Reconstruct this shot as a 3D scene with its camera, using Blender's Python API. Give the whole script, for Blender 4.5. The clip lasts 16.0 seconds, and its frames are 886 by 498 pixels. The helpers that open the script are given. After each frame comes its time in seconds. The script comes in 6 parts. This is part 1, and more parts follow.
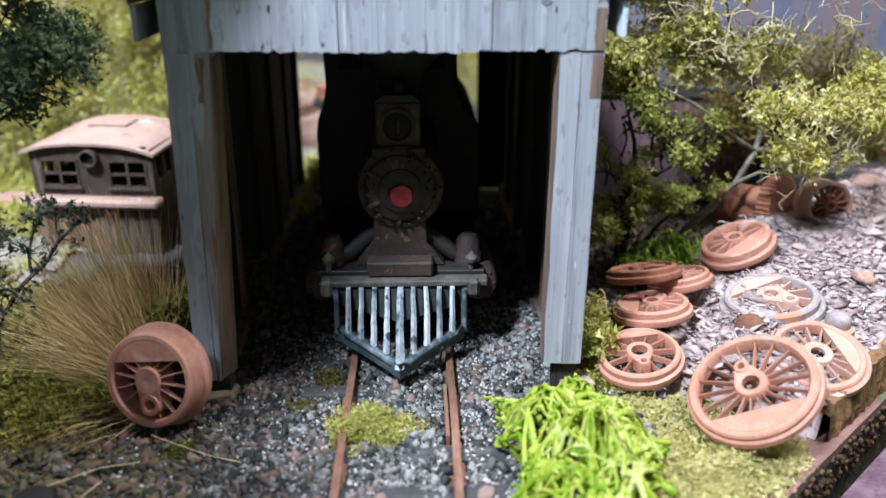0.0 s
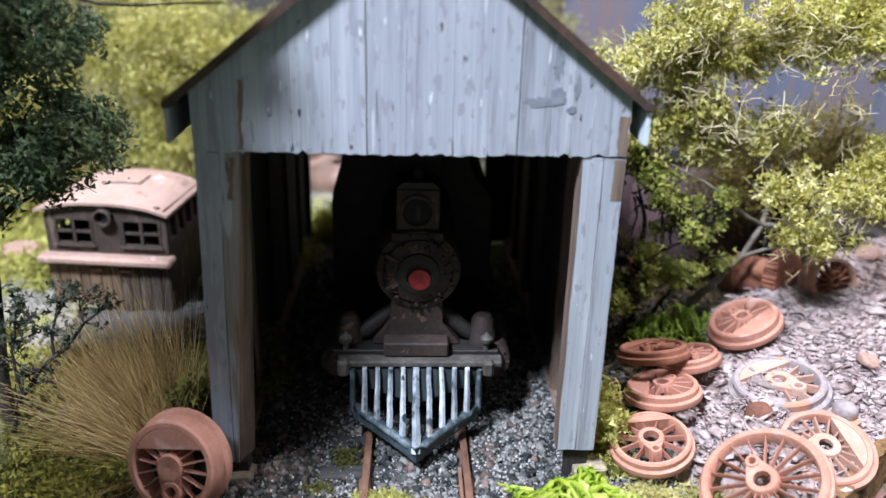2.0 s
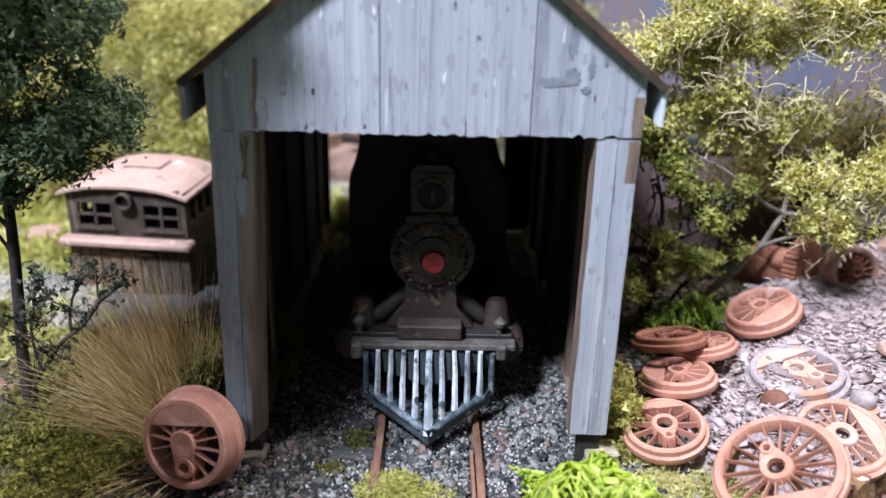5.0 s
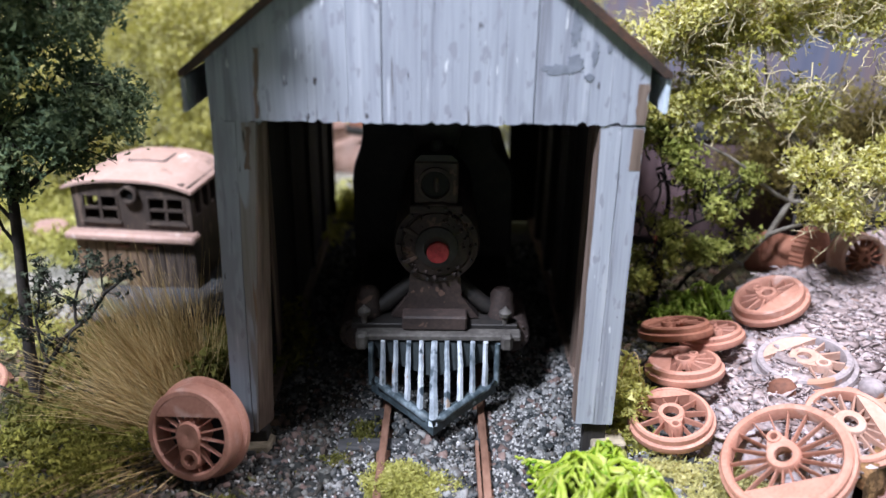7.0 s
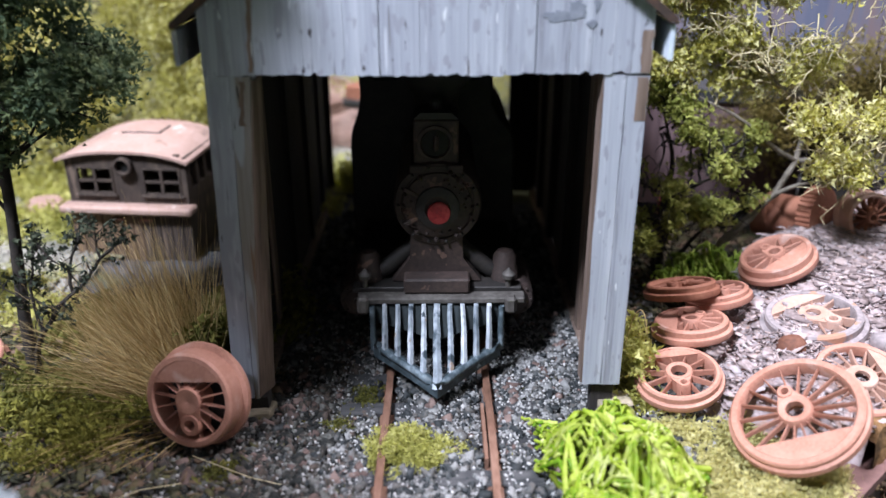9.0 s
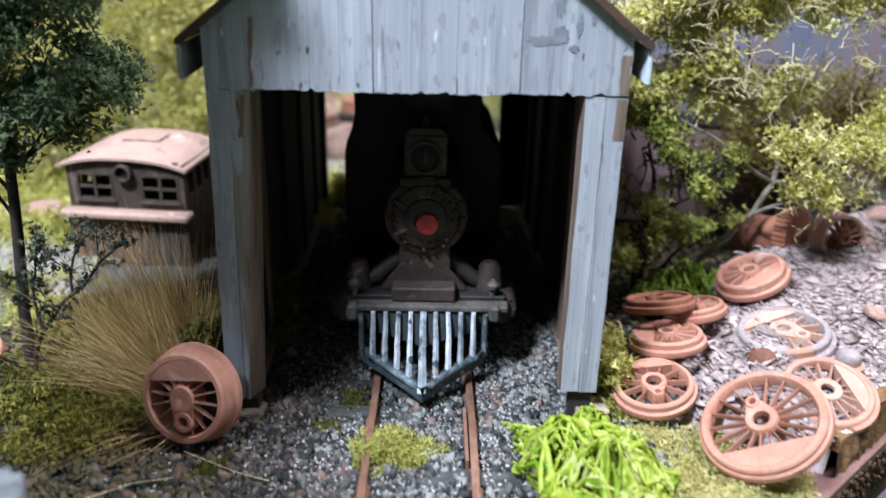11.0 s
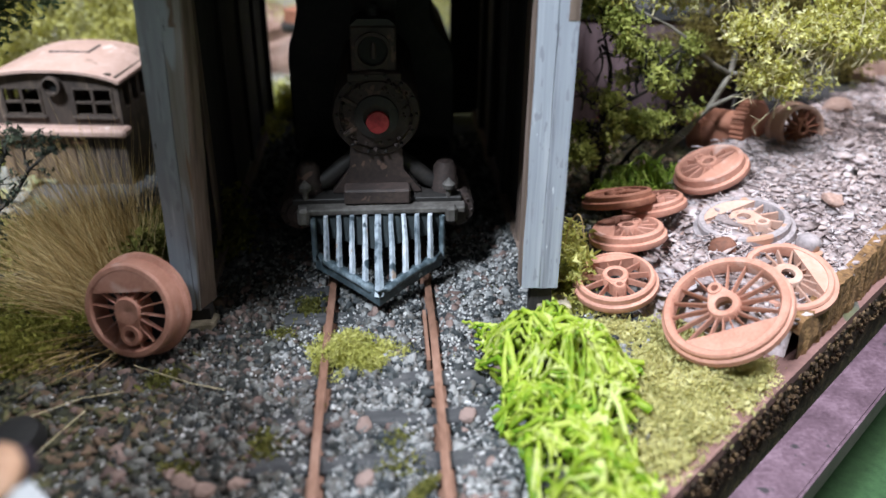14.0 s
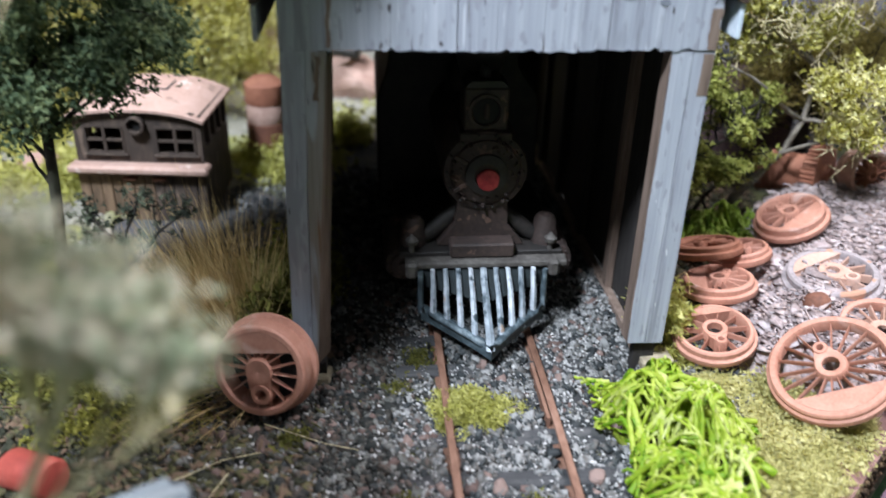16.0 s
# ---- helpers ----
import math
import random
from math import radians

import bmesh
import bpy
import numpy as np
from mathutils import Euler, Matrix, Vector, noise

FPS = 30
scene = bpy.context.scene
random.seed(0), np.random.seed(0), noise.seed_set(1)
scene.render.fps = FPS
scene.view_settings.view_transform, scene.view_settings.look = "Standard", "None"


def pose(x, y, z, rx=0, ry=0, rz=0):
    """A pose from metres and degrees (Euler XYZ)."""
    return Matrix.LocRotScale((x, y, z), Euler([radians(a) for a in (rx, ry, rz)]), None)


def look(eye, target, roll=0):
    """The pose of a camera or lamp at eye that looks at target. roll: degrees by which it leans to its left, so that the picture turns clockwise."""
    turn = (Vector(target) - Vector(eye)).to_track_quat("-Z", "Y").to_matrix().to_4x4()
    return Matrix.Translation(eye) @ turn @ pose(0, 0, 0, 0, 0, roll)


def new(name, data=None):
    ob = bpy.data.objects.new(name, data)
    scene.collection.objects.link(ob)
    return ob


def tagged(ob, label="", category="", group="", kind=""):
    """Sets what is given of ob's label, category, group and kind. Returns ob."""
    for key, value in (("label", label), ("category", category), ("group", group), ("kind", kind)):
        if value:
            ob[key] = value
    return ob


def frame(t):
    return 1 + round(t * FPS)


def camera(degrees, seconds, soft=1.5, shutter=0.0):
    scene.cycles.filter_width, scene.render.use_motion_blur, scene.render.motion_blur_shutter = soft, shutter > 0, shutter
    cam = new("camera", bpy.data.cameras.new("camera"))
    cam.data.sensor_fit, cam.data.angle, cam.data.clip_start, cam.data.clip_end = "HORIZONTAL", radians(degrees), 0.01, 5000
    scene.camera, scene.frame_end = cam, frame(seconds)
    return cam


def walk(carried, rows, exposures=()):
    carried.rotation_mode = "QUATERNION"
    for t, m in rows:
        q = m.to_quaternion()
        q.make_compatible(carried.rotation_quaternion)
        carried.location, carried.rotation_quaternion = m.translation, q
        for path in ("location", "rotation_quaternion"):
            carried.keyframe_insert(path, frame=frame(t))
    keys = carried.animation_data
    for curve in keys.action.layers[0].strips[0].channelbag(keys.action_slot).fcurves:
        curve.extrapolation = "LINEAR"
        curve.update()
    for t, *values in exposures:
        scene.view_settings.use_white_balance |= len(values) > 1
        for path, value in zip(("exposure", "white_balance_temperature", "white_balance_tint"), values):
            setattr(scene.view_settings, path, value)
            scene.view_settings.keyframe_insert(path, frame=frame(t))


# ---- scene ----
CM = 0.01  # all lengths below are written in centimetres
cam = camera(57.1, 16.0, 1.5, 0.5)
PATH = [
    (0, (0.276, -11.017, 6.849), (0.341, -9.166, 6.092), 0.21),
    (0.5, (0.249, -10.897, 6.673), (0.333, -9.053, 5.904), 0.71),
    (1, (0.120, -10.919, 7.145), (0.218, -9.075, 6.375), 1.17),
    (1.5, (-0.089, -10.765, 7.773), (0.010, -8.917, 7.015), 1.45),
    (2, (-0.190, -10.739, 8.072), (-0.099, -8.882, 7.334), 1.56),
    (2.5, (-0.142, -10.836, 7.842), (-0.070, -8.977, 7.108), 1.63),
    (3, (-0.140, -10.746, 7.926), (-0.083, -8.887, 7.190), 1.55),
    (5.5, (0.009, -10.829, 7.807), (0.037, -8.977, 7.053), 1.37),
    (6, (0.030, -10.794, 7.742), (0.054, -8.944, 6.981), 1.13),
    (6.5, (-0.012, -10.785, 7.776), (0.008, -8.934, 7.019), 1.01),
    (7, (0.031, -10.795, 7.803), (0.045, -8.946, 7.040), 0.86),
    (7.5, (0.088, -10.762, 7.735), (0.098, -8.919, 6.959), 0.78),
    (8, (0.172, -10.654, 7.173), (0.181, -8.812, 6.394), 0.41),
    (8.5, (0.187, -10.593, 6.967), (0.194, -8.756, 6.178), -0.21),
    (8.7, (0.121, -10.640, 7.179), (0.134, -8.806, 6.383), -0.26),
    (10.8, (-0.196, -10.981, 7.572), (-0.179, -9.131, 6.812), 1.26),
    (11, (0.095, -11.259, 7.478), (0.127, -9.409, 6.717), 1.34),
    (11.5, (-0.134, -11.612, 7.155), (-0.071, -9.779, 6.358), 1.02),
    (12, (-0.703, -11.401, 6.244), (-0.636, -9.586, 5.407), 0.39),
    (12.5, (-0.696, -11.221, 6.245), (-0.624, -9.421, 5.376), -0.04),
    (13, (-0.611, -11.119, 6.450), (-0.544, -9.335, 5.550), -0.26),
    (13.5, (-0.060, -11.178, 6.804), (0.025, -9.395, 5.903), -0.03),
    (14, (0.131, -11.022, 6.838), (0.269, -9.250, 5.921), 0.59),
    (14.5, (-0.343, -10.792, 7.195), (-0.189, -9.019, 6.283), 0.96),
    (15, (-0.858, -10.770, 6.938), (-0.693, -9.002, 6.017), 1.21),
    (15.5, (-1.286, -10.765, 7.211), (-1.110, -9.002, 6.283), 1.45),
    (16, (-1.954, -10.652, 7.923), (-1.769, -8.897, 6.982), 1.65),
]
walk(cam, [(t, look(Vector(eye) * CM, Vector(target) * CM, roll)) for t, eye, target, roll in PATH],
     exposures=((0, 0.12, 6400, 10), (2.0, 0.13, 6400, 13), (3.0, 0.13, 6400, 15), (6.0, 0.13, 6400, 16), (8.7, 0.10, 6400, 16), (11.0, 0.10, 6350, 10), (11.6, 0.04, 6350, 7), (12.0, -0.08, 6350, 4), (13.0, -0.10, 6350, 5), (14.0, 0.02, 6450, 8), (16, 0.02, 6450, 9)))

# ---- light ----
world = bpy.data.worlds.new("hall_light")
scene.world = world
world.use_nodes = True
_wn = world.node_tree.nodes
_wn["Background"].inputs[0].default_value = (0.93, 0.96, 1.0, 1)
_wn["Background"].inputs[1].default_value = 0.115


def hall_lamp(name, eye, target, watts, size, colour):
    d = bpy.data.lights.new(name, "AREA")
    d.shape, d.size, d.energy, d.color = "DISK", size * CM, watts, colour
    ob = new(name, d)
    ob.matrix_world = look(Vector(eye) * CM, Vector(target) * CM)
    return ob


hall_lamp("ceiling_lamp_front", (-22, -24, 50), (0, 1, 2), 8.0, 9, (0.81, 0.885, 1.0))
hall_lamp("ceiling_lamp_above", (24, 3, 54), (1, 4, 0), 4.7, 20, (0.95, 0.93, 1.0))
cam.data.dof.use_dof = True
cam.data.dof.focus_distance = 13.3 * CM
cam.data.dof.aperture_fstop = 17.0


# ---- materials ----
def mat(name, *cols, scale=4.0, stretch=(1, 1, 1), rough=0.85, bump=0.4, fine=18.0, metal=0.0, vary=0.0, island=0.0, obj=0.0,
        spot=None, spot_scale=2.0, spot_at=0.62, flecks=(), gloss_var=0.1, bump_mm=0.25, thin=0.0):
    """A two-scale procedural surface; lengths of the grain are in centimetres."""
    m = bpy.data.materials.new(name)
    m.use_nodes = True
    nt = m.node_tree
    N, L = nt.nodes, nt.links
    bsdf = N["Principled BSDF"]
    tc = N.new("ShaderNodeTexCoord")
    mp = N.new("ShaderNodeMapping")
    mp.inputs["Scale"].default_value = [100 * s for s in stretch]
    L.new(tc.outputs["Object"], mp.inputs[0])
    add = N.new("ShaderNodeVectorMath")
    add.operation = "ADD"
    L.new(mp.outputs[0], add.inputs[0])
    oi = N.new("ShaderNodeObjectInfo")
    geo = N.new("ShaderNodeNewGeometry")
    sh = N.new("ShaderNodeMath")
    sh.operation = "MULTIPLY"
    sh.inputs[1].default_value = 37.0
    L.new(oi.outputs["Random"], sh.inputs[0])
    L.new(sh.outputs[0], add.inputs[1])
    n1 = N.new("ShaderNodeTexNoise")
    n1.inputs["Scale"].default_value, n1.inputs["Detail"].default_value, n1.inputs["Roughness"].default_value = scale, 4, 0.6
    n2 = N.new("ShaderNodeTexNoise")
    n2.inputs["Scale"].default_value, n2.inputs["Detail"].default_value = fine, 2
    for n in (n1, n2):
        L.new(add.outputs[0], n.inputs["Vector"])
    mixf = N.new("ShaderNodeMix")
    mixf.inputs[0].default_value = 0.35
    L.new(n1.outputs[0], mixf.inputs[2])
    L.new(n2.outputs[0], mixf.inputs[3])
    ramp = N.new("ShaderNodeValToRGB")
    el = ramp.color_ramp.elements
    k = len(cols)
    while len(el) < k:
        el.new(0.5)
    for i, c in enumerate(cols):
        el[i].position = 0.32 + 0.36 * i / max(1, k - 1)
        el[i].color = (*c, 1)
    fac = mixf.outputs[0]
    for src, amount in ((geo.outputs["Random Per Island"], island), (oi.outputs["Random"], obj)):
        if amount:
            a = N.new("ShaderNodeMath")
            a.operation = "MULTIPLY_ADD"
            a.inputs[1].default_value = amount
            L.new(src, a.inputs[0])
            b = N.new("ShaderNodeMath")
            b.operation = "SUBTRACT"
            b.inputs[1].default_value = amount / 2
            L.new(fac, b.inputs[0])
            L.new(b.outputs[0], a.inputs[2])
            fac = a.outputs[0]
    L.new(fac, ramp.inputs[0])
    col = ramp.outputs[0]
    if spot:
        n3 = N.new("ShaderNodeTexNoise")
        n3.inputs["Scale"].default_value, n3.inputs["Detail"].default_value = spot_scale, 5
        L.new(add.outputs[0], n3.inputs["Vector"])
        r3 = N.new("ShaderNodeValToRGB")
        r3.color_ramp.elements[0].position, r3.color_ramp.elements[1].position = spot_at - 0.03, spot_at + 0.05
        L.new(n3.outputs[0], r3.inputs[0])
        mx = N.new("ShaderNodeMix")
        mx.data_type = "RGBA"
        L.new(r3.outputs[0], mx.inputs[0])
        L.new(col, mx.inputs[6])
        mx.inputs[7].default_value = (*spot, 1)
        col = mx.outputs[2]
    for fcol, fscale, fat, fstretch in flecks:
        m4 = N.new("ShaderNodeMapping")
        m4.inputs["Scale"].default_value = [100 * q for q in fstretch]
        L.new(tc.outputs["Object"], m4.inputs[0])
        n4 = N.new("ShaderNodeTexNoise")
        n4.inputs["Scale"].default_value, n4.inputs["Detail"].default_value = fscale, 3
        L.new(m4.outputs[0], n4.inputs["Vector"])
        r4 = N.new("ShaderNodeValToRGB")
        r4.color_ramp.elements[0].position, r4.color_ramp.elements[1].position = fat, fat + 0.04
        L.new(n4.outputs[0], r4.inputs[0])
        m5 = N.new("ShaderNodeMix")
        m5.data_type = "RGBA"
        L.new(r4.outputs[0], m5.inputs[0])
        L.new(col, m5.inputs[6])
        m5.inputs[7].default_value = (*fcol, 1)
        col = m5.outputs[2]
    L.new(col, bsdf.inputs["Base Color"])
    rr = N.new("ShaderNodeMapRange")
    rr.inputs[3].default_value, rr.inputs[4].default_value = max(0.05, rough - gloss_var), min(1, rough + gloss_var)
    L.new(n2.outputs[0], rr.inputs[0])
    L.new(rr.outputs[0], bsdf.inputs["Roughness"])
    bsdf.inputs["Metallic"].default_value = metal
    if bump:
        bp = N.new("ShaderNodeBump")
        bp.inputs["Strength"].default_value, bp.inputs["Distance"].default_value = bump, bump_mm * 0.001
        L.new(mixf.outputs[0], bp.inputs["Height"])
        L.new(bp.outputs[0], bsdf.inputs["Normal"])
    if thin:
        tr = N.new("ShaderNodeBsdfTranslucent")
        L.new(col, tr.inputs["Color"])
        both = N.new("ShaderNodeMixShader")
        both.inputs[0].default_value = thin
        L.new(bsdf.outputs[0], both.inputs[1])
        L.new(tr.outputs[0], both.inputs[2])
        L.new(both.outputs[0], N["Material Output"].inputs["Surface"])
    return m


GREY_WOOD = mat("weathered_blue_grey_paint", (0.19, 0.195, 0.23), (0.32, 0.34, 0.40), (0.375, 0.40, 0.46), (0.45, 0.47, 0.53), scale=1.9, fine=10, stretch=(2.9, 2.9, 0.09),
                rough=0.8, bump=0.4, obj=0.08, spot=(0.15, 0.125, 0.12), spot_scale=1.8, spot_at=0.73,
                flecks=(((0.15, 0.145, 0.16), 5.0, 0.68, (2.6, 2.6, 0.14)), ((0.50, 0.52, 0.58), 4.6, 0.66, (2.6, 2.6, 0.16)), ((0.28, 0.295, 0.345), 1.3, 0.63, (1.4, 1.4, 0.4)), ((0.29, 0.30, 0.35), 6.0, 0.60, (1.6, 1.6, 0.5)), ((0.055, 0.05, 0.055), 9.0, 0.69, (1, 1, 0.3)), ((0.66, 0.68, 0.72), 7.0, 0.68, (1.5, 1.5, 0.3))))
BARE_WOOD = mat("bare_brown_wood", (0.08, 0.055, 0.042), (0.17, 0.12, 0.095), (0.25, 0.185, 0.15), scale=2.4, fine=10, stretch=(3, 3, 0.2), rough=0.85, bump=0.8, obj=0.1)
GREY_BROWN = mat("grey_brown_board", (0.13, 0.115, 0.105), (0.24, 0.215, 0.20), (0.32, 0.30, 0.30), scale=1.4, fine=9, stretch=(2.4, 2.4, 0.12), rough=0.85, bump=0.45, flecks=(((0.36, 0.38, 0.43), 2.0, 0.58, (1.6, 1.6, 0.2)), ((0.05, 0.045, 0.045), 7.0, 0.69, (2.0, 2.0, 0.3)), ((0.21, 0.13, 0.085), 2.0, 0.56, (2.0, 2.0, 0.15))))
# Albedo lowered so the shed inside reads black; shade is in the colour.
DARK_WOOD = mat("boards_dark_with_shade", (0.008, 0.007, 0.007), (0.02, 0.017, 0.016), (0.034, 0.029, 0.026), scale=3, fine=12, stretch=(3, 3, 0.3), rough=0.9, bump=0.6, obj=0.1)
TAR = mat("black_tar_paper", (0.012, 0.012, 0.013), (0.03, 0.03, 0.032), (0.05, 0.045, 0.042), scale=3, rough=0.9)
ROOF_EDGE = mat("rusty_roof_edge", (0.02, 0.018, 0.017), (0.06, 0.035, 0.025), (0.14, 0.06, 0.035), scale=2, rough=0.85)
RUST = mat("brick_red_primer", (0.35, 0.155, 0.105), (0.44, 0.21, 0.15), (0.51, 0.265, 0.20), scale=2.2, fine=22, rough=0.62, bump=0.3, obj=0.08, spot=(0.56, 0.36, 0.30), spot_scale=1.6, spot_at=0.66, flecks=(((0.24, 0.10, 0.07), 5.0, 0.69, (1, 1, 1)),))
RUST_DARK = mat("dark_rusted_iron", (0.07, 0.026, 0.017), (0.14, 0.055, 0.033), (0.21, 0.088, 0.055), scale=3, rough=0.8, bump=0.6)
RUST_OLD = mat("dull_red_brown_primer", (0.20, 0.075, 0.045), (0.28, 0.11, 0.065), (0.36, 0.16, 0.10), scale=3, fine=18, rough=0.75, bump=0.4)
DUSTY = mat("dusty_primer", (0.42, 0.23, 0.165), (0.47, 0.29, 0.225), (0.50, 0.35, 0.295), scale=1.6, fine=14, rough=0.95, bump=0.8)
DUST_GREY = mat("dust_covered_iron", (0.16, 0.135, 0.14), (0.29, 0.25, 0.255), (0.40, 0.34, 0.34), scale=3, fine=14, rough=0.9, bump=0.7, flecks=(((0.40, 0.22, 0.15), 2.0, 0.58, (1, 1, 1)),))
RAIL = mat("rusty_rail", (0.11, 0.055, 0.036), (0.21, 0.112, 0.077), (0.29, 0.17, 0.125), scale=3, stretch=(1, 0.3, 1), rough=0.55, bump=0.4, metal=0.2)
TIE = mat("charcoal_grey_tie", (0.018, 0.019, 0.021), (0.04, 0.041, 0.044), (0.075, 0.075, 0.076), scale=3, stretch=(0.4, 2, 2), rough=0.9, bump=0.7, obj=0.15)
SOIL = mat("dark_ballast_soil", (0.022, 0.023, 0.025), (0.055, 0.055, 0.058), (0.09, 0.085, 0.083), (0.13, 0.10, 0.09), scale=3.0, fine=22, rough=0.95, bump=1.0,
           spot=(0.085, 0.088, 0.035), spot_scale=0.35, spot_at=0.60)
STONE_DARK = mat("earthy_gravel", (0.010, 0.012, 0.011), (0.022, 0.023, 0.020), (0.045, 0.039, 0.032), (0.09, 0.064, 0.052), (0.055, 0.06, 0.054), (0.14, 0.14, 0.13), scale=3, fine=12, rough=0.85, bump=0.4, island=0.5)
STONE = mat("ballast_stones", (0.013, 0.017, 0.019), (0.033, 0.039, 0.042), (0.066, 0.071, 0.07), (0.10, 0.09, 0.082), (0.115, 0.12, 0.12), (0.22, 0.222, 0.218), scale=3, fine=12, rough=0.75, bump=0.4, island=0.5)
CHIP = mat("pinkish_grey_debris", (0.22, 0.17, 0.165), (0.31, 0.245, 0.24), (0.375, 0.315, 0.32), (0.41, 0.305, 0.275), (0.47, 0.415, 0.425), scale=3, fine=12, rough=0.95, bump=0.5, island=0.42)
HEAP = mat("debris_bed", (0.29, 0.225, 0.225), (0.38, 0.31, 0.315), (0.45, 0.375, 0.385), scale=4, fine=16, rough=0.95, bump=1.0, bump_mm=0.5, flecks=(((0.40, 0.265, 0.22), 1.2, 0.58, (1, 1, 1)), ((0.24, 0.225, 0.24), 3.0, 0.62, (1, 1, 1))))
CORK = mat("brown_cork_edge", (0.06, 0.03, 0.012), (0.17, 0.09, 0.035), (0.30, 0.17, 0.07), scale=4, fine=16, rough=0.9, bump=1.0, bump_mm=0.6)
BOARD = mat("red_brown_painted_board", (0.13, 0.068, 0.06), (0.185, 0.097, 0.086), (0.245, 0.138, 0.122), scale=2, rough=0.6, bump=0.3)
BOARD_SIDE = mat("dark_board_edge_with_scatter", (0.015, 0.011, 0.008), (0.05, 0.036, 0.022), (0.16, 0.12, 0.06), scale=5, fine=20, rough=0.9, bump=1.0, bump_mm=0.6)
CRUMB = mat("dark_brown_crumbs", (0.03, 0.018, 0.01), (0.085, 0.05, 0.024), (0.17, 0.11, 0.055), scale=4, fine=16, rough=0.95, bump=0.8, island=0.4)
DARK_LUMP = mat("purple_black_surface", (0.006, 0.004, 0.007), (0.014, 0.009, 0.015), (0.03, 0.02, 0.028), scale=3, fine=18, rough=0.85, bump=0.4)
MAROON = mat("worn_maroon_rail", (0.05, 0.026, 0.038), (0.10, 0.058, 0.08), (0.18, 0.115, 0.15), scale=1.6, fine=14, rough=0.5, bump=0.5, flecks=(((0.03, 0.025, 0.03), 4.0, 0.66, (1, 1, 1)),))
GREEN_CLOTH = mat("dark_green_baize", (0.015, 0.045, 0.014), (0.025, 0.07, 0.022), (0.035, 0.09, 0.03), scale=6, fine=30, rough=0.95, bump=0.5)
LOCO = mat("sooty_black_iron", (0.009, 0.0085, 0.0085), (0.019, 0.017, 0.016), (0.042, 0.034, 0.030), scale=2.5, fine=16, rough=0.62, bump=0.4)
LOCO_BROWN = mat("rust_brown_iron", (0.016, 0.011, 0.010), (0.036, 0.024, 0.021), (0.07, 0.046, 0.039), scale=2.6, fine=16, rough=0.72, bump=0.6, flecks=(((0.12, 0.072, 0.056), 4.0, 0.63, (1, 1, 1)),))
PILOT_DARK = mat("blue_black_paint", (0.012, 0.018, 0.021), (0.028, 0.042, 0.050), (0.075, 0.105, 0.125), scale=3, fine=14, rough=0.55, bump=0.4, flecks=(((0.30, 0.36, 0.40), 5.0, 0.70, (1, 1, 1)),))
PILOT_BAR = mat("drybrushed_silver_bars", (0.09, 0.115, 0.135), (0.30, 0.345, 0.39), (0.58, 0.62, 0.67), scale=1.9, fine=9, stretch=(1, 1, 0.5), rough=0.45, bump=0.5, obj=0.16, flecks=(((0.045, 0.065, 0.08), 3.0, 0.61, (1, 1, 0.6)), ((0.32, 0.24, 0.19), 3.0, 0.64, (1, 1, 1))))
PILOT_TOE = mat("blue_grey_drybrushed_iron", (0.018, 0.028, 0.034), (0.06, 0.085, 0.10), (0.24, 0.30, 0.34), scale=3.4, fine=12, rough=0.5, bump=0.8)
BEAM = mat("dusty_grey_brown_beam", (0.035, 0.03, 0.028), (0.075, 0.068, 0.062), (0.15, 0.14, 0.13), scale=2.4, fine=12, rough=0.75, bump=0.5)
RED = mat("red_number_disc", (0.10, 0.006, 0.008), (0.24, 0.012, 0.016), (0.34, 0.05, 0.045), scale=5, rough=0.6, bump=0.4)
LENS = mat("dark_lamp_lens", (0.003, 0.003, 0.003), (0.006, 0.006, 0.006), scale=3, rough=0.8, bump=0)
CAR_BODY = mat("brown_weathered_planks", (0.024, 0.017, 0.014), (0.052, 0.037, 0.029), (0.10, 0.072, 0.054), scale=2.5, fine=12, stretch=(2.5, 2.5, 0.4), rough=0.85, bump=0.5, flecks=(((0.14, 0.10, 0.075), 3.0, 0.64, (1.5, 1.5, 0.3)),))
CAR_ROOF = mat("pinkish_brown_roof", (0.27, 0.17, 0.135), (0.38, 0.25, 0.205), (0.45, 0.315, 0.27), scale=0.9, fine=10, rough=0.75, bump=0.25, flecks=(((0.24, 0.16, 0.13), 1.3, 0.62, (1, 1, 1)), ((0.52, 0.40, 0.355), 2.6, 0.64, (1, 0.4, 1))))
STRAW = mat("dry_straw", (0.34, 0.23, 0.085), (0.52, 0.36, 0.15), (0.68, 0.52, 0.26), scale=2, rough=0.75, bump=0, island=0.6, thin=0.25)
MOSS = mat("yellow_green_foam", (0.37, 0.37, 0.085), (0.53, 0.52, 0.15), (0.66, 0.64, 0.27), scale=4, fine=20, rough=0.95, bump=0.6, island=0.25, thin=0.5)
# Brighter copy of the olive foam: light on this patch is in the colour.
MOSS_MID = mat("lit_olive_foam", (0.14, 0.14, 0.022), (0.25, 0.24, 0.04), (0.37, 0.35, 0.08), scale=3, fine=20, rough=0.95, bump=0.8, island=0.3, thin=0.35)
MOSS_DARK = mat("olive_foam", (0.085, 0.09, 0.018), (0.16, 0.16, 0.032), (0.26, 0.24, 0.06), scale=3, fine=20, rough=0.95, bump=0.8, island=0.3, thin=0.35)
LIME = mat("lime_green_lichen", (0.18, 0.35, 0.015), (0.40, 0.53, 0.04), (0.53, 0.62, 0.11), (0.68, 0.73, 0.30), scale=0.7, fine=8, rough=0.5, bump=0.3, island=0.3, thin=0.5)
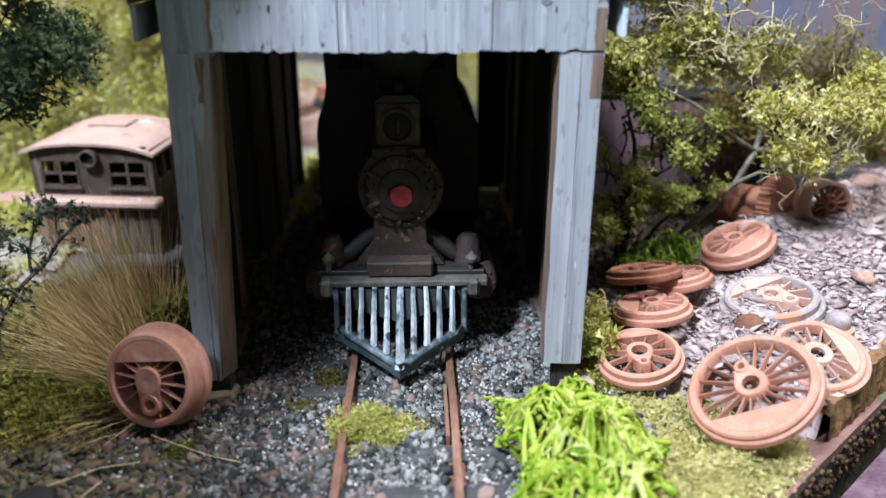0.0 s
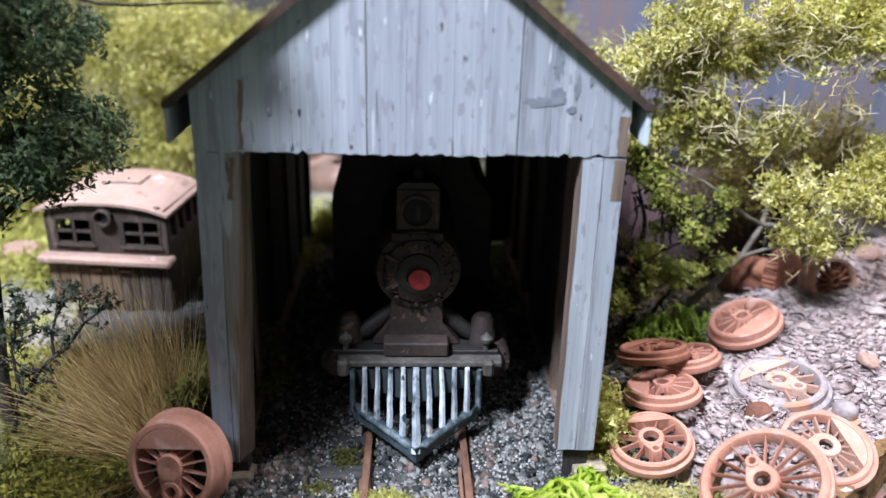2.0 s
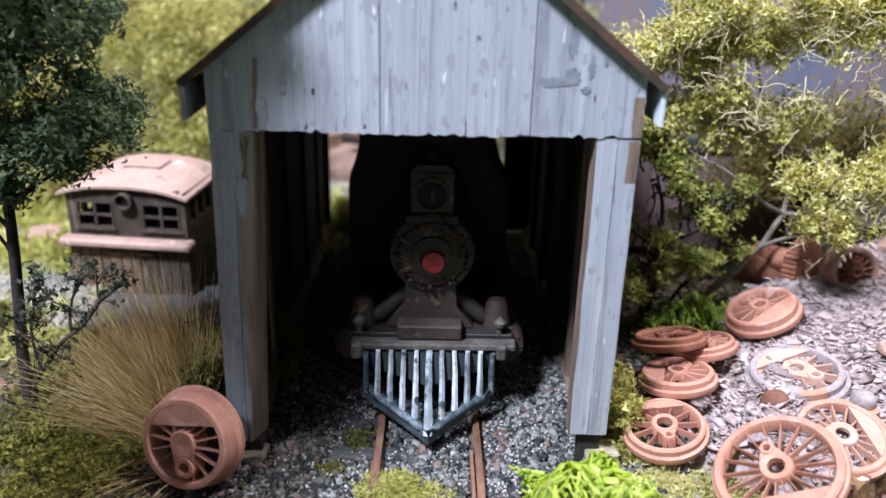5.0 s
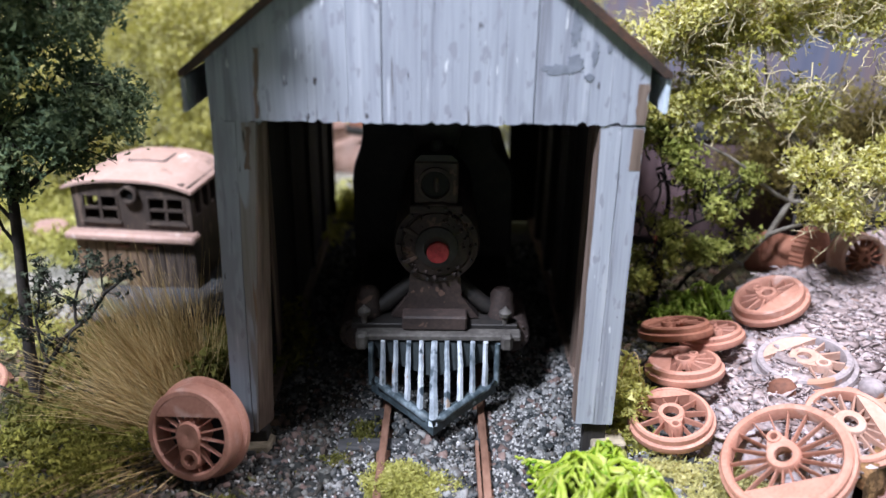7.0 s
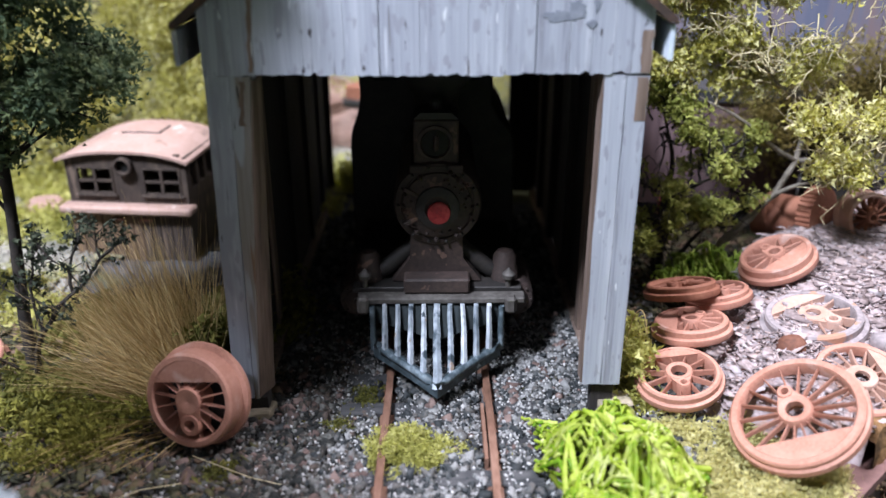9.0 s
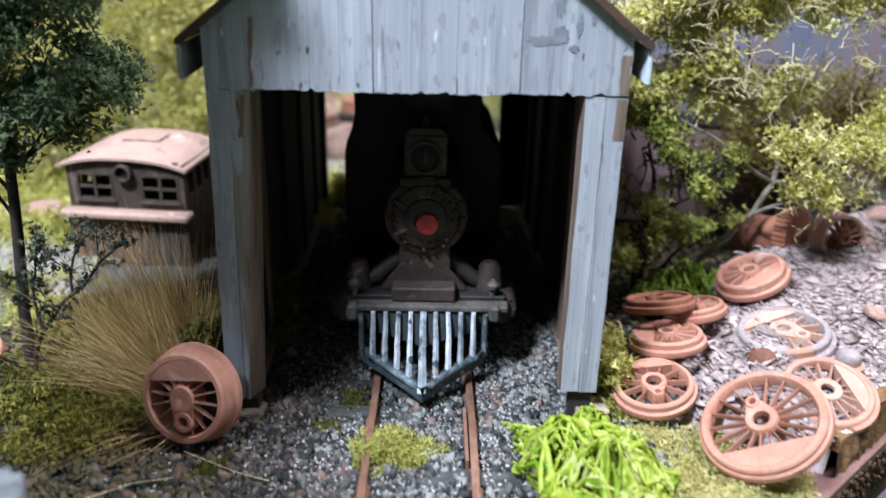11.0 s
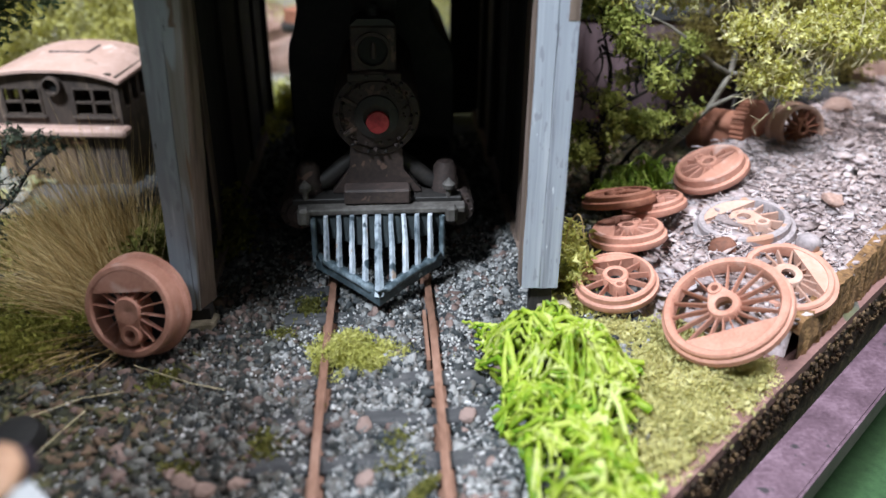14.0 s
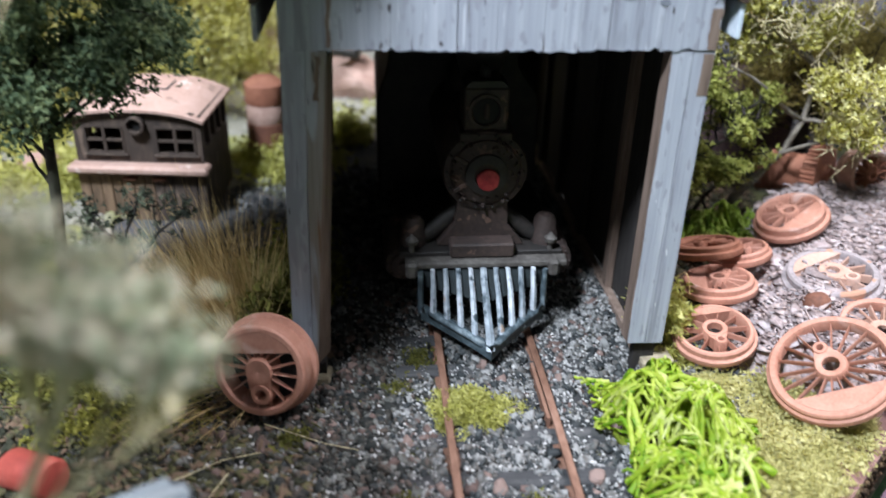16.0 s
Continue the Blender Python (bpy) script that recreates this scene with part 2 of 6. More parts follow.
GRASS = mat("bright_green_grass", (0.18, 0.31, 0.025), (0.33, 0.47, 0.05), (0.48, 0.59, 0.13), scale=2, rough=0.7, bump=0.2, island=0.5, thin=0.4)
LEAF_YELLOW = mat("yellow_green_leaves", (0.27, 0.255, 0.04), (0.47, 0.44, 0.095), (0.60, 0.57, 0.19), (0.74, 0.71, 0.38), scale=0.9, fine=14, rough=0.9, bump=0.4, island=0.36, thin=0.4)
LEAF_GREEN = mat("mid_green_leaves", (0.19, 0.215, 0.04), (0.36, 0.385, 0.085), (0.52, 0.53, 0.18), scale=1.0, fine=14, rough=0.88, bump=0.4, island=0.3, thin=0.4)
PURPLE_BROWN = mat("purple_brown_boards", (0.065, 0.04, 0.043), (0.12, 0.074, 0.08), (0.17, 0.115, 0.118), scale=1.6, fine=8, stretch=(2.5, 2.5, 0.3), rough=0.8, bump=0.4, obj=0.15)
LEAF_OLIVE = mat("olive_brown_leaves", (0.15, 0.125, 0.035), (0.25, 0.21, 0.06), (0.36, 0.31, 0.11), scale=1.0, fine=14, rough=0.9, bump=0.4, island=0.3, thin=0.4)
LEAF_DARK = mat("dark_green_leaves", (0.06, 0.10, 0.055), (0.12, 0.175, 0.09), (0.23, 0.28, 0.13), scale=1.2, fine=14, rough=0.85, bump=0.4, island=0.3, thin=0.45)
LEAF_PALE = mat("pale_sage_lichen", (0.17, 0.22, 0.13), (0.31, 0.36, 0.24), (0.50, 0.47, 0.34), (0.62, 0.55, 0.43), scale=1.5, fine=12, rough=0.9, bump=0.4, island=0.5)
BARK = mat("dark_bark", (0.008, 0.007, 0.006), (0.02, 0.016, 0.013), (0.045, 0.035, 0.027), scale=4, rough=0.9, bump=0.8)
PALE_BARK = mat("grey_brown_stem", (0.10, 0.085, 0.065), (0.21, 0.185, 0.15), (0.33, 0.30, 0.25), scale=3, rough=0.9, bump=0.7)
TWIG = mat("pale_tan_twig", (0.34, 0.28, 0.15), (0.52, 0.45, 0.27), (0.66, 0.60, 0.40), scale=3, rough=0.8, bump=0.4)
PEEL = mat("peeled_grey_patch", (0.15, 0.165, 0.205), (0.20, 0.22, 0.265), (0.26, 0.28, 0.33), scale=3, rough=0.85, bump=0.4)
RED_STONE = mat("reddish_ballast_stones", (0.085, 0.055, 0.048), (0.135, 0.09, 0.078), (0.20, 0.14, 0.122), scale=3, fine=12, rough=0.85, bump=0.5, island=0.5)
TAN_STONE = mat("tan_footing_stone", (0.18, 0.15, 0.10), (0.28, 0.24, 0.17), (0.36, 0.31, 0.23), scale=4, rough=0.9, bump=0.7)
LUMP = mat("pinkish_brown_stone", (0.15, 0.10, 0.085), (0.22, 0.15, 0.125), (0.29, 0.205, 0.175), scale=3, rough=0.9, bump=0.7)
SIDING = mat("blue_grey_corrugated_siding", (0.075, 0.088, 0.145), (0.125, 0.14, 0.20), (0.18, 0.135, 0.14), (0.23, 0.15, 0.14), scale=0.7, fine=3, stretch=(1.2, 1.2, 0.12), rough=0.7, bump=0.3)
PALE_GROUND = mat("pale_gravel_ground", (0.17, 0.16, 0.12), (0.26, 0.25, 0.21), (0.36, 0.34, 0.31), scale=2, fine=10, rough=0.95, bump=0.8, spot=(0.25, 0.25, 0.085), spot_scale=0.7, spot_at=0.54)
PINK_ROCK = mat("pinkish_rock", (0.22, 0.13, 0.10), (0.34, 0.22, 0.18), (0.46, 0.33, 0.28), scale=1.5, rough=0.9, bump=0.7)
RED_BODY = mat("faded_red_paint", (0.20, 0.03, 0.022), (0.33, 0.055, 0.04), (0.42, 0.11, 0.08), scale=2, rough=0.7, bump=0.3)
BONE = mat("chalky_white_surface", (0.58, 0.64, 0.70), (0.70, 0.75, 0.80), (0.78, 0.81, 0.85), scale=1.5, rough=0.85, bump=0.3)
MOTTLED_TAN = mat("mottled_tan_surface", (0.30, 0.16, 0.10), (0.44, 0.26, 0.165), (0.55, 0.36, 0.25), scale=4, rough=0.8, bump=0.4)
STREAKED_BLUE_GREY = mat("streaked_blue_grey_surface", (0.18, 0.235, 0.27), (0.30, 0.36, 0.41), (0.46, 0.51, 0.55), scale=2, stretch=(0.4, 3, 3), rough=0.8, bump=0.5, obj=0.2)
LIT_PALE_BLUE = mat("lit_blue_grey_paint", (0.42, 0.50, 0.58), (0.56, 0.64, 0.72), (0.70, 0.76, 0.82), scale=2, rough=0.7, bump=0.2)
LITTER = mat("brown_green_leaf_litter", (0.022, 0.024, 0.012), (0.055, 0.05, 0.025), (0.085, 0.085, 0.03), (0.13, 0.085, 0.055), scale=3, fine=14, rough=0.95, bump=0.6, island=0.6)
TAN_PLANK = mat("tan_weathered_planks", (0.075, 0.05, 0.03), (0.155, 0.10, 0.062), (0.25, 0.165, 0.10), scale=2.4, fine=11, stretch=(2.5, 2.5, 0.3), rough=0.85, bump=0.5)
MOSS_PALE = mat("pale_yellow_foam", (0.49, 0.47, 0.19), (0.65, 0.61, 0.27), (0.78, 0.74, 0.41), scale=3, fine=20, rough=0.95, bump=0.6, island=0.2, thin=0.55)
LEAF_BLACK = mat("blackish_green_leaves", (0.018, 0.026, 0.016), (0.035, 0.047, 0.028), (0.07, 0.085, 0.05), scale=2, rough=0.85, bump=0.3, island=0.3, thin=0.2)
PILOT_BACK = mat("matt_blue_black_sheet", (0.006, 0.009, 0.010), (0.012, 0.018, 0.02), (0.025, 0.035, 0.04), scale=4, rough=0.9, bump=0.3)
RED_DARK = mat("dull_dark_red_paint", (0.14, 0.012, 0.012), (0.24, 0.018, 0.018), scale=5, rough=0.6, bump=0.3)
WHITE_STONE = mat("whitish_grit", (0.20, 0.20, 0.20), (0.33, 0.33, 0.33), (0.48, 0.475, 0.465), scale=4, rough=0.8, bump=0.3, island=0.5)


# ---- building blocks ----
def mesh_of(bm, smooth=False):
    me = bpy.data.meshes.new("part")
    bm.transform(Matrix.Scale(CM, 4))
    bm.normal_update()
    bm.to_mesh(me)
    bm.free()
    if smooth:
        me.polygons.foreach_set("use_smooth", [True] * len(me.polygons))
        me.set_sharp_from_angle(angle=radians(38))
    return me


def part(name, bm, material, parent=None, label="", smooth=False):
    """One mesh object, under a thing or under a part."""
    me = mesh_of(bm, smooth)
    for m in material if isinstance(material, (list, tuple)) else [material]:
        me.materials.append(m)
    ob = new(name, me)
    ob.parent = parent
    return tagged(ob, label)


def at(x, y, z, rx=0, ry=0, rz=0):
    return pose(x * CM, y * CM, z * CM, rx, ry, rz)


def thing(name, m, label, category, group="", kind=""):
    ob = new(name)
    ob.empty_display_size = 0.005
    ob.matrix_world = m
    return tagged(ob, label, category, group, kind)


def raw(name, V, F, material, parent=None, smooth=False):
    """A mesh object from arrays of corners (centimetres) and faces."""
    me = bpy.data.meshes.new(name)
    V = np.asarray(V, dtype=np.float32) * CM
    F = np.asarray(F, dtype=np.int32)
    n, k = F.shape
    me.vertices.add(len(V))
    me.vertices.foreach_set("co", V.ravel())
    me.loops.add(n * k)
    me.loops.foreach_set("vertex_index", F.ravel())
    me.polygons.add(n)
    me.polygons.foreach_set("loop_start", np.arange(n, dtype=np.int32) * k)
    me.update(calc_edges=True)
    if smooth:
        me.polygons.foreach_set("use_smooth", [True] * n)
    me.materials.append(material)
    ob = new(name, me)
    ob.parent = parent
    return ob


def box(bm, x0, x1, y0, y1, z0, z1, bevel=0.0, jag=0.0):
    vs = bmesh.ops.create_cube(bm, size=1)["verts"]
    for v in vs:
        v.co = Vector(((x0 + x1) / 2 + v.co.x * (x1 - x0), (y0 + y1) / 2 + v.co.y * (y1 - y0), (z0 + z1) / 2 + v.co.z * (z1 - z0)))
        if jag:
            v.co += Vector([random.uniform(-jag, jag) for _ in range(3)])
    if bevel:
        es = list({e for v in vs for e in v.link_edges})
        bmesh.ops.bevel(bm, geom=es, offset=bevel, segments=1, affect="EDGES")
    return bm


def lathe(bm, profile, seg=24, m=Matrix.Identity(4), cap=True):
    """Turns (radius, height) pairs round the z axis of m."""
    rings = []
    for r, z in profile:
        rings.append([bm.verts.new(m @ Vector((r * math.cos(2 * math.pi * i / seg), r * math.sin(2 * math.pi * i / seg), z))) for i in range(seg)])
    for a, b in zip(rings, rings[1:]):
        for i in range(seg):
            bm.faces.new((a[i], a[(i + 1) % seg], b[(i + 1) % seg], b[i]))
    if cap:
        bm.faces.new(rings[0][::-1])
        bm.faces.new(rings[-1])
    return bm


def ring(bm, profile, seg=36, m=Matrix.Identity(4)):
    """A closed profile turned round the z axis: a rim or a tyre."""
    rings = [[bm.verts.new(m @ Vector((r * math.cos(2 * math.pi * i / seg), r * math.sin(2 * math.pi * i / seg), z))) for i in range(seg)] for r, z in profile]
    for k, a in enumerate(rings):
        b = rings[(k + 1) % len(rings)]
        for i in range(seg):
            bm.faces.new((a[i], a[(i + 1) % seg], b[(i + 1) % seg], b[i]))
    return bm


def prism(bm, outline, y0, y1, axis="y"):
    """An outline of (x, z) pairs carried from y0 to y1 (or of (x, y) pairs along z)."""
    put = (lambda a, b, d: Vector((a, d, b))) if axis == "y" else (lambda a, b, d: Vector((a, b, d)))
    f = [bm.verts.new(put(a, b, y0)) for a, b in outline]
    g = [bm.verts.new(put(a, b, y1)) for a, b in outline]
    n = len(outline)
    bm.faces.new(f)
    bm.faces.new(g[::-1])
    for i in range(n):
        bm.faces.new((f[i], g[i], g[(i + 1) % n], f[(i + 1) % n]))
    bmesh.ops.recalc_face_normals(bm, faces=bm.faces[:])
    return bm


def tube_arrays(paths, sides=5):
    """Corners and faces of many tubes; each path is a list of (point, radius)."""
    V, F = [], []
    for path in paths:
        first = len(V)
        n = len(path)
        for i, (p, r) in enumerate(path):
            a, b = Vector(path[max(0, i - 1)][0]), Vector(path[min(n - 1, i + 1)][0])
            d = (b - a).normalized() if (b - a).length > 1e-9 else Vector((0, 0, 1))
            u = d.orthogonal().normalized()
            w = d.cross(u)
            for k in range(sides):
                t = 2 * math.pi * k / sides
                V.append(tuple(Vector(p) + r * (math.cos(t) * u + math.sin(t) * w)))
        for i in range(n - 1):
            for k in range(sides):
                a, b = first + i * sides + k, first + i * sides + (k + 1) % sides
                F.append((a, b, b + sides, a + sides))
    return V, F


def spins(n, rng):
    q = rng.normal(size=(n, 4))
    q /= np.linalg.norm(q, axis=1)[:, None]
    w, x, y, z = q.T
    return np.stack([np.stack([1 - 2 * (y * y + z * z), 2 * (x * y - z * w), 2 * (x * z + y * w)], -1),
                     np.stack([2 * (x * y + z * w), 1 - 2 * (x * x + z * z), 2 * (y * z - x * w)], -1),
                     np.stack([2 * (x * z - y * w), 2 * (y * z + x * w), 1 - 2 * (x * x + y * y)], -1)], 1)


OCTA_V = np.array([(1, 0, 0), (-1, 0, 0), (0, 1, 0), (0, -1, 0), (0, 0, 1), (0, 0, -1)], float)
OCTA_F = np.array([(0, 2, 4), (2, 1, 4), (1, 3, 4), (3, 0, 4), (2, 0, 5), (1, 2, 5), (3, 1, 5), (0, 3, 5)])
CUBE_V = np.array([(x, y, z) for x in (-1, 1) for y in (-1, 1) for z in (-1, 1)], float)
CUBE_F = np.array([(0, 1, 3, 2), (4, 6, 7, 5), (0, 4, 5, 1), (2, 3, 7, 6), (0, 2, 6, 4), (1, 5, 7, 3)])
# a ragged three-lobed flake of foam
FLAKE_V = np.array([(0, 0, 0.15)] + [(r * math.cos(k * math.pi / 3), r * math.sin(k * math.pi / 3), -0.25 * (k % 2) + 0.3 * (k == 2)) for k, r in enumerate((1.0, 0.4, 0.85, 0.35, 1.1, 0.45))], float)
FLAKE_F = np.array([(0, 1 + k, 1 + (k + 1) % 6) for k in range(6)])


def scatter(P, sizes, rng, base=OCTA_V, faces=OCTA_F, flat=(1, 1, 1), jitter=0.35, turn=None):
    """Arrays for one small rough body at each point."""
    P = np.asarray(P, float)
    n = len(P)
    B = base[None] * (1 + rng.uniform(-jitter, jitter, size=(n, len(base), 3))) * np.asarray(flat)[None, None]
    R = spins(n, rng) if turn is None else turn
    B = np.einsum("nij,nkj->nki", R, B) * np.asarray(sizes).reshape(-1, 1, 1) + P[:, None]
    F = faces[None] + (np.arange(n) * len(base))[:, None, None]
    return B.reshape(-1, 3), F.reshape(-1, faces.shape[1])


def flat_turn(n, rng, tilt=0.35):
    """Turns that keep a body's z axis about upright."""
    a, b, c = rng.uniform(0, 2 * math.pi, n), rng.normal(0, tilt, n), rng.normal(0, tilt, n)
    o, i = np.zeros(n), np.ones(n)
    rz = np.stack([np.stack([np.cos(a), -np.sin(a), o], -1), np.stack([np.sin(a), np.cos(a), o], -1), np.stack([o, o, i], -1)], 1)
    rx = np.stack([np.stack([i, o, o], -1), np.stack([o, np.cos(b), -np.sin(b)], -1), np.stack([o, np.sin(b), np.cos(b)], -1)], 1)
    ry = np.stack([np.stack([np.cos(c), o, np.sin(c)], -1), np.stack([o, i, o], -1), np.stack([-np.sin(c), o, np.cos(c)], -1)], 1)
    return rx @ ry @ rz


def stuff(ob, label, category):
    return tagged(ob, label, category, "", "stuff")


def step(a, b, v):
    t = np.clip((v - a) / (b - a), 0, 1)
    return t * t * (3 - 2 * t)


# the heap's straight edge lies along the board's cut edge
HEAP_P, HEAP_D, HEAP_N = np.array((6.1, -1.25)), np.array((0.748, 0.664)), np.array((-0.664, 0.748))


def ground_z(x, y):
    """The height of the scenery at a place."""
    x, y = np.asarray(x, float), np.asarray(y, float)
    z = -0.2 + 0.04 * np.sin(1.7 * x + 0.6) * np.cos(1.3 * y) + 0.02 * np.sin(5.1 * x - 2 * y) - 0.05 * step(3, 7, -x)
    return z


def heap_z(x, y):
    x, y = np.asarray(x, float), np.asarray(y, float)
    d = (x - HEAP_P[0]) * HEAP_N[0] + (y - HEAP_P[1]) * HEAP_N[1]
    left = x - (3.6 + 0.6 * np.sin(0.9 * y) - 0.25 * np.minimum(y, 0) + 0.55 * np.maximum(y - 1.6, 0))
    h = 0.42 + 0.46 * step(0.1, 2.0, d) + 0.05 * np.maximum(y - 1, 0) + 0.05 * np.maximum(x - 6, 0)
    h = h + 0.07 * np.sin(2.1 * x + 1.1) * np.sin(1.8 * y + 0.3)
    back = 3.3 + 0.62 * (x - 4.2) - y
    front = (x - HEAP_P[0]) * 0.56 + (y - HEAP_P[1]) * 0.83
    return -0.32 + (h + 0.32) * step(0.0, 1.9, left) * step(-0.05, 0.0, d) * step(-0.1, 0.05, front) * step(-0.3, 0.7, back)


# ---- the board and the ground ----
EDGE_A, EDGE_D = np.array((3.39, -4.06)), np.array((0.746, 0.666))
EDGE_N = np.array((0.666, -0.746))


def beyond_edge(x, y):
    return (x - EDGE_A[0]) * EDGE_N[0] + (y - EDGE_A[1]) * EDGE_N[1]


def build_ground():
    # one sheet of scenery, trimmed along the slanting edge
    xs, ys = np.arange(-32, 30.01, 0.4), np.arange(-9, 46.01, 0.4)
    X, Y = np.meshgrid(xs, ys)
    d = beyond_edge(X, Y) + 0.0
    X2, Y2 = X - np.maximum(d, 0) * EDGE_N[0], Y - np.maximum(d, 0) * EDGE_N[1]
    Z = ground_z(X2, Y2) - 0.03 * step(-0.8, -0.2, d)
    V = np.stack([X2, Y2, Z], -1).reshape(-1, 3)
    nx, ny = len(xs), len(ys)
    i = (np.arange(ny - 1)[:, None] * nx + np.arange(nx - 1)[None]).ravel()
    F = np.stack([i, i + 1, i + nx + 1, i + nx], -1)
    dd = d.ravel()
    F = F[(dd[F].min(1) < 0)]
    tagged(raw("ground", V, F, SOIL, smooth=True), "dark soil ground of the model railway board", "ground", "", "structure")
    # the board below, its cut edge, the lower ledge and the cloth
    a, b = EDGE_A - 9 * EDGE_D, EDGE_A + 34 * EDGE_D
    bm = bmesh.new()
    e = 0.02
    prism(bm, [(a[0] - e * EDGE_N[0], a[1] - e * EDGE_N[1]), (b[0] - e * EDGE_N[0], b[1] - e * EDGE_N[1]), (b[0], 46), (-32, 46), (-32, a[1])], -1.6, -0.36, "z")
    tagged(part("layout_board", bm, BOARD_SIDE), "thick dark layout board edge sprinkled with scatter", "board", "", "structure")
    bm = bmesh.new()
    n = EDGE_N

    def strip(o0, o1):
        return [tuple(a + o0 * n), tuple(b + o0 * n), tuple(b + o1 * n), tuple(a + o1 * n)]

    prism(bm, strip(-1.3, 0.0), -0.36, -0.185, "z")
    tagged(part("board_rim", bm, BOARD), "red-brown painted rim of the layout board", "board rim", "", "structure")
    bm = bmesh.new()
    prism(bm, strip(0.16, 0.86), -1.5, -1.0, "z")
    bmesh.ops.bevel(bm, geom=bm.edges[:], offset=0.04, segments=2, affect="EDGES")
    tagged(part("ledge", bm, MAROON), "worn maroon painted ledge below the board edge", "ledge", "", "structure")
    bm = bmesh.new()
    prism(bm, [(-60, -40), (60, -40), (60, 70), (-60, 70)], -3.2, -3.0, "z")
    tagged(part("table_cloth", bm, GREEN_CLOTH), "dark green cloth beneath the board", "cloth", "", "structure")
    # crumbs along the cut face
    rng = np.random.default_rng(5)
    s, z = rng.uniform(-3, 13, 900), rng.uniform(-0.95, -0.3, 900)
    P = np.stack([EDGE_A[0] + s * EDGE_D[0], EDGE_A[1] + s * EDGE_D[1], z], -1)
    V, F = scatter(P, rng.uniform(0.02, 0.07, 900), rng)
    stuff(raw("edge_scatter", V, F, CRUMB), "brown crumbs clinging to the board edge", "scatter")


def build_heap():
    xs, ys = np.arange(3.2, 30, 0.12), np.arange(-2.2, 22, 0.12)
    X, Y = np.meshgrid(xs, ys)
    d = (X - HEAP_P[0]) * HEAP_N[0] + (Y - HEAP_P[1]) * HEAP_N[1]
    X2, Y2 = X - np.minimum(d, 0) * HEAP_N[0], Y - np.minimum(d, 0) * HEAP_N[1]
    Z = heap_z(X2, Y2)
    nx, ny = len(xs), len(ys)
    i = (np.arange(ny - 1)[:, None] * nx + np.arange(nx - 1)[None]).ravel()
    F = np.stack([i, i + 1, i + nx + 1, i + nx], -1)
    keep = (d.ravel()[F].max(1) > 0) & (Z.ravel()[F].max(1) > -0.27)
    base = thing("debris_heap", at(0, 0, 0), "heap of pinkish grey debris on a brown cork slab", "debris heap")
    raw("bed", np.stack([X2, Y2, Z], -1).reshape(-1, 3), F[keep], HEAP, base, True)
    # the slab's cut side
    bm = bmesh.new()
    s = np.arange(0.0, 20, 0.12)
    rng = np.random.default_rng(3)
    for k in range(len(s)):
        p = HEAP_P + s[k] * HEAP_D
        top = float(heap_z(p[0] + 0.02 * HEAP_N[0], p[1] + 0.02 * HEAP_N[1])) + 0.02
        w = rng.uniform(0, 0.08, 4)
        cols = [(0.14 + w[0], -0.24), (0.12 + w[1], 0.02), (0.05 + w[2], top), (-0.1, top + 0.02)]
        row = [bm.verts.new((p[0] - o * HEAP_N[0], p[1] - o * HEAP_N[1], z)) for o, z in cols]
        if k:
            for q in range(3):
                bm.faces.new((last[q], row[q], row[q + 1], last[q + 1]))
        last = row
    part("slab_edge", bm, CORK, base, "ragged brown cork edge")
    rng = np.random.default_rng(11)
    n = 52000
    P = np.stack([rng.uniform(3.6, 16, n), rng.uniform(-1.4, 12, n)], -1)
    dd = (P - HEAP_P) @ HEAP_N
    z = heap_z(P[:, 0], P[:, 1])
    ok = (dd > 0.02) & (z > -0.12) & (rng.uniform(size=n) < np.where(P[:, 1] > 6, 0.5, 1))
    P, z = P[ok], z[ok]
    n = len(P)
    size = np.clip(rng.lognormal(-3.5, 0.55, n), 0.012, 0.14)
    V, F = scatter(np.column_stack([P, z + 0.012 + 0.1 * size]), size, rng, CUBE_V, CUBE_F, (1.5, 0.95, 0.2), 0.5, flat_turn(n, rng, 0.15))
    # curled slivers and strips lying on top
    m = 1100
    Q = np.stack([rng.uniform(4.2, 12, m), rng.uniform(-1.2, 8, m)], -1)
    Q = Q[((Q - HEAP_P) @ HEAP_N > 0.1) & (heap_z(Q[:, 0], Q[:, 1]) > 0.1)]
    strips = []
    for x, y in Q:
        a, c, ln = rng.uniform(0, 2 * math.pi), rng.normal() * 1.2, rng.uniform(0.08, 0.3)
        zz = float(heap_z(x, y)) + 0.05
        strips.append([(Vector((x + ln * u * math.cos(a + c * u), y + ln * u * math.sin(a + c * u), zz + 0.05 * math.sin(3 * u))), rng.uniform(0.008, 0.02)) for u in (0, 0.33, 0.66, 1)])
    V2, F2 = tube_arrays(strips, 4)
    V, F = np.concatenate([V, V2]), np.concatenate([F, np.asarray(F2) + len(V)])
    ob = raw("debris_layer", V, F, CHIP, base)
    tagged(ob, "loose flakes and chips", kind="stuff")


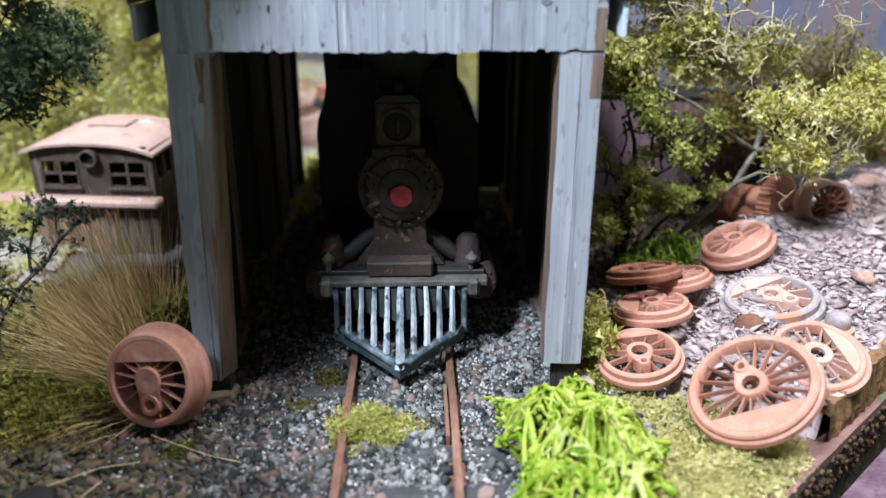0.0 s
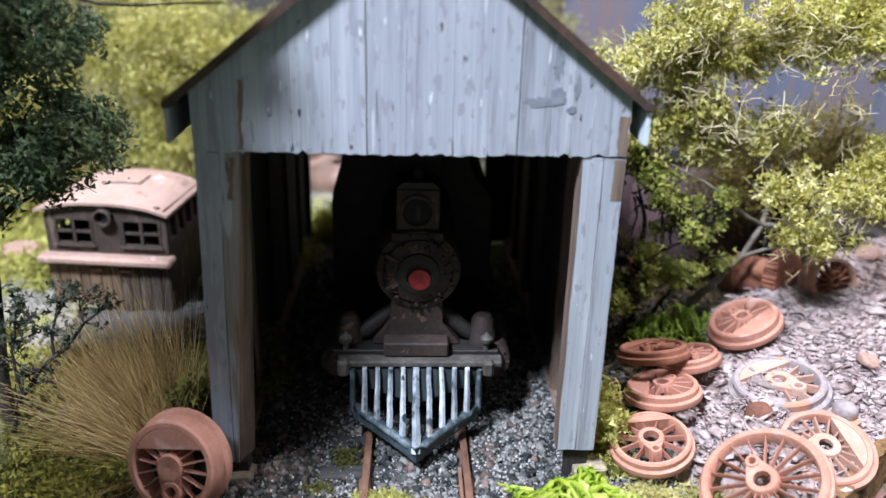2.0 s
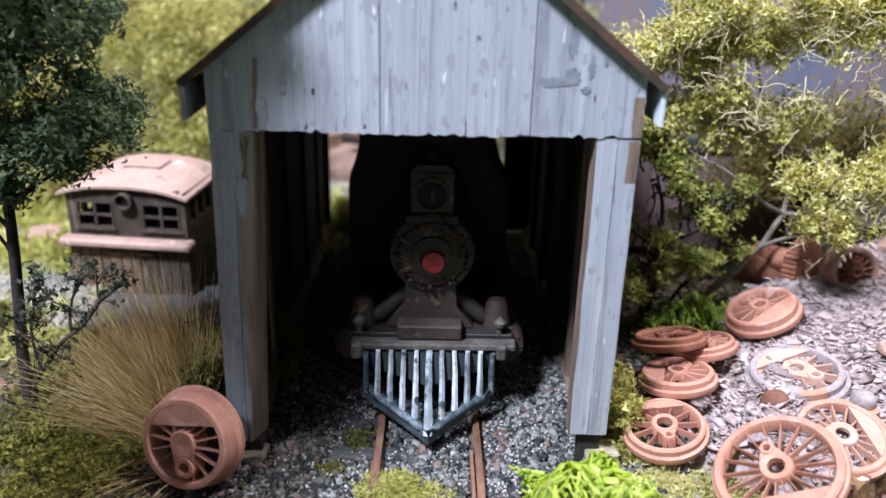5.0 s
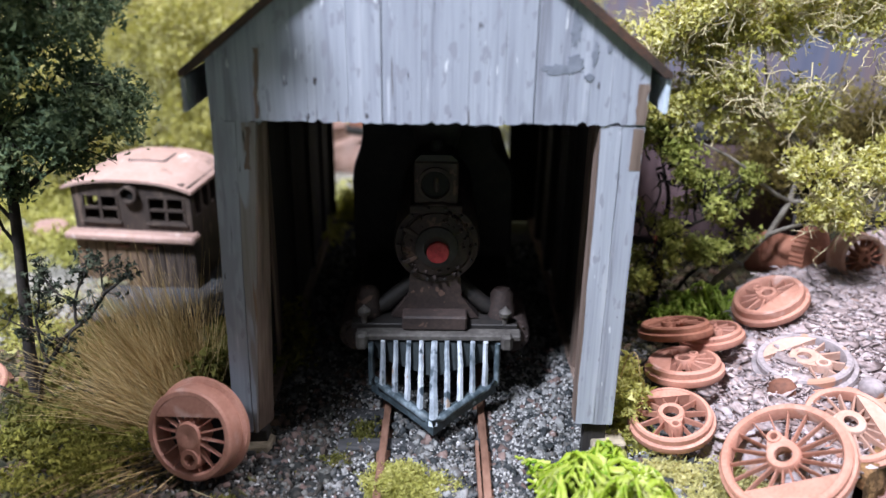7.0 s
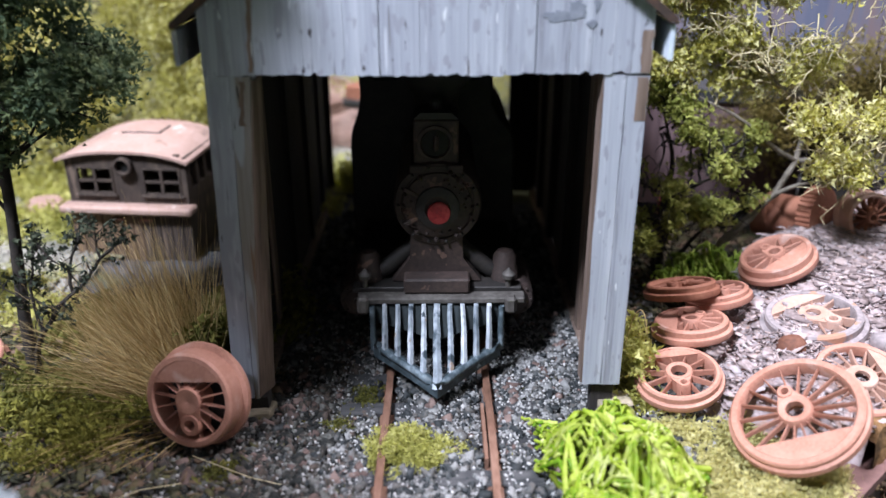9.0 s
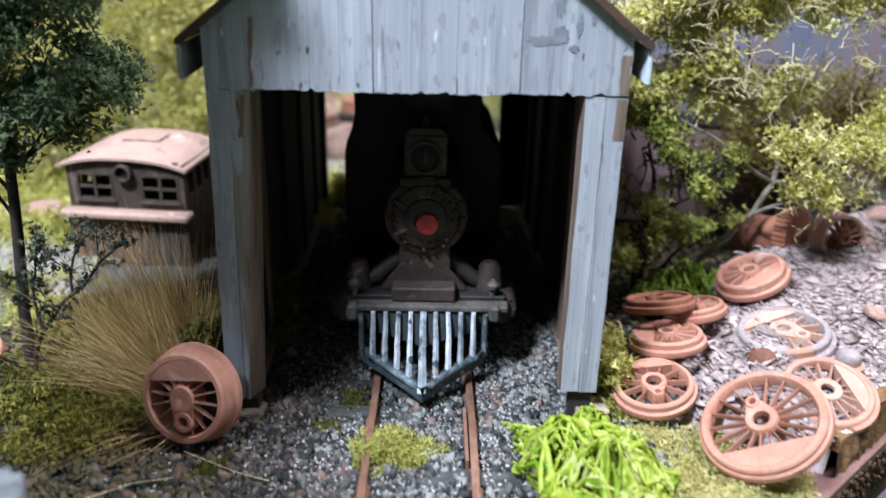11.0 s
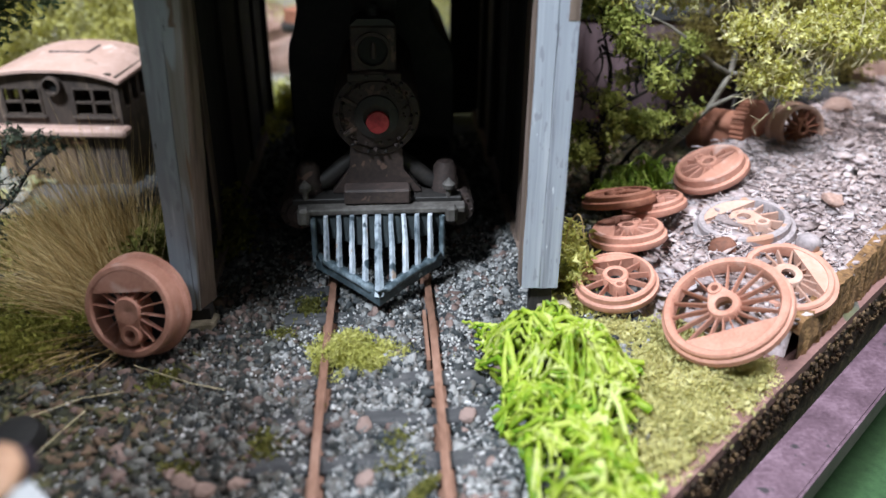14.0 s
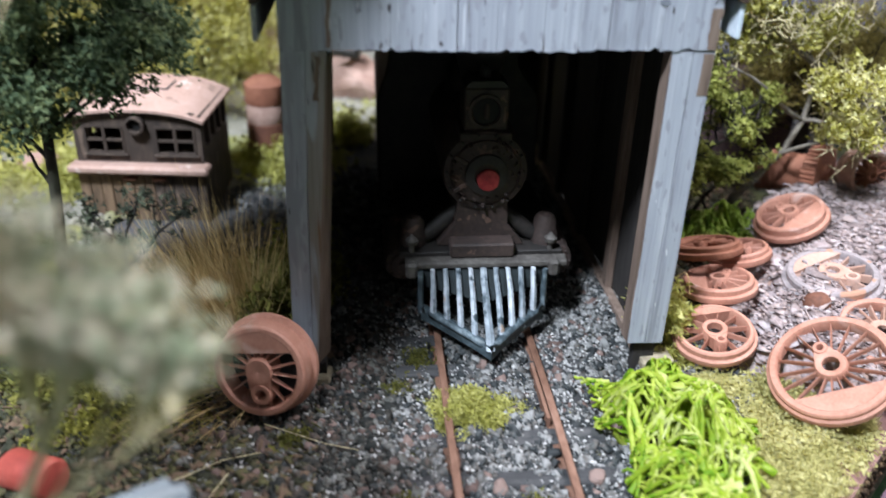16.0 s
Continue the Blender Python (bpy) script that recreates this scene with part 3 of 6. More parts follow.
def build_track():
    base = thing("railway_track", at(0, 0, 0), "rusty narrow-gauge track sunk in ballast", "track")
    for x, wob in ((-0.795, 0.4), (0.795, 1.9)):
        bm = bmesh.new()
        prof = [(-0.11, -0.2), (0.11, -0.2), (0.11, -0.175), (0.025, -0.16), (0.025, -0.06), (0.058, -0.05), (0.058, -0.008), (0.045, 0), (-0.045, 0), (-0.058, -0.008), (-0.058, -0.05), (-0.025, -0.06),
                (-0.025, -0.16), (-0.11, -0.175)]
        last = None
        for k in range(40):
            y = -9 + k * 0.52
            off = 0.018 * math.sin(0.8 * y + wob)
            row = [bm.verts.new((x + a + off, y, b)) for a, b in prof]
            if last:
                for q in range(len(prof)):
                    r = (q + 1) % len(prof)
                    bm.faces.new((last[q], last[r], row[r], row[q]))
            else:
                bm.faces.new(row)
            last = row
        bm.faces.new(last[::-1])
        bmesh.ops.recalc_face_normals(bm, faces=bm.faces[:])
        part("rail", bm, RAIL, base)
    # a check rail beside the running rail
    bm = bmesh.new()
    box(bm, 0.672, 0.727, -1.3, 0.1, -0.2, -0.004)
    part("check_rail", bm, RAIL, base, "short rusty check rail")
    bm = bmesh.new()
    box(bm, -1.6, 1.6, -0.16, 0.16, -0.35, -0.135, 0.02)
    me = mesh_of(bm)
    me.materials.append(TIE)
    for k in range(20):
        ob = new("tie", me)
        ob.parent = base
        ob.matrix_local = at(random.uniform(-0.1, 0.1), -8.4 + 0.86 * k, random.uniform(-0.02, 0.02), random.uniform(-2, 2), random.uniform(-1, 1), random.uniform(-3, 3))


def build_ballast():
    rng = np.random.default_rng(2)
    n = 78000
    P = np.stack([rng.uniform(-5.2, 4.2, n), rng.uniform(-7, 9, n)], -1)
    d = beyond_edge(P[:, 0], P[:, 1])
    ok = (d < -0.7) & ~((np.abs(np.abs(P[:, 0]) - 0.795) < 0.145)) & (rng.uniform(size=n) < np.where(P[:, 1] > 5, 0.4, 1))
    ok &= rng.uniform(size=n) < 1 - 0.65 * step(2.9, 4.4, -P[:, 0])
    tie_here = (np.abs(((P[:, 1] + 8.4 + 0.43) % 0.86) - 0.43) < 0.15) & (np.abs(P[:, 0]) < 1.55)
    ok &= ~tie_here | (rng.uniform(size=n) < np.where(P[:, 0] > 0.8, 0.3, 0.5))
    P = P[ok]
    n = len(P)
    size = np.clip(rng.lognormal(-3.56, 0.45, n), 0.011, 0.09)
    z = ground_z(P[:, 0], P[:, 1]) + 0.3 * size + np.where(np.abs(P[:, 0]) < 0.8, 0.03, 0) + rng.uniform(0, 0.03, n)
    earthy = rng.uniform(size=n) < 0.92 * step(0.7, 1.9, -P[:, 0] + 0.35 * np.sin(1.7 * P[:, 1] + 0.6)) * step(-2.5, -0.9, -P[:, 1])
    for name, some, mt, label in (("ballast", ~earthy, STONE, "grey, reddish and white ballast stones"), ("earthy_ballast", earthy, STONE_DARK, "dark brownish gravel mixed with soil")):
        V, F = scatter(np.column_stack([P, z])[some], size[some], rng, CUBE_V, CUBE_F, (1.1, 0.85, 0.5), 0.42)
        stuff(raw(name, V, F, mt), label, "ballast")
    n = 14000
    P = np.stack([rng.uniform(-4.5, 3.4, n), rng.uniform(-6.5, 3, n)], -1)
    ok = (np.abs(np.abs(P[:, 0]) - 0.795) > 0.13) & (beyond_edge(P[:, 0], P[:, 1]) < -0.8) & (rng.uniform(size=n) < 1 - 0.82 * step(0.6, 2.4, -P[:, 0]))
    P = P[ok]
    V, F = scatter(np.column_stack([P, ground_z(P[:, 0], P[:, 1]) + 0.05 + rng.uniform(0, 0.03, len(P))]), rng.uniform(0.009, 0.027, len(P)), rng, CUBE_V, CUBE_F, (1.0, 0.8, 0.6), 0.4)
    stuff(raw("white_grit", V, F, WHITE_STONE), "tiny whitish grit among the ballast", "grit")
    n = 3000
    P = np.stack([rng.uniform(-4.5, 3.4, n), rng.uniform(-6.5, 5, n)], -1)
    ok = (np.abs(np.abs(P[:, 0]) - 0.795) > 0.15) & (beyond_edge(P[:, 0], P[:, 1]) < -0.9) & (np.sin(1.9 * P[:, 0] + 0.5) * np.cos(1.4 * P[:, 1]) + rng.normal(0, 0.6, n) > 0.25)
    P = P[ok]
    size = np.clip(rng.lognormal(-3.0, 0.3, len(P)), 0.03, 0.1)
    V, F = scatter(np.column_stack([P, ground_z(P[:, 0], P[:, 1]) + 0.45 * size]), size, rng, CUBE_V, CUBE_F, (1.1, 0.85, 0.6), 0.38)
    stuff(raw("red_stones", V, F, RED_STONE), "larger reddish brown stones among the ballast", "stones")
    n = 6000
    P = np.stack([rng.uniform(-6.5, 2.0, n), rng.uniform(-6, 1.5, n)], -1)
    ok = (np.sin(2.3 * P[:, 0] + 1.0) * np.cos(2.0 * P[:, 1] + 0.7) + rng.normal(0, 0.25, n) > 0.55) & (beyond_edge(P[:, 0], P[:, 1]) < -0.9)
    P = P[ok]
    V, F = scatter(np.column_stack([P, ground_z(P[:, 0], P[:, 1]) + 0.04]), rng.uniform(0.015, 0.05, len(P)), rng, FLAKE_V, FLAKE_F, (1.2, 0.9, 0.7), 0.7)
    stuff(raw("moss_crumbs", V, F, MOSS_DARK), "olive crumbs of moss sprinkled on the ballast", "moss")
    n = 16000
    P = np.concatenate([np.stack([rng.uniform(-11, -2.6, n), rng.uniform(-6.5, 4.5, n)], -1), np.stack([rng.uniform(2.9, 7.5, n // 3), rng.uniform(1.6, 9, n // 3)], -1)])
    thin = rng.uniform(size=len(P)) < np.where(P[:, 0] < 0, 0.1 + 0.9 * step(2.6, 4.6, -P[:, 0] + 0.5 * np.sin(2 * P[:, 1])), 1.0)
    P = P[thin]
    V, F = scatter(np.column_stack([P, ground_z(P[:, 0], P[:, 1]) + 0.03 + rng.uniform(0, 0.05, len(P))]), rng.uniform(0.02, 0.075, len(P)), rng, CUBE_V, CUBE_F, (1.5, 0.9, 0.22), 0.5, flat_turn(len(P), rng, 0.4))
    stuff(raw("leaf_litter", V, F, LITTER), "brown and olive leaf litter on the soil", "litter")


# ---- the shed ----
SH_L, SH_R, SH_TOP = -3.04, 2.82, 5.18
APEX_X, APEX_Z, EAVE_Z = -0.11, 8.37, 6.03


def roof_at(x):
    return EAVE_Z + (APEX_Z - EAVE_Z) * (1 - abs(x - APEX_X) / (SH_R - APEX_X))


def rough_board(x0, x1, y0, y1, z0, z1, bend=0.012, cuts=6):
    """An upright board with slightly wavy edges."""
    bm = bmesh.new()
    rows = []
    for k in range(cuts + 1):
        z = z0 + (z1 - z0) * k / cuts
        j = [random.uniform(-bend, bend) for _ in range(4)]
        rows.append([bm.verts.new(c) for c in ((x0 + j[0], y0, z), (x1 + j[1], y0, z), (x1 + j[1], y1, z), (x0 + j[0], y1, z))])
    for a, b in zip(rows, rows[1:]):
        for q in range(4):
            bm.faces.new((a[q], a[(q + 1) % 4], b[(q + 1) % 4], b[q]))
    bm.faces.new(rows[0][::-1])
    bm.faces.new(rows[-1])
    return bm


def leaning_board(levels, cuts=5, bend=0.008):
    """A board through the given cross-sections (height, four corners), with wavy edges between them."""
    bm = bmesh.new()
    rows = []
    for (za, qa), (zb, qb) in zip(levels, levels[1:]):
        for k in range(cuts):
            u = k / cuts
            rows.append([(xa + (xb - xa) * u + random.uniform(-bend, bend) * (i in (0, 3)) , ya + (yb - ya) * u, za + (zb - za) * u) for i, ((xa, ya), (xb, yb)) in enumerate(zip(qa, qb))])
    rows.append([(x, y, levels[-1][0]) for x, y in levels[-1][1]])
    rows = [[bm.verts.new(c) for c in r] for r in rows]
    for a, b in zip(rows, rows[1:]):
        for q in range(4):
            bm.faces.new((a[q], a[(q + 1) % 4], b[(q + 1) % 4], b[q]))
    bm.faces.new(rows[0][::-1])
    bm.faces.new(rows[-1])
    bmesh.ops.recalc_face_normals(bm, faces=bm.faces[:])
    return bm


def build_shed():
    shed = thing("engine_shed", at(0, 0, 0), "open-fronted engine shed of weathered blue-grey boards", "shed")
    # corner posts in front, two boards to each
    for x0, x1, z0, m, y1 in ((2.24, 2.522, 0.4, GREY_WOOD, 0.3), (2.527, SH_R, 0.39, GREY_WOOD, 0.297)):
        part("post_board", rough_board(x0, x1, 0.0, y1, z0, SH_TOP - 0.012), m, shed)
    part("post_board", leaning_board([(0.18, ((-3.13, 0), (-2.842, 0), (-2.842, 0.3), (-3.13, 0.3))), (3.0, ((-3.085, 0), (-2.792, 0), (-2.792, 0.3), (-3.085, 0.3))), (5.165, ((SH_L, 0), (-2.712, 0), (-2.712, 0.3), (SH_L, 0.3)))]), GREY_WOOD, shed)
    part("post_board", leaning_board([(0.16, ((-2.832, 0.012), (-2.775, 0.01), (-2.60, 0.37), (-2.832, 0.37))), (3.0, ((-2.784, 0.008), (-2.60, 0.005), (-2.475, 0.37), (-2.784, 0.37))), (5.165, ((-2.704, 0.004), (-2.44, 0.0), (-2.385, 0.37), (-2.704, 0.37)))]), GREY_BROWN, shed, "grey-brown inner board")
    part("post_side", leaning_board([(0.18, ((-2.763, 0.03), (-2.748, 0.03), (-2.585, 0.37), (-2.597, 0.37))), (3.0, ((-2.59, 0.03), (-2.574, 0.03), (-2.459, 0.37), (-2.472, 0.37))), (5.1, ((-2.433, 0.03), (-2.418, 0.03), (-2.368, 0.37), (-2.382, 0.37)))]), BARE_WOOD, shed, "bare brown side of the post")
    # bare patches
    for x0, x1, z0, z1 in ((2.66, 2.815, 4.55, 5.14),):
        part("bare_patch", rough_board(x0, x1, -0.006, 0.0, z0, z1, 0.008, 8), BARE_WOOD, shed, "strip of bare brown wood")
    # gable of upright boards with a ragged foot
    rng = random.Random(4)
    joints = (SH_L, -2.36, -1.72, -1.18, -0.72, -0.2, 0.42, 0.9, 1.31, 1.74, 2.03, 2.32, 2.56, SH_R)
    for k, (x, x1) in enumerate(zip(joints, joints[1:])):
        x1 -= 0.016 if k in (3, 7) else 0.004
        zs = [min(roof_at(q), APEX_Z) - 0.03 for q in (x, x1)]
        foot = SH_TOP + rng.uniform(-0.012, 0.01)
        nn = max(4, round((x1 - x) / 0.07))
        pts = [(x, foot + rng.uniform(-0.015, 0.015))]
        for i in range(1, nn):
            pts.append((x + (x1 - x) * i / nn, foot + rng.uniform(-0.014, 0.012) + (0.035 if rng.random() < 0.08 else 0)))
        pts += [(x1, foot + rng.uniform(-0.015, 0.015)), (x1, zs[1])]
        if x < APEX_X < x1:
            pts.append((APEX_X, APEX_Z - 0.03))
        pts.append((x, zs[0]))
        bm = bmesh.new()
        prism(bm, pts, -0.02 + rng.uniform(-0.003, 0.003), 0.12)
        part("gable_board", bm, GREY_WOOD, shed)
    rp = random.Random(12)
    for i, (cx, cz, rx, rz) in enumerate(((1.79, 6.45, 0.075, 0.26), (1.60, 5.93, 0.27, 0.075), (1.80, 6.0, 0.12, 0.14), (2.06, 6.13, 0.045, 0.17), (2.0, 5.83, 0.07, 0.05), (2.24, 6.2, 0.035, 0.06))):
        flake = []
        for k in range(28):
            a = 2 * math.pi * k / 28
            q = rp.uniform(0.6, 1.15)
            flake.append((cx + rx * q * math.cos(a), cz + rz * q * math.sin(a)))
        part("peeled_patch", prism(bmesh.new(), flake, -0.0245 - 0.0012 * i, -0.0205), PEEL, shed, "grey patch of peeled paint")
    for cx, z0, z1, y in ((-2.42, 5.22, 6.15, -0.027), (-2.6, 4.5, 5.1, -0.006)):
        flake = [(cx + rp.uniform(0.02, 0.06) + 0.04 * (k / 8), z0 + (z1 - z0) * k / 8) for k in range(9)]
        flake += [(cx - rp.uniform(0.0, 0.05) + 0.04 * (k / 8), z0 + (z1 - z0) * k / 8) for k in range(8, -1, -1)]
        part("bare_patch", prism(bmesh.new(), flake, y, y + 0.006), BARE_WOOD, shed)
    part("bare_patch", rough_board(2.68, 2.812, -0.027, -0.0215, 5.2, 5.75, 0.02, 8), BARE_WOOD, shed)
    part("post_edge", rough_board(2.212, 2.237, 0.02, 0.3, 0.42, SH_TOP - 0.03, 0.004), BARE_WOOD, shed, "bare brown edge strip")
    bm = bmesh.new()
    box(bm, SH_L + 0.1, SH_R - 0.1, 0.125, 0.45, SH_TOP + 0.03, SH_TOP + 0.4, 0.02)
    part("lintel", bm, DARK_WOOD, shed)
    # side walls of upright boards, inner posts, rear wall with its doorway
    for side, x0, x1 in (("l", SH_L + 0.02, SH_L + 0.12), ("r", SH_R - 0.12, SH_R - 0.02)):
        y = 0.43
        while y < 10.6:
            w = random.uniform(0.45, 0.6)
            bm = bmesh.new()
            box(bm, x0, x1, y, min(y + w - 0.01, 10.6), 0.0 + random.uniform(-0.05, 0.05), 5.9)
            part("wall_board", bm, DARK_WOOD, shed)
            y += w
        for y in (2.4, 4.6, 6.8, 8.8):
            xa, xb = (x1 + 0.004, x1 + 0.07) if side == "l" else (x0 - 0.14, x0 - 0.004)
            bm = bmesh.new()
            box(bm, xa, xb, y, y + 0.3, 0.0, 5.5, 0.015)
            # Beyond y 3 the posts take the shade-darkened wood.
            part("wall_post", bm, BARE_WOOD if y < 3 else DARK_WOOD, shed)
        bm = bmesh.new()
        xa, xb = (x1 + 0.004, x1 + 0.16) if side == "l" else (x0 - 0.16, x0 - 0.004)
        box(bm, xa, xb, 0.52, 10.4, -0.2, 0.02, 0.02)
        part("sill_beam", bm, BARE_WOOD, shed)
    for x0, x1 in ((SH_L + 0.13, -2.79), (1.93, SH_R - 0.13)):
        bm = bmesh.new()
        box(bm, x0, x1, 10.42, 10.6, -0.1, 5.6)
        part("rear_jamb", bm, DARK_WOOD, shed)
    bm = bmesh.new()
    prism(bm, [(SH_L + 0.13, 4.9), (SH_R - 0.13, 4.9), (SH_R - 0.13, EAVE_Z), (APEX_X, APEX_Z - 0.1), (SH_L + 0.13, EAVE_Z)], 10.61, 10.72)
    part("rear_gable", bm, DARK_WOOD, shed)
    # roof, fascias
    t = 0.08
    for s in (-1, 1):
        xe = SH_R + 0.24 if s > 0 else SH_L - 0.31
        ze = roof_at(xe)
        bm = bmesh.new()
        prism(bm, [(APEX_X, APEX_Z), (xe, ze), (xe, ze + t), (APEX_X, APEX_Z + t)], -0.16, 10.95)
        part("roof_panel", bm, TAR, shed)
        bm = bmesh.new()
        prism(bm, [(APEX_X, APEX_Z - 0.05), (xe - s * 0.1, ze + 0.03), (xe, ze + 0.02), (xe, ze + t + 0.012), (APEX_X, APEX_Z + t + 0.012)], -0.2, -0.165)
        part("verge_strip", bm, ROOF_EDGE, shed, "rust-stained dark roof edge")
        bm = bmesh.new()
        a, b = sorted((xe, xe - s * 0.06))
        box(bm, a, b, -0.14, 10.9, ze - 0.46, ze - 0.005, 0.008)
        # Right board is a paler copy: the light falling on it is in the colour.
        part("fascia", bm, LIT_PALE_BLUE if s > 0 else GREY_WOOD, shed, "pale blue-grey fascia board")
    # the footing stones stand by themselves
    for k, (x, y, w) in enumerate(((2.78, 0.14, 0.26), (-2.76, 0.12, 0.2))):
        bm = bmesh.new()
        box(bm, -w, w, -0.24, 0.2, -0.1, 0.16 - 0.05 * k, 0.03, 0.03)
        bmesh.ops.subdivide_edges(bm, edges=bm.edges[:], cuts=2)
        for v in bm.verts:
            v.co += 0.03 * noise.noise_vector(v.co * 5)
        f = part("footing_stone", bm, TAN_STONE)
        f.matrix_world = at(x, y, -0.1 if k == 0 else -0.16)
        tagged(f, "rough tan stone block under the shed post", "stone", "footings")
    # Recessed dark stubs added to fill the shaded gap under each post.
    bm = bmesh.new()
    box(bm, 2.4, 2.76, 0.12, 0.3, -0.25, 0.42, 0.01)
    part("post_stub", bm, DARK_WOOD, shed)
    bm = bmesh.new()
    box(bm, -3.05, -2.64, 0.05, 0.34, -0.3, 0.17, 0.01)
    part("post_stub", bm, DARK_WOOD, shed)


# ---- the locomotive ----
def build_locomotive():
    loco = thing("steam_locomotive", at(0, 0, 0), "sooty black steam locomotive with a slatted pilot, parked in the shed", "locomotive")
    face = Matrix.Translation((0.02, 1.72, 2.73)) @ Matrix.Rotation(radians(90), 4, "X")
    bm = bmesh.new()
    lathe(bm, [(0.70, -5.0), (0.70, -1.6), (0.72, -1.58), (0.72, -0.06), (0.69, 0.0), (0.60, 0.02), (0.585, 0.0), (0.0005, 0.0)], 40, face, False)
    boiler = part("boiler", bm, LOCO_BROWN, loco, "rust-brown smokebox and boiler", True)
    bm = bmesh.new()
    lathe(bm, [(0.56, 0.0), (0.55, 0.05), (0.40, 0.11), (0.30, 0.12), (0.29, 0.16), (0.0005, 0.16)], 36, face, False)
    part("smokebox_door", bm, LOCO_BROWN, boiler, "", True)
    bm = bmesh.new()
    for k in range(14):
        a = 2 * math.pi * k / 14
        lathe(bm, [(0.028, 0.0), (0.028, 0.05), (0.015, 0.065)], 6, face @ Matrix.Translation((0.645 * math.cos(a), 0.645 * math.sin(a), 0.0)))
    part("rivets", bm, LOCO, boiler)
    rl = random.Random(31)
    bm = bmesh.new()
    for k in range(34):
        a, q = rl.uniform(0, 2 * math.pi), rl.uniform(0.4, 0.6)
        lathe(bm, [(rl.uniform(0.025, 0.06), 0.0), (rl.uniform(0.02, 0.05), 0.06), (0.012, 0.1)], 6, face @ Matrix.Translation((q * math.cos(a), q * math.sin(a), 0.02)))
    tagged(part("door_fittings", bm, LOCO_BROWN, boiler, "", True), "small lumpy fittings", kind="stuff")
    for a in (150, 210):
        bm = bmesh.new()
        box(bm, 0.3, 0.62, -0.035, 0.035, 0.08, 0.13, 0.012)
        bm.transform(face @ Matrix.Rotation(radians(a), 4, "Z"))
        part("hinge_strap", bm, LOCO_BROWN, boiler)
    bm = bmesh.new()
    lathe(bm, [(0.36, 0.10), (0.35, 0.17), (0.27, 0.2), (0.21, 0.21), (0.205, 0.185)], 28, face, False)
    part("plate_ring", bm, LOCO, boiler, "", True)
    bm = bmesh.new()
    lathe(bm, [(0.19, 0.19), (0.18, 0.225), (0.0005, 0.235)], 28, face @ Matrix.Translation((0.02, -0.07, 0.012)), False)
    plate = part("number_disc", bm, RED, boiler, "round bright red number plate", True)
    bm = bmesh.new()
    for x, z0, z1 in ((-0.07, 2.72, 2.82), (-0.03, 2.66, 2.70), (0.035, 2.70, 2.86), (0.075, 2.75, 2.79)):
        box(bm, x + 0.004, x + 0.036, 1.48, 1.49, z0 - 0.1, z1 - 0.1, 0.004, 0.01)
    part("number_bars", bm, RED_DARK, plate)
    # headlamp on its bracket
    lamp = part("headlamp", box(bmesh.new(), -0.36, 0.36, 1.8, 2.48, 3.4, 4.12, 0.03), LOCO_BROWN, loco, "square black headlamp box")
    bm = bmesh.new()
    prism(bm, [(-0.36, 4.12), (0.36, 4.12), (0.24, 4.22), (-0.24, 4.22)], 1.82, 2.46)
    lathe(bm, [(0.1, 4.2), (0.1, 4.34), (0.06, 4.4)], 12, Matrix.Translation((0, 2.13, 0)))
    part("lamp_cap", bm, LOCO, lamp)
    m = Matrix.Translation((-0.01, 1.8, 3.74)) @ Matrix.Rotation(radians(90), 4, "X")
    bm = bmesh.new()
    ring(bm, [(0.29, -0.02), (0.29, 0.05), (0.24, 0.06), (0.22, 0.02), (0.22, -0.02)], 28, m)
    part("lamp_rim", bm, LOCO_BROWN, lamp, "", True)
    bm = bmesh.new()
    lathe(bm, [(0.225, 0.005), (0.15, 0.03), (0.0005, 0.04)], 24, m, False)
    part("lens", bm, LENS, lamp, "dark glass lens", True)
    part("bulb", lathe(bmesh.new(), [(0.03, -0.12), (0.045, -0.08), (0.045, 0.09), (0.02, 0.13)], 10, Matrix.Translation((-0.0, 1.765, 3.74))), LOCO_BROWN, lamp, "pale upright burner", True)
    bm = bmesh.new()
    box(bm, -0.43, 0.43, 1.7, 2.4, 3.27, 3.4, 0.02)
    box(bm, -0.36, -0.28, 1.78, 2.4, 3.0, 3.3)
    box(bm, 0.28, 0.36, 1.78, 2.4, 3.0, 3.3)
    part("lamp_bracket", bm, LOCO_BROWN, loco)
    # saddle, deck, cylinders
    bm = bmesh.new()
    prism(bm, [(-0.75, 1.35), (0.75, 1.35), (0.45, 1.75), (0.42, 2.3), (-0.42, 2.3), (-0.45, 1.75)], 1.75, 2.9)
    part("saddle", bm, LOCO_BROWN, loco, "rust-brown smokebox saddle")
    bm = bmesh.new()
    box(bm, -1.42, 1.42, 1.55, 4.6, 1.22, 1.32, 0.015)
    part("deck", bm, LOCO, loco)
    bm = bmesh.new()
    box(bm, -0.55, 0.55, 1.42, 1.8, 1.26, 1.52, 0.03)
    part("deck_box", bm, LOCO_BROWN, loco)
    for s in (-1, 1):
        c = Matrix.Translation((s * 1.34, 1.75, 1.0)) @ Matrix.Rotation(radians(90), 4, "X")
        bm = bmesh.new()
        lathe(bm, [(0.33, -1.3), (0.33, -0.05), (0.30, 0.0), (0.22, 0.012), (0.2, 0.05), (0.08, 0.06), (0.07, 0.13), (0.0005, 0.14)], 28, c, False)
        cyl = part("cylinder", bm, LOCO_BROWN, loco, "", True)
        bm = bmesh.new()
        for k in range(8):
            a = radians(45 * k)
            lathe(bm, [(0.024, 0.0), (0.024, 0.03), (0.012, 0.04)], 6, c @ Matrix.Translation((0.27 * math.cos(a), 0.27 * math.sin(a), 0.0)))
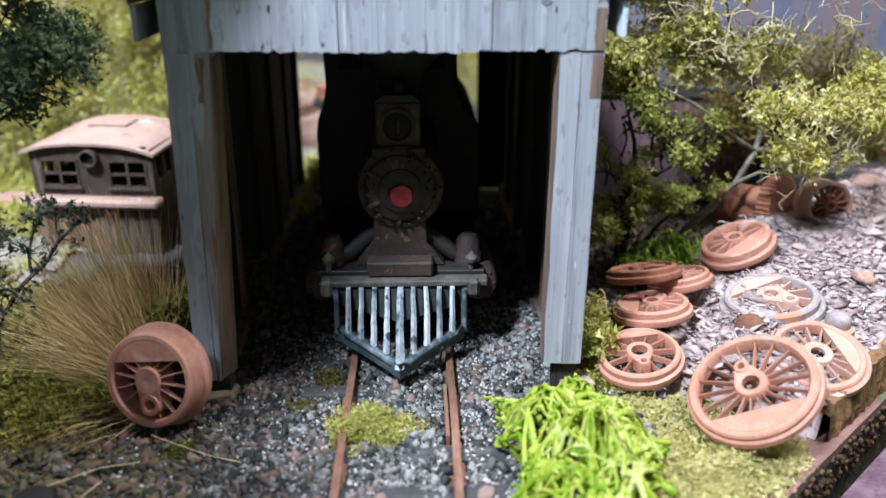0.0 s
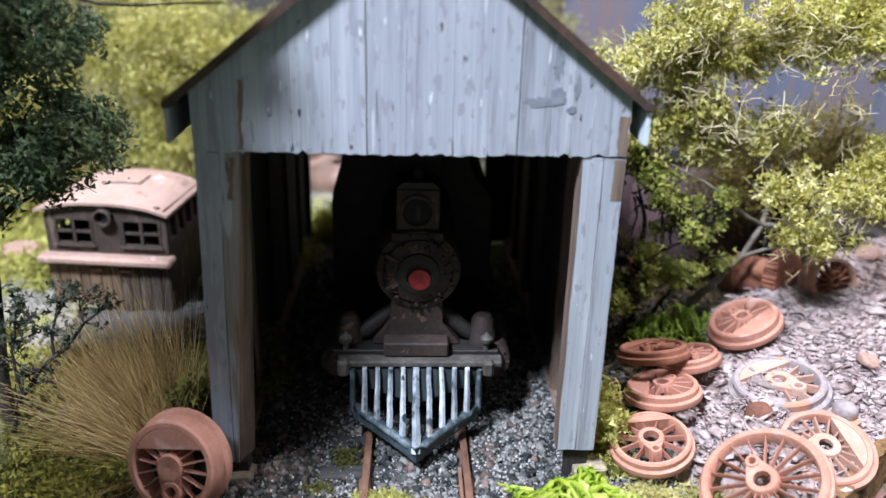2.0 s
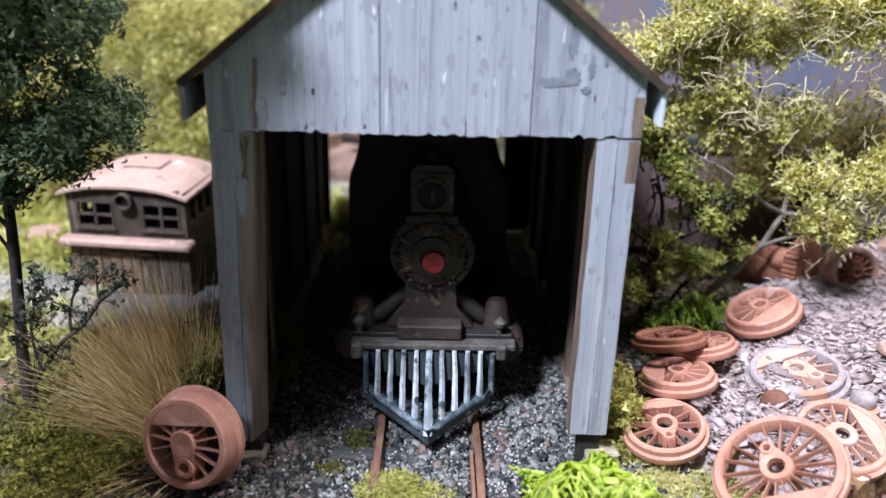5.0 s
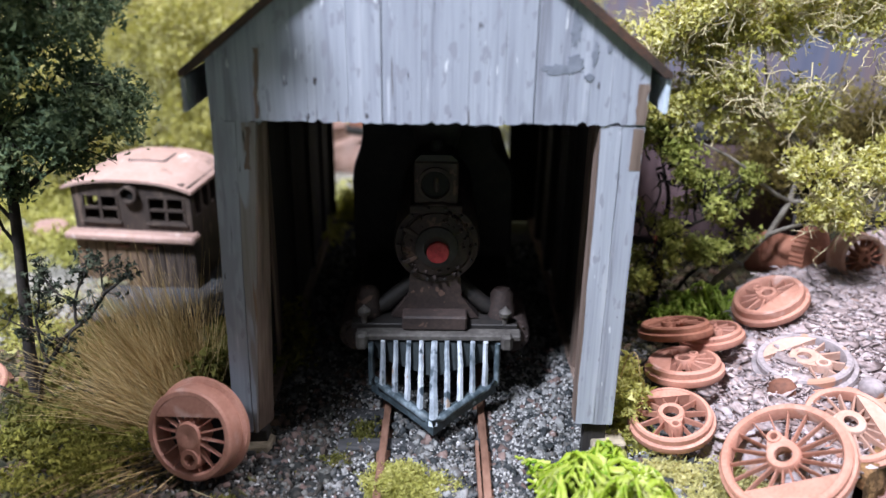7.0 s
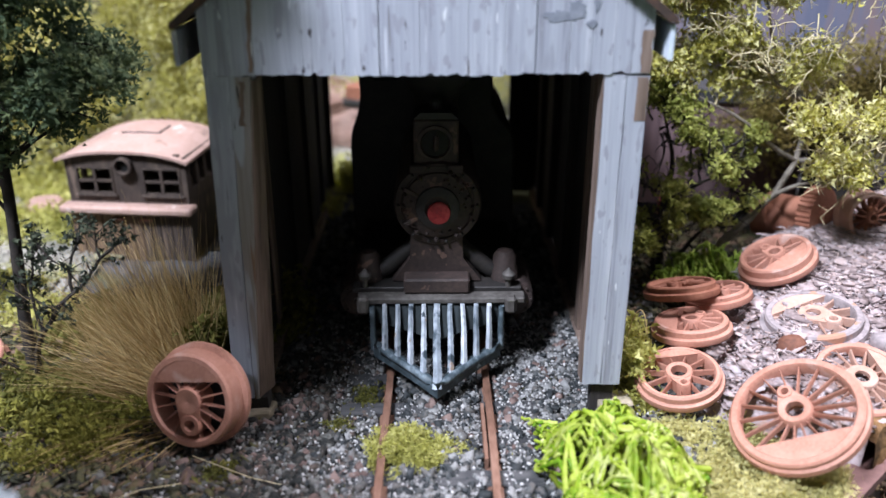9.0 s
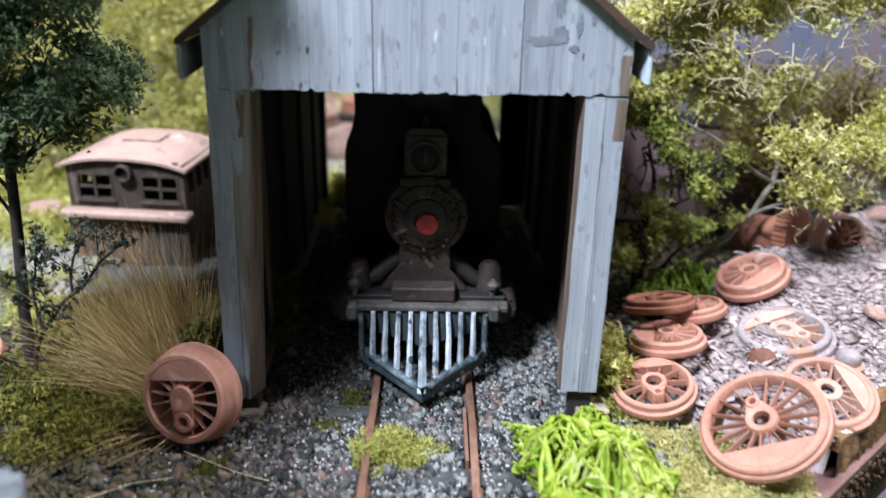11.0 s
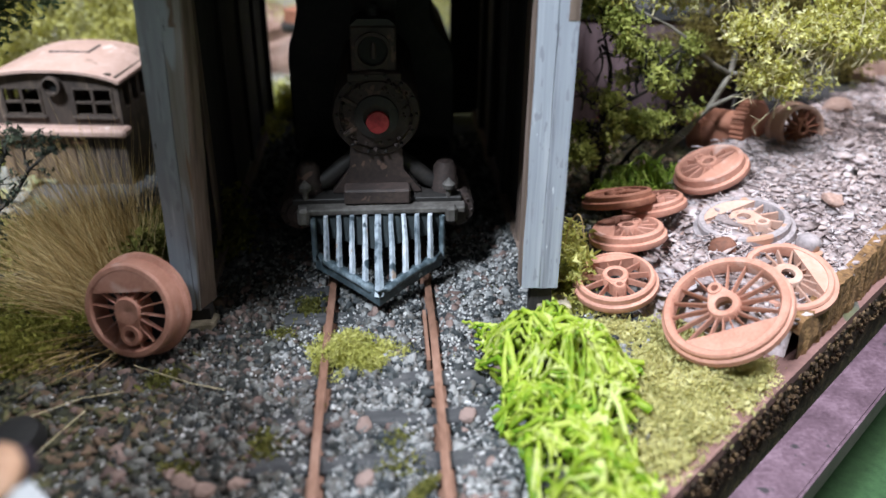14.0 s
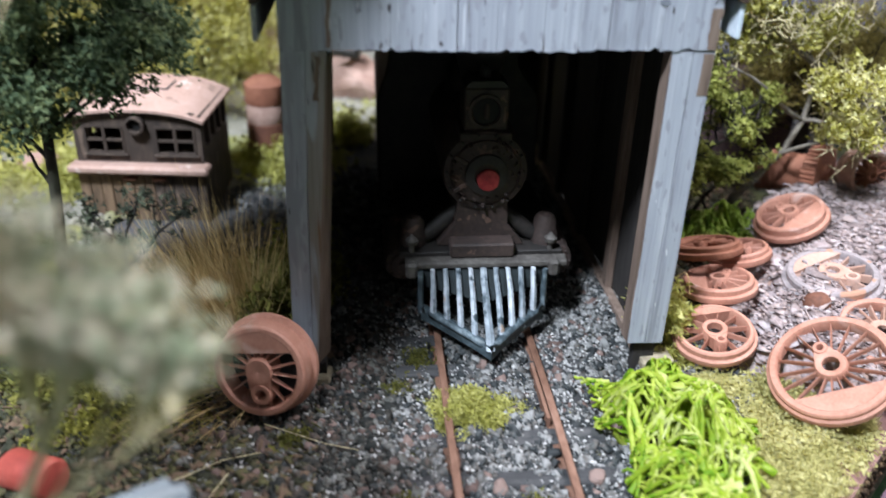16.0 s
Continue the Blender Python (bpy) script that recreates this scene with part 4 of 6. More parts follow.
        part("bolts", bm, LOCO_BROWN, cyl)
        bm = bmesh.new()
        lathe(bm, [(0.24, 1.2), (0.235, 1.5), (0.2, 1.55), (0.2, 1.72), (0.13, 1.82), (0.0005, 1.85)], 20, Matrix.Translation((s * 1.16, 1.95, 0)), False)
        part("steam_chest", bm, LOCO_BROWN, cyl, "", True)
        V, F = tube_arrays([[(Vector((s * 0.35, 2.1, 1.85)), 0.15), (Vector((s * 0.6, 2.05, 1.7)), 0.15), (Vector((s * 0.85, 2.0, 1.5)), 0.15), (Vector((s * 1.1, 2.0, 1.4)), 0.15)]], 10)
        raw("steam_pipe", V, F, LOCO, loco, True)
        bm = bmesh.new()
        lathe(bm, [(0.05, 0), (0.05, 0.2), (0.1, 0.21), (0.11, 0.28), (0.05, 0.34), (0.02, 0.38)], 10, Matrix.Translation((s * 1.2, 1.6, 1.26)))
        part("oil_cup", bm, BEAM, loco, "", True)
    # pilot beam and pilot
    bm = bmesh.new()
    box(bm, -1.32, 1.46, 1.28, 1.56, 1.14, 1.25, 0.02, 0.008)
    beam = part("pilot_beam", bm, BEAM, loco, "grey-brown pilot beam")
    for s in (-1, 1):
        bm = bmesh.new()
        box(bm, s * 1.22 - 0.1, s * 1.22 + 0.1, 1.2, 1.4, 0.98, 1.28, 0.05)
        part("beam_bracket", bm, BEAM, beam)
    HW, TIPZ, SIDEZ = 1.06, 0.24, 0.24

    def foot_at(x):
        u = abs(x) / HW
        return Vector((x, 0.06 + 1.14 * u ** 0.92, TIPZ + (SIDEZ - TIPZ) * u + 0.1 * u))

    bm = bmesh.new()
    for k in range(9):
        p = foot_at(HW * (k - 4) / 4)
        row = [bm.verts.new(p + Vector((0, dy, dz))) for dy, dz in ((-0.09, -0.08), (-0.05, 0.13), (0.08, 0.16), (0.12, -0.08))]
        if k:
            for q in range(4):
                r = (q + 1) % 4
                bm.faces.new((last[q], last[r], row[r], row[q]))
        else:
            bm.faces.new(row)
        last = row
    bm.faces.new(last[::-1])
    bmesh.ops.recalc_face_normals(bm, faces=bm.faces[:])
    pilot = part("pilot", bm, PILOT_DARK, loco, "blue-black slatted pilot with silvery bars")
    for s in (-1, 1):
        bm = bmesh.new()
        p0, p1 = foot_at(s * HW), Vector((s * 1.07, 1.25, 1.12))
        V, F = tube_arrays([[(p0, 0.06), (p1, 0.05)]], 6)
        raw("side_bar", V, F, PILOT_TOE, pilot)
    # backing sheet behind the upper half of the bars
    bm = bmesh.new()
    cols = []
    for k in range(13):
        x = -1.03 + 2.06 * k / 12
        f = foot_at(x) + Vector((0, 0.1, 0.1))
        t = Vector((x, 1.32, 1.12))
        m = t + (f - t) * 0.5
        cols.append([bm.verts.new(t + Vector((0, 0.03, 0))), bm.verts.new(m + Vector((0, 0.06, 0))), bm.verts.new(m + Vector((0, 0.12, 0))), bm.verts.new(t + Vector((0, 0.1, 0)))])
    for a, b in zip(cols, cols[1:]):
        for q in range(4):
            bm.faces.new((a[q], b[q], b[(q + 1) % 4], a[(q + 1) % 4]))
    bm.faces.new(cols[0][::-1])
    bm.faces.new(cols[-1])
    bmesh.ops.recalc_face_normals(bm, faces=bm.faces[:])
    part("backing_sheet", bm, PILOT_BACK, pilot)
    bm = bmesh.new()
    lower = []
    for k in range(17):
        x = -1.03 + 2.06 * k / 16
        f = foot_at(x)
        lower.append((f + Vector((0, -0.03, 0.1)), 0.068))
    V, F = tube_arrays([lower], 6)
    raw("toe_rib", V, F, PILOT_TOE, pilot)
    for k in range(9):
        x = -0.86 + 1.72 * k / 8
        f = foot_at(x * 1.0) + Vector((0, -0.04, 0.07))
        t = Vector((x, 1.24, 1.13))
        w = 0.046 if k != 4 else 0.062
        bm = bmesh.new()
        rows = []
        for q in range(7):
            u = q / 6
            p = t + (f - t) * u + Vector((random.uniform(-0.008, 0.008), 0, 0)) + Vector((0, -0.05 * math.sin(math.pi * u), 0))
            ww = w * (0.8 + 0.35 * u)
            rows.append([bm.verts.new(p + Vector(c)) for c in ((-ww, 0, 0), (0, -0.045, 0.01), (ww, 0, 0), (ww, 0.09, 0.02), (-ww, 0.09, 0.02))])
        for a, b in zip(rows, rows[1:]):
            for q in range(5):
                bm.faces.new((a[q], b[q], b[(q + 1) % 5], a[(q + 1) % 5]))
        bm.faces.new(rows[0])
        bm.faces.new(rows[-1][::-1])
        bmesh.ops.recalc_face_normals(bm, faces=bm.faces[:])
        part("slat", bm, PILOT_BAR, pilot)
    # side tanks, stack and cab behind
    bm = bmesh.new()
    out = [(-1.68, 0.9), (1.57, 0.9), (1.57, 2.85), (1.5, 3.05), (1.26, 3.35), (1.12, 3.6), (1.09, 4.5), (1.12, 4.62), (1.0, 4.9), (-1.3, 4.9), (-1.56, 4.62), (-1.5, 4.5), (-1.47, 3.75), (-1.54, 3.4), (-1.66, 3.1), (-1.7, 2.8)]
    prism(bm, out, 5.0, 8.6)
    bmesh.ops.bevel(bm, geom=bm.edges[:], offset=0.04, segments=1, affect="EDGES")
    cab = part("cab", bm, LOCO, loco)
    for x in (-0.98, 0.63):
        bm = bmesh.new()
        box(bm, x - 0.22, x + 0.22, 4.95, 4.995, 4.08, 4.5, 0.01)
        win = part("cab_window", bm, LENS, cab, "dark cab window")
        # Near-white sill: the window's glint is put into its colour.
        part("window_sill", box(bmesh.new(), x - 0.15, x + 0.15, 4.84, 4.99, 4.44, 4.48, 0.01), BONE, win, "sill with a window glint painted in")
    bm = bmesh.new()
    lathe(bm, [(0.3, 3.3), (0.28, 3.9), (0.42, 4.4), (0.72, 4.75), (0.70, 4.95), (0.4, 5.05), (0.38, 4.9)], 24, Matrix.Translation((0, 2.75, 0)), False)
    part("smokestack", bm, LOCO, loco, "", True)
    bm = bmesh.new()
    lathe(bm, [(0.42, 3.3), (0.4, 3.8), (0.3, 4.0), (0.0005, 4.1)], 24, Matrix.Translation((0, 4.4, 0)), False)
    part("steam_dome", bm, LOCO, loco, "", True)
    # wheels stand on the rails
    for y in (2.6, 4.6, 6.0):
        for s in (-1, 1):
            bm = bmesh.new()
            r = 0.42 if y < 3 else 0.62
            ring(bm, [(r, -0.1), (r, 0.08), (r - 0.12, 0.08), (r - 0.12, -0.1)], 24, Matrix.Translation((s * 0.81, y, r)) @ Matrix.Rotation(radians(90), 4, "Y"))
            lathe(bm, [(0.1, -0.08), (0.1, 0.08)], 10, Matrix.Translation((s * 0.81, y, r)) @ Matrix.Rotation(radians(90), 4, "Y"))
            for k in range(8):
                V = Matrix.Translation((s * 0.81, y, r)) @ Matrix.Rotation(radians(90), 4, "Y") @ Matrix.Rotation(radians(45 * k), 4, "Z")
                b2 = box(bmesh.new(), 0.08, r - 0.1, -0.03, 0.03, -0.04, 0.04)
                b2.transform(V)
                me = bpy.data.meshes.new("tmp")
                b2.to_mesh(me)
                b2.free()
                bm.from_mesh(me)
                bpy.data.meshes.remove(me)
            part("loco_wheel", bm, LOCO, loco)
    bm = bmesh.new()
    box(bm, -0.55, 0.55, 2.0, 9.2, 0.55, 1.2, 0.03)
    part("frame", bm, LOCO, loco)


# ---- cast driving wheels lying about ----
def wheel(m, R, spokes, label, face=RUST, tyre=None, cw=(200, 0.46), crank=90, thick=0.36, boss=0.42, hub=0.2, br=0.135, hole=0.13, group="scrap driving wheels", slim=0.82, rim=0.82, lip=1.11):
    """A driving wheel; its outer face looks along the z axis of m. R: tread radius. cw: the counterweight's direction and the distance of its chord, as a part of R."""
    w = thing("driving_wheel", m, label, "wheel", group)
    ri = rim * R
    bm = bmesh.new()
    ring(bm, [(ri, -0.02), (ri + 0.03, 0.02), (R - 0.03, 0.02), (R, -0.01), (R, -thick), (R * (lip - 0.01), -thick - 0.02), (R * lip, -thick - 0.1), (R * (lip - 0.03), -thick - 0.13), (ri, -thick - 0.13)], 48)
    part("tyre", bm, tyre or face, w, "", True)
    hz = 0.05
    hub_r = hub * R
    bm = bmesh.new()
    hole = max(0.004, hole * R)
    ring(bm, [(hole, hz - 0.01), (hole + 0.015, hz), (hub_r, hz), (hub_r + 0.02, hz - 0.03), (hub_r + 0.03, -thick), (hole, -thick)], 24)
    part("hub", bm, face, w, "", True)
    # crank boss: a tapered lobe with a pin hole
    ca = radians(crank)
    cx, cy = boss * R * math.cos(ca), boss * R * math.sin(ca)
    cm = Matrix.Translation((cx, cy, 0))
    br = br * R
    bm = bmesh.new()
    ring(bm, [(br * 0.5, hz - 0.02), (br * 0.6, hz + 0.01), (br, hz + 0.01), (br + 0.02, hz - 0.03), (br + 0.02, -0.25), (br * 0.5, -0.25)], 18, cm)
    part("crank_boss", bm, face, w, "", True)
    bm = bmesh.new()
    ux, uy = math.cos(ca), math.sin(ca)
    px, py = -uy, ux
    a0 = hub_r * 0.98
    for sgn in (1, -1):
        q = [(ux * a0 * 0.35 + sgn * px * hub_r, uy * a0 * 0.35 + sgn * py * hub_r), (ux * boss * R + sgn * px * br, uy * boss * R + sgn * py * br),
             (ux * boss * R + sgn * px * br * 0.55, uy * boss * R + sgn * py * br * 0.55), (ux * hub_r * 0.95, uy * hub_r * 0.95)]
        prism(bm, q if sgn > 0 else q[::-1], -0.2, hz - 0.012, "z")
    part("crank_web", bm, face, w)
    for k in range(spokes):
        a = 360 * (k + 0.5) / spokes
        dist = (a - cw[0] + 180) % 360 - 180
        r_out = ri + 0.02
        if abs(dist) < 80 and math.cos(radians(dist)) * r_out > cw[1] * R:
            r_out = cw[1] * R / math.cos(radians(dist)) + 0.03
        if r_out < hub_r + 0.05:
            continue
        bm = bmesh.new()
        w0, w1 = 0.028 * slim * R ** 0.5, 0.019 * slim * R ** 0.5
        f = [(hub_r - 0.02, -w0), (r_out, -w1), (r_out, w1), (hub_r - 0.02, w0)]
        top = [bm.verts.new((p, q, 0.0 - 0.03 * (i in (1, 2)))) for i, (p, q) in enumerate(f)]
        low = [bm.verts.new((p, q * 1.4, -0.2 * slim)) for p, q in f]
        ridge = [bm.verts.new((hub_r - 0.02, 0, 0.025)), bm.verts.new((r_out, 0, -0.012))]
        bm.faces.new((top[0], top[1], ridge[1], ridge[0]))
        bm.faces.new((ridge[0], ridge[1], top[2], top[3]))
        for i in range(4):
            if i in (0, 2):
                bm.faces.new((top[i], low[i], low[(i + 1) % 4], top[(i + 1) % 4]))
        bm.faces.new(low[::-1])
        bmesh.ops.recalc_face_normals(bm, faces=bm.faces[:])
        bm.transform(Matrix.Rotation(radians(a), 4, "Z"))
        part("spoke", bm, face, w)
    if cw[1] < 0.9:
        half = math.acos(cw[1] * R / (ri + 0.02))
        pts = [((ri + 0.02) * math.cos(radians(cw[0]) + half * (2 * k / 16 - 1)), (ri + 0.02) * math.sin(radians(cw[0]) + half * (2 * k / 16 - 1))) for k in range(17)]
        bm = bmesh.new()
        prism(bm, pts, -0.2, 0.012, "z")
        part("counterweight", bm, face, w)
    return w


def facing(c, n, spin=0.0):
    """A pose at c (centimetres) whose z axis looks along n."""
    q = Vector(n).to_track_quat("Z", "Y").to_matrix().to_4x4()
    return Matrix.Translation(Vector(c) * CM) @ q @ Matrix.Rotation(radians(spin), 4, "Z")


def build_wheels():
    w = wheel(facing((-3.56, -0.84, 0.70), (-0.28, -0.925, 0.25), 9), 0.70, 16, "brick-red cast driving wheel leaning on the shed post", cw=(90, 0.40), crank=-90, boss=0.5, thick=0.3, hub=0.27, br=0.21, hole=0, slim=0.42)
    # Black disc added behind the spokes so the gaps look shaded.
    part("back_plate", lathe(bmesh.new(), [(0.61, -0.42), (0.61, -0.36), (0.02, -0.34)], 32), TAR, w, "black disc added for the shade between the spokes", True)
    wheel(facing((5.02, -1.17, 0.70), (-0.50, -0.22, 0.84)), 0.91, 18, "large brick-red spoked driving wheel tilted against the debris slab", cw=(-35, 0.5), crank=157, boss=0.36, thick=0.07, hub=0.24, br=0.11, hole=0.14, slim=0.48, rim=0.85, lip=1.055)
    wheel(facing((3.82, 0.29, 0.42), (-0.17, -0.13, 0.97)), 0.64, 11, "brick-red cast driving wheel lying almost flat by the moss", cw=(140, 0.6), crank=-38, boss=0.46, thick=0.1, hub=0.31, br=0.14, hole=0.2, slim=0.55, rim=0.84, lip=1.09)
    wheel(facing((4.33, 1.51, 0.70), (-0.12, 0.13, 0.98)), 0.61, 12, "brick-red driving wheel resting on other scrap wheels", cw=(-60, 0.36), crank=172, boss=0.4, thick=0.1, hub=0.26, hole=0.17, slim=0.65)
    wheel(facing((4.34, 2.31, 1.01), (-0.11, 0.30, 0.94)), 0.60, 13, "dark brick-red driving wheel in a scrap stack", face=RUST_OLD, cw=(-70, 0.5), crank=20, boss=0.4, thick=0.09, hole=0.17, slim=0.7)
    wheel(facing((5.03, 2.35, 0.85), (-0.2, 0.2, 0.95)), 0.53, 12, "small brick-red driving wheel under another wheel", cw=(-60, 0.5), crank=60, boss=0.4, thick=0.08, hole=0.17, slim=0.7)
    wheel(facing((6.22, 2.95, 1.30), (-0.40, -0.02, 0.91)), 0.64, 13, "brick-red driving wheel propped up on the debris", cw=(20, 0.36), crank=195, boss=0.4, thick=0.14, hub=0.25, hole=0.16, slim=0.65)
    wheel(facing((6.22, 1.15, 0.98), (-0.17, -0.04, 0.98)), 0.755, 11, "dust-covered driving wheel half sunk in the debris", face=DUSTY, tyre=DUST_GREY, cw=(185, 0.45), crank=22, boss=0.46, thick=0.12, hub=0.3, br=0.16, hole=0.15)
    wheel(facing((6.4, -0.28, 0.66), (-0.10, -0.32, 0.94)), 0.70, 16, "dusty driving wheel half buried behind a larger one", face=DUSTY, tyre=RUST, cw=(25, 0.5), crank=200, boss=0.4, thick=0.03, hub=0.3, hole=0.15)
    wheel(facing((8.66, 4.3, 1.45), (0.1, -0.95, 0.25)), 0.5, 14, "rusted spoked wheel standing in the debris", face=RUST_OLD, tyre=DUSTY, cw=(90, 0.95), crank=90, boss=0.3, thick=0.35)
    wheel(facing((-8.3, 1.6, 0.0), (0.05, -0.2, 0.97)), 0.7, 13, "brick-red driving wheel lying in the weeds", cw=(90, 0.5), crank=0, boss=0.4, thick=0.2)


def build_scrap():
    # toothed drum and boiler pieces behind the wheels
    g = thing("gear_drum", facing((7.95, 4.85, 1.3), (0.6, -0.75, 0.1)), "dark rusted toothed gear drum", "gear")
    bm = bmesh.new()
    pts = []
    for k in range(34):
        a = 2 * math.pi * k / 34
        for r, da in ((0.54, -0.055), (0.58, -0.03), (0.58, 0.03), (0.54, 0.055)):
            pts.append((r * math.cos(a + da), r * math.sin(a + da)))
    prism(bm, pts, -0.3, 0.0, "z")
    part("toothed_rim", bm, RUST_OLD, g)
    part("shaft", lathe(bmesh.new(), [(0.3, -1.2), (0.3, -0.3), (0.2, -0.29), (0.2, 0.12), (0.1, 0.14)], 20), RUST_OLD, g, "", True)
    b = thing("scrap_boiler", at(7.5, 5.5, 1.05, 80, 0, 60), "short rusty boiler barrel lying on the debris", "boiler")
    part("barrel", lathe(bmesh.new(), [(0.37, -0.7), (0.4, -0.65), (0.4, 0.65), (0.37, 0.7), (0.2, 0.74)], 26), RUST_OLD, b, "", True)
    for z in (-0.5, 0.5):
        part("hoop", ring(bmesh.new(), [(0.39, z * 0.8 - 0.05), (0.43, z * 0.8 - 0.04), (0.43, z * 0.8 + 0.04), (0.39, z * 0.8 + 0.05)], 26), RUST_OLD, b)
    # bolt head on a washer plate, and a half-buried ball
    k = thing("scrap_bolt", at(6.98, 0.34, 0.78), "grey round bolt head on a dusty plate", "bolt")
    part("plate", lathe(bmesh.new(), [(0.27, -0.12), (0.27, 0.02), (0.24, 0.04)], 20), DUST_GREY, k, "", True)
    part("head", lathe(bmesh.new(), [(0.19, 0.03), (0.2, 0.12), (0.18, 0.2), (0.12, 0.25), (0.05, 0.265)], 20), DUST_GREY, k, "", True)
    bm = bmesh.new()
    bmesh.ops.create_uvsphere(bm, u_segments=20, v_segments=12, radius=0.25)
    for v in bm.verts:
        v.co += 0.02 * noise.noise_vector(v.co * 6)
    o = part("rusty_ball", bm, RUST_DARK, None, "", True)
    o.matrix_world = at(5.6, 0.42, 0.74)
    tagged(o, "dark rusty round knob half buried in debris", "ball")
    bm = bmesh.new()
    lathe(bm, [(0.3, 0), (0.34, 0.1), (0.3, 0.28), (0.2, 0.34), (0.08, 0.35)], 20)
    o = part("black_bucket", bm, LENS, None, "", True)
    o.matrix_world = at(-4.55, -2.6, -0.22, 12, -8, 0)
    tagged(o, "small glossy black pot lying on the gravel", "pot")
    rng = random.Random(8)
    for x, y, s, z in ((8.2, 1.9, 0.2, 0.96), (9.4, 4.7, 0.26, 1.2), (10.4, 6.0, 0.4, 1.32), (12.4, 8.0, 0.6, 1.5), (7.9, 3.0, 0.16, 1.08)):
        bm = bmesh.new()
        bmesh.ops.create_icosphere(bm, subdivisions=3, radius=s)
        off = Vector((rng.uniform(0, 9), 3, 1))
        for v in bm.verts:
            v.co = Vector((v.co.x * 1.3, v.co.y, v.co.z * 0.5)) + 0.35 * s * noise.noise_vector(v.co / s * 1.1 + off)
        o = part("rock", bm, PINK_ROCK)
        o.matrix_world = at(x, y, z, 0, 0, rng.uniform(0, 90))
        tagged(o, "pinkish brown rock lump on the debris heap", "rock", "rocks on the heap")


# ---- the old rail car ----
def build_car():
    car = thing("derelict_rail_car", at(-6.8, 6.35, 0, 0, 0, -6), "brown derelict rail car body with a pinkish arched roof", "rail car")
    W, D = 1.37, 2.1
    # front wall with two window openings, built round them
    for x0, x1, z0, z1 in ((-W, -1.13, 1.1, 2.16), (-0.29, 0.38, 1.1, 2.3), (1.24, W, 1.1, 2.16), (-1.13, -0.29, 1.1, 1.30), (0.38, 1.24, 1.1, 1.30), (-1.13, -0.29, 1.92, 2.22), (0.38, 1.24, 1.92, 2.22)):
        part("front_panel", box(bmesh.new(), x0, x1, 0, 0.1, z0, z1), CAR_BODY, car)
    for x0, x1 in ((-1.13, -0.29), (0.38, 1.24)):
        bm = bmesh.new()
        xm = (x0 + x1) / 2
        for a, b, c, d in ((x0, x1, 1.30, 1.34), (x0, x1, 1.88, 1.92), (x0, x0 + 0.04, 1.34, 1.88), (x1 - 0.04, x1, 1.34, 1.88), (xm - 0.03, xm + 0.03, 1.34, 1.88), (x0, x1, 1.58, 1.625)):
            box(bm, a, b, -0.03, 0.05, c, d)
        win = part("window_frame", bm, CAR_BODY, car)
        part("window_sill", box(bmesh.new(), x0 - 0.05, x1 + 0.05, -0.08, 0.0, 1.25, 1.305, 0.01), CAR_BODY, win)
    m = Matrix.Translation((0.02, -0.02, 1.98)) @ Matrix.Rotation(radians(90), 4, "X")
    part("lamp_ring", ring(bmesh.new(), [(0.2, -0.02), (0.2, 0.16), (0.155, 0.17), (0.145, 0.02)], 22, m), CAR_BODY, car, "round lamp housing", True)
    part("lamp_glass", lathe(bmesh.new(), [(0.15, 0.0), (0.15, 0.03), (0.05, 0.05)], 18, m), LENS, car)
    for s in (-1, 1):
        bm = bmesh.new()
        a, b = sorted((s * W, s * (W - 0.1)))
        box(bm, a, b, 0.1, D, 1.1, 1.4)
        box(bm, a, b, 0.1, D, 1.92, 2.16)
        for y in (0.1, 0.57, 1.04, 1.51, 1.96):
            box(bm, a, b, y, y + 0.14, 1.4, 1.92)
        part("side_wall", bm, CAR_BODY, car)
    part("rear_wall", box(bmesh.new(), -W + 0.1, W - 0.1, D - 0.1, D, 1.1, 2.2), CAR_BODY, car)
    # arched roof, curving down to the front
    bm = bmesh.new()
    rows = []
    nx, ny = 16, 10
    for j in range(ny + 1):
        v = j / ny
        y = -0.14 + (D + 0.3) * v
        lift = 0.12 * math.sin(math.pi * min(1, 0.12 + v * 1.0) * 0.5 + 0.0) if v < 0.9 else 0.12
        row = []
        for i in range(nx + 1):
            u = -1 + 2 * i / nx
            arch = (1 - abs(u) ** 2.6)
            row.append((u * (W + 0.1) - 0.05 * (u < 0) * abs(u), y, 2.1 + 0.2 * arch + lift * arch * 0.9))
        rows.append(row)
    top = [[bm.verts.new(p) for p in r] for r in rows]
    low = [[bm.verts.new((p[0], p[1], p[2] - 0.06)) for p in r] for r in rows]
    for j in range(ny):
        for i in range(nx):
            bm.faces.new((top[j][i], top[j][i + 1], top[j + 1][i + 1], top[j + 1][i]))
            bm.faces.new((low[j][i], low[j + 1][i], low[j + 1][i + 1], low[j][i + 1]))
    for j in range(ny):
        bm.faces.new((top[j][0], top[j + 1][0], low[j + 1][0], low[j][0]))
        bm.faces.new((top[j][nx], low[j][nx], low[j + 1][nx], top[j + 1][nx]))
    for i in range(nx):
        bm.faces.new((top[0][i], low[0][i], low[0][i + 1], top[0][i + 1]))
        bm.faces.new((top[ny][i], top[ny][i + 1], low[ny][i + 1], low[ny][i]))
    roof = part("roof", bm, CAR_ROOF, car, "pinkish brown arched roof", True)
    for bx in ((-0.5, 0.35, 1.1, 1.14), (0.36, 0.40, 1.1, 1.75)):
        bm = bmesh.new()
        box(bm, bx[0], bx[1], bx[2], bx[3], 2.3, 2.412 if bx[3] < 1.5 else 2.42, 0.004)
        part("hatch_rib", bm, TAR, roof)
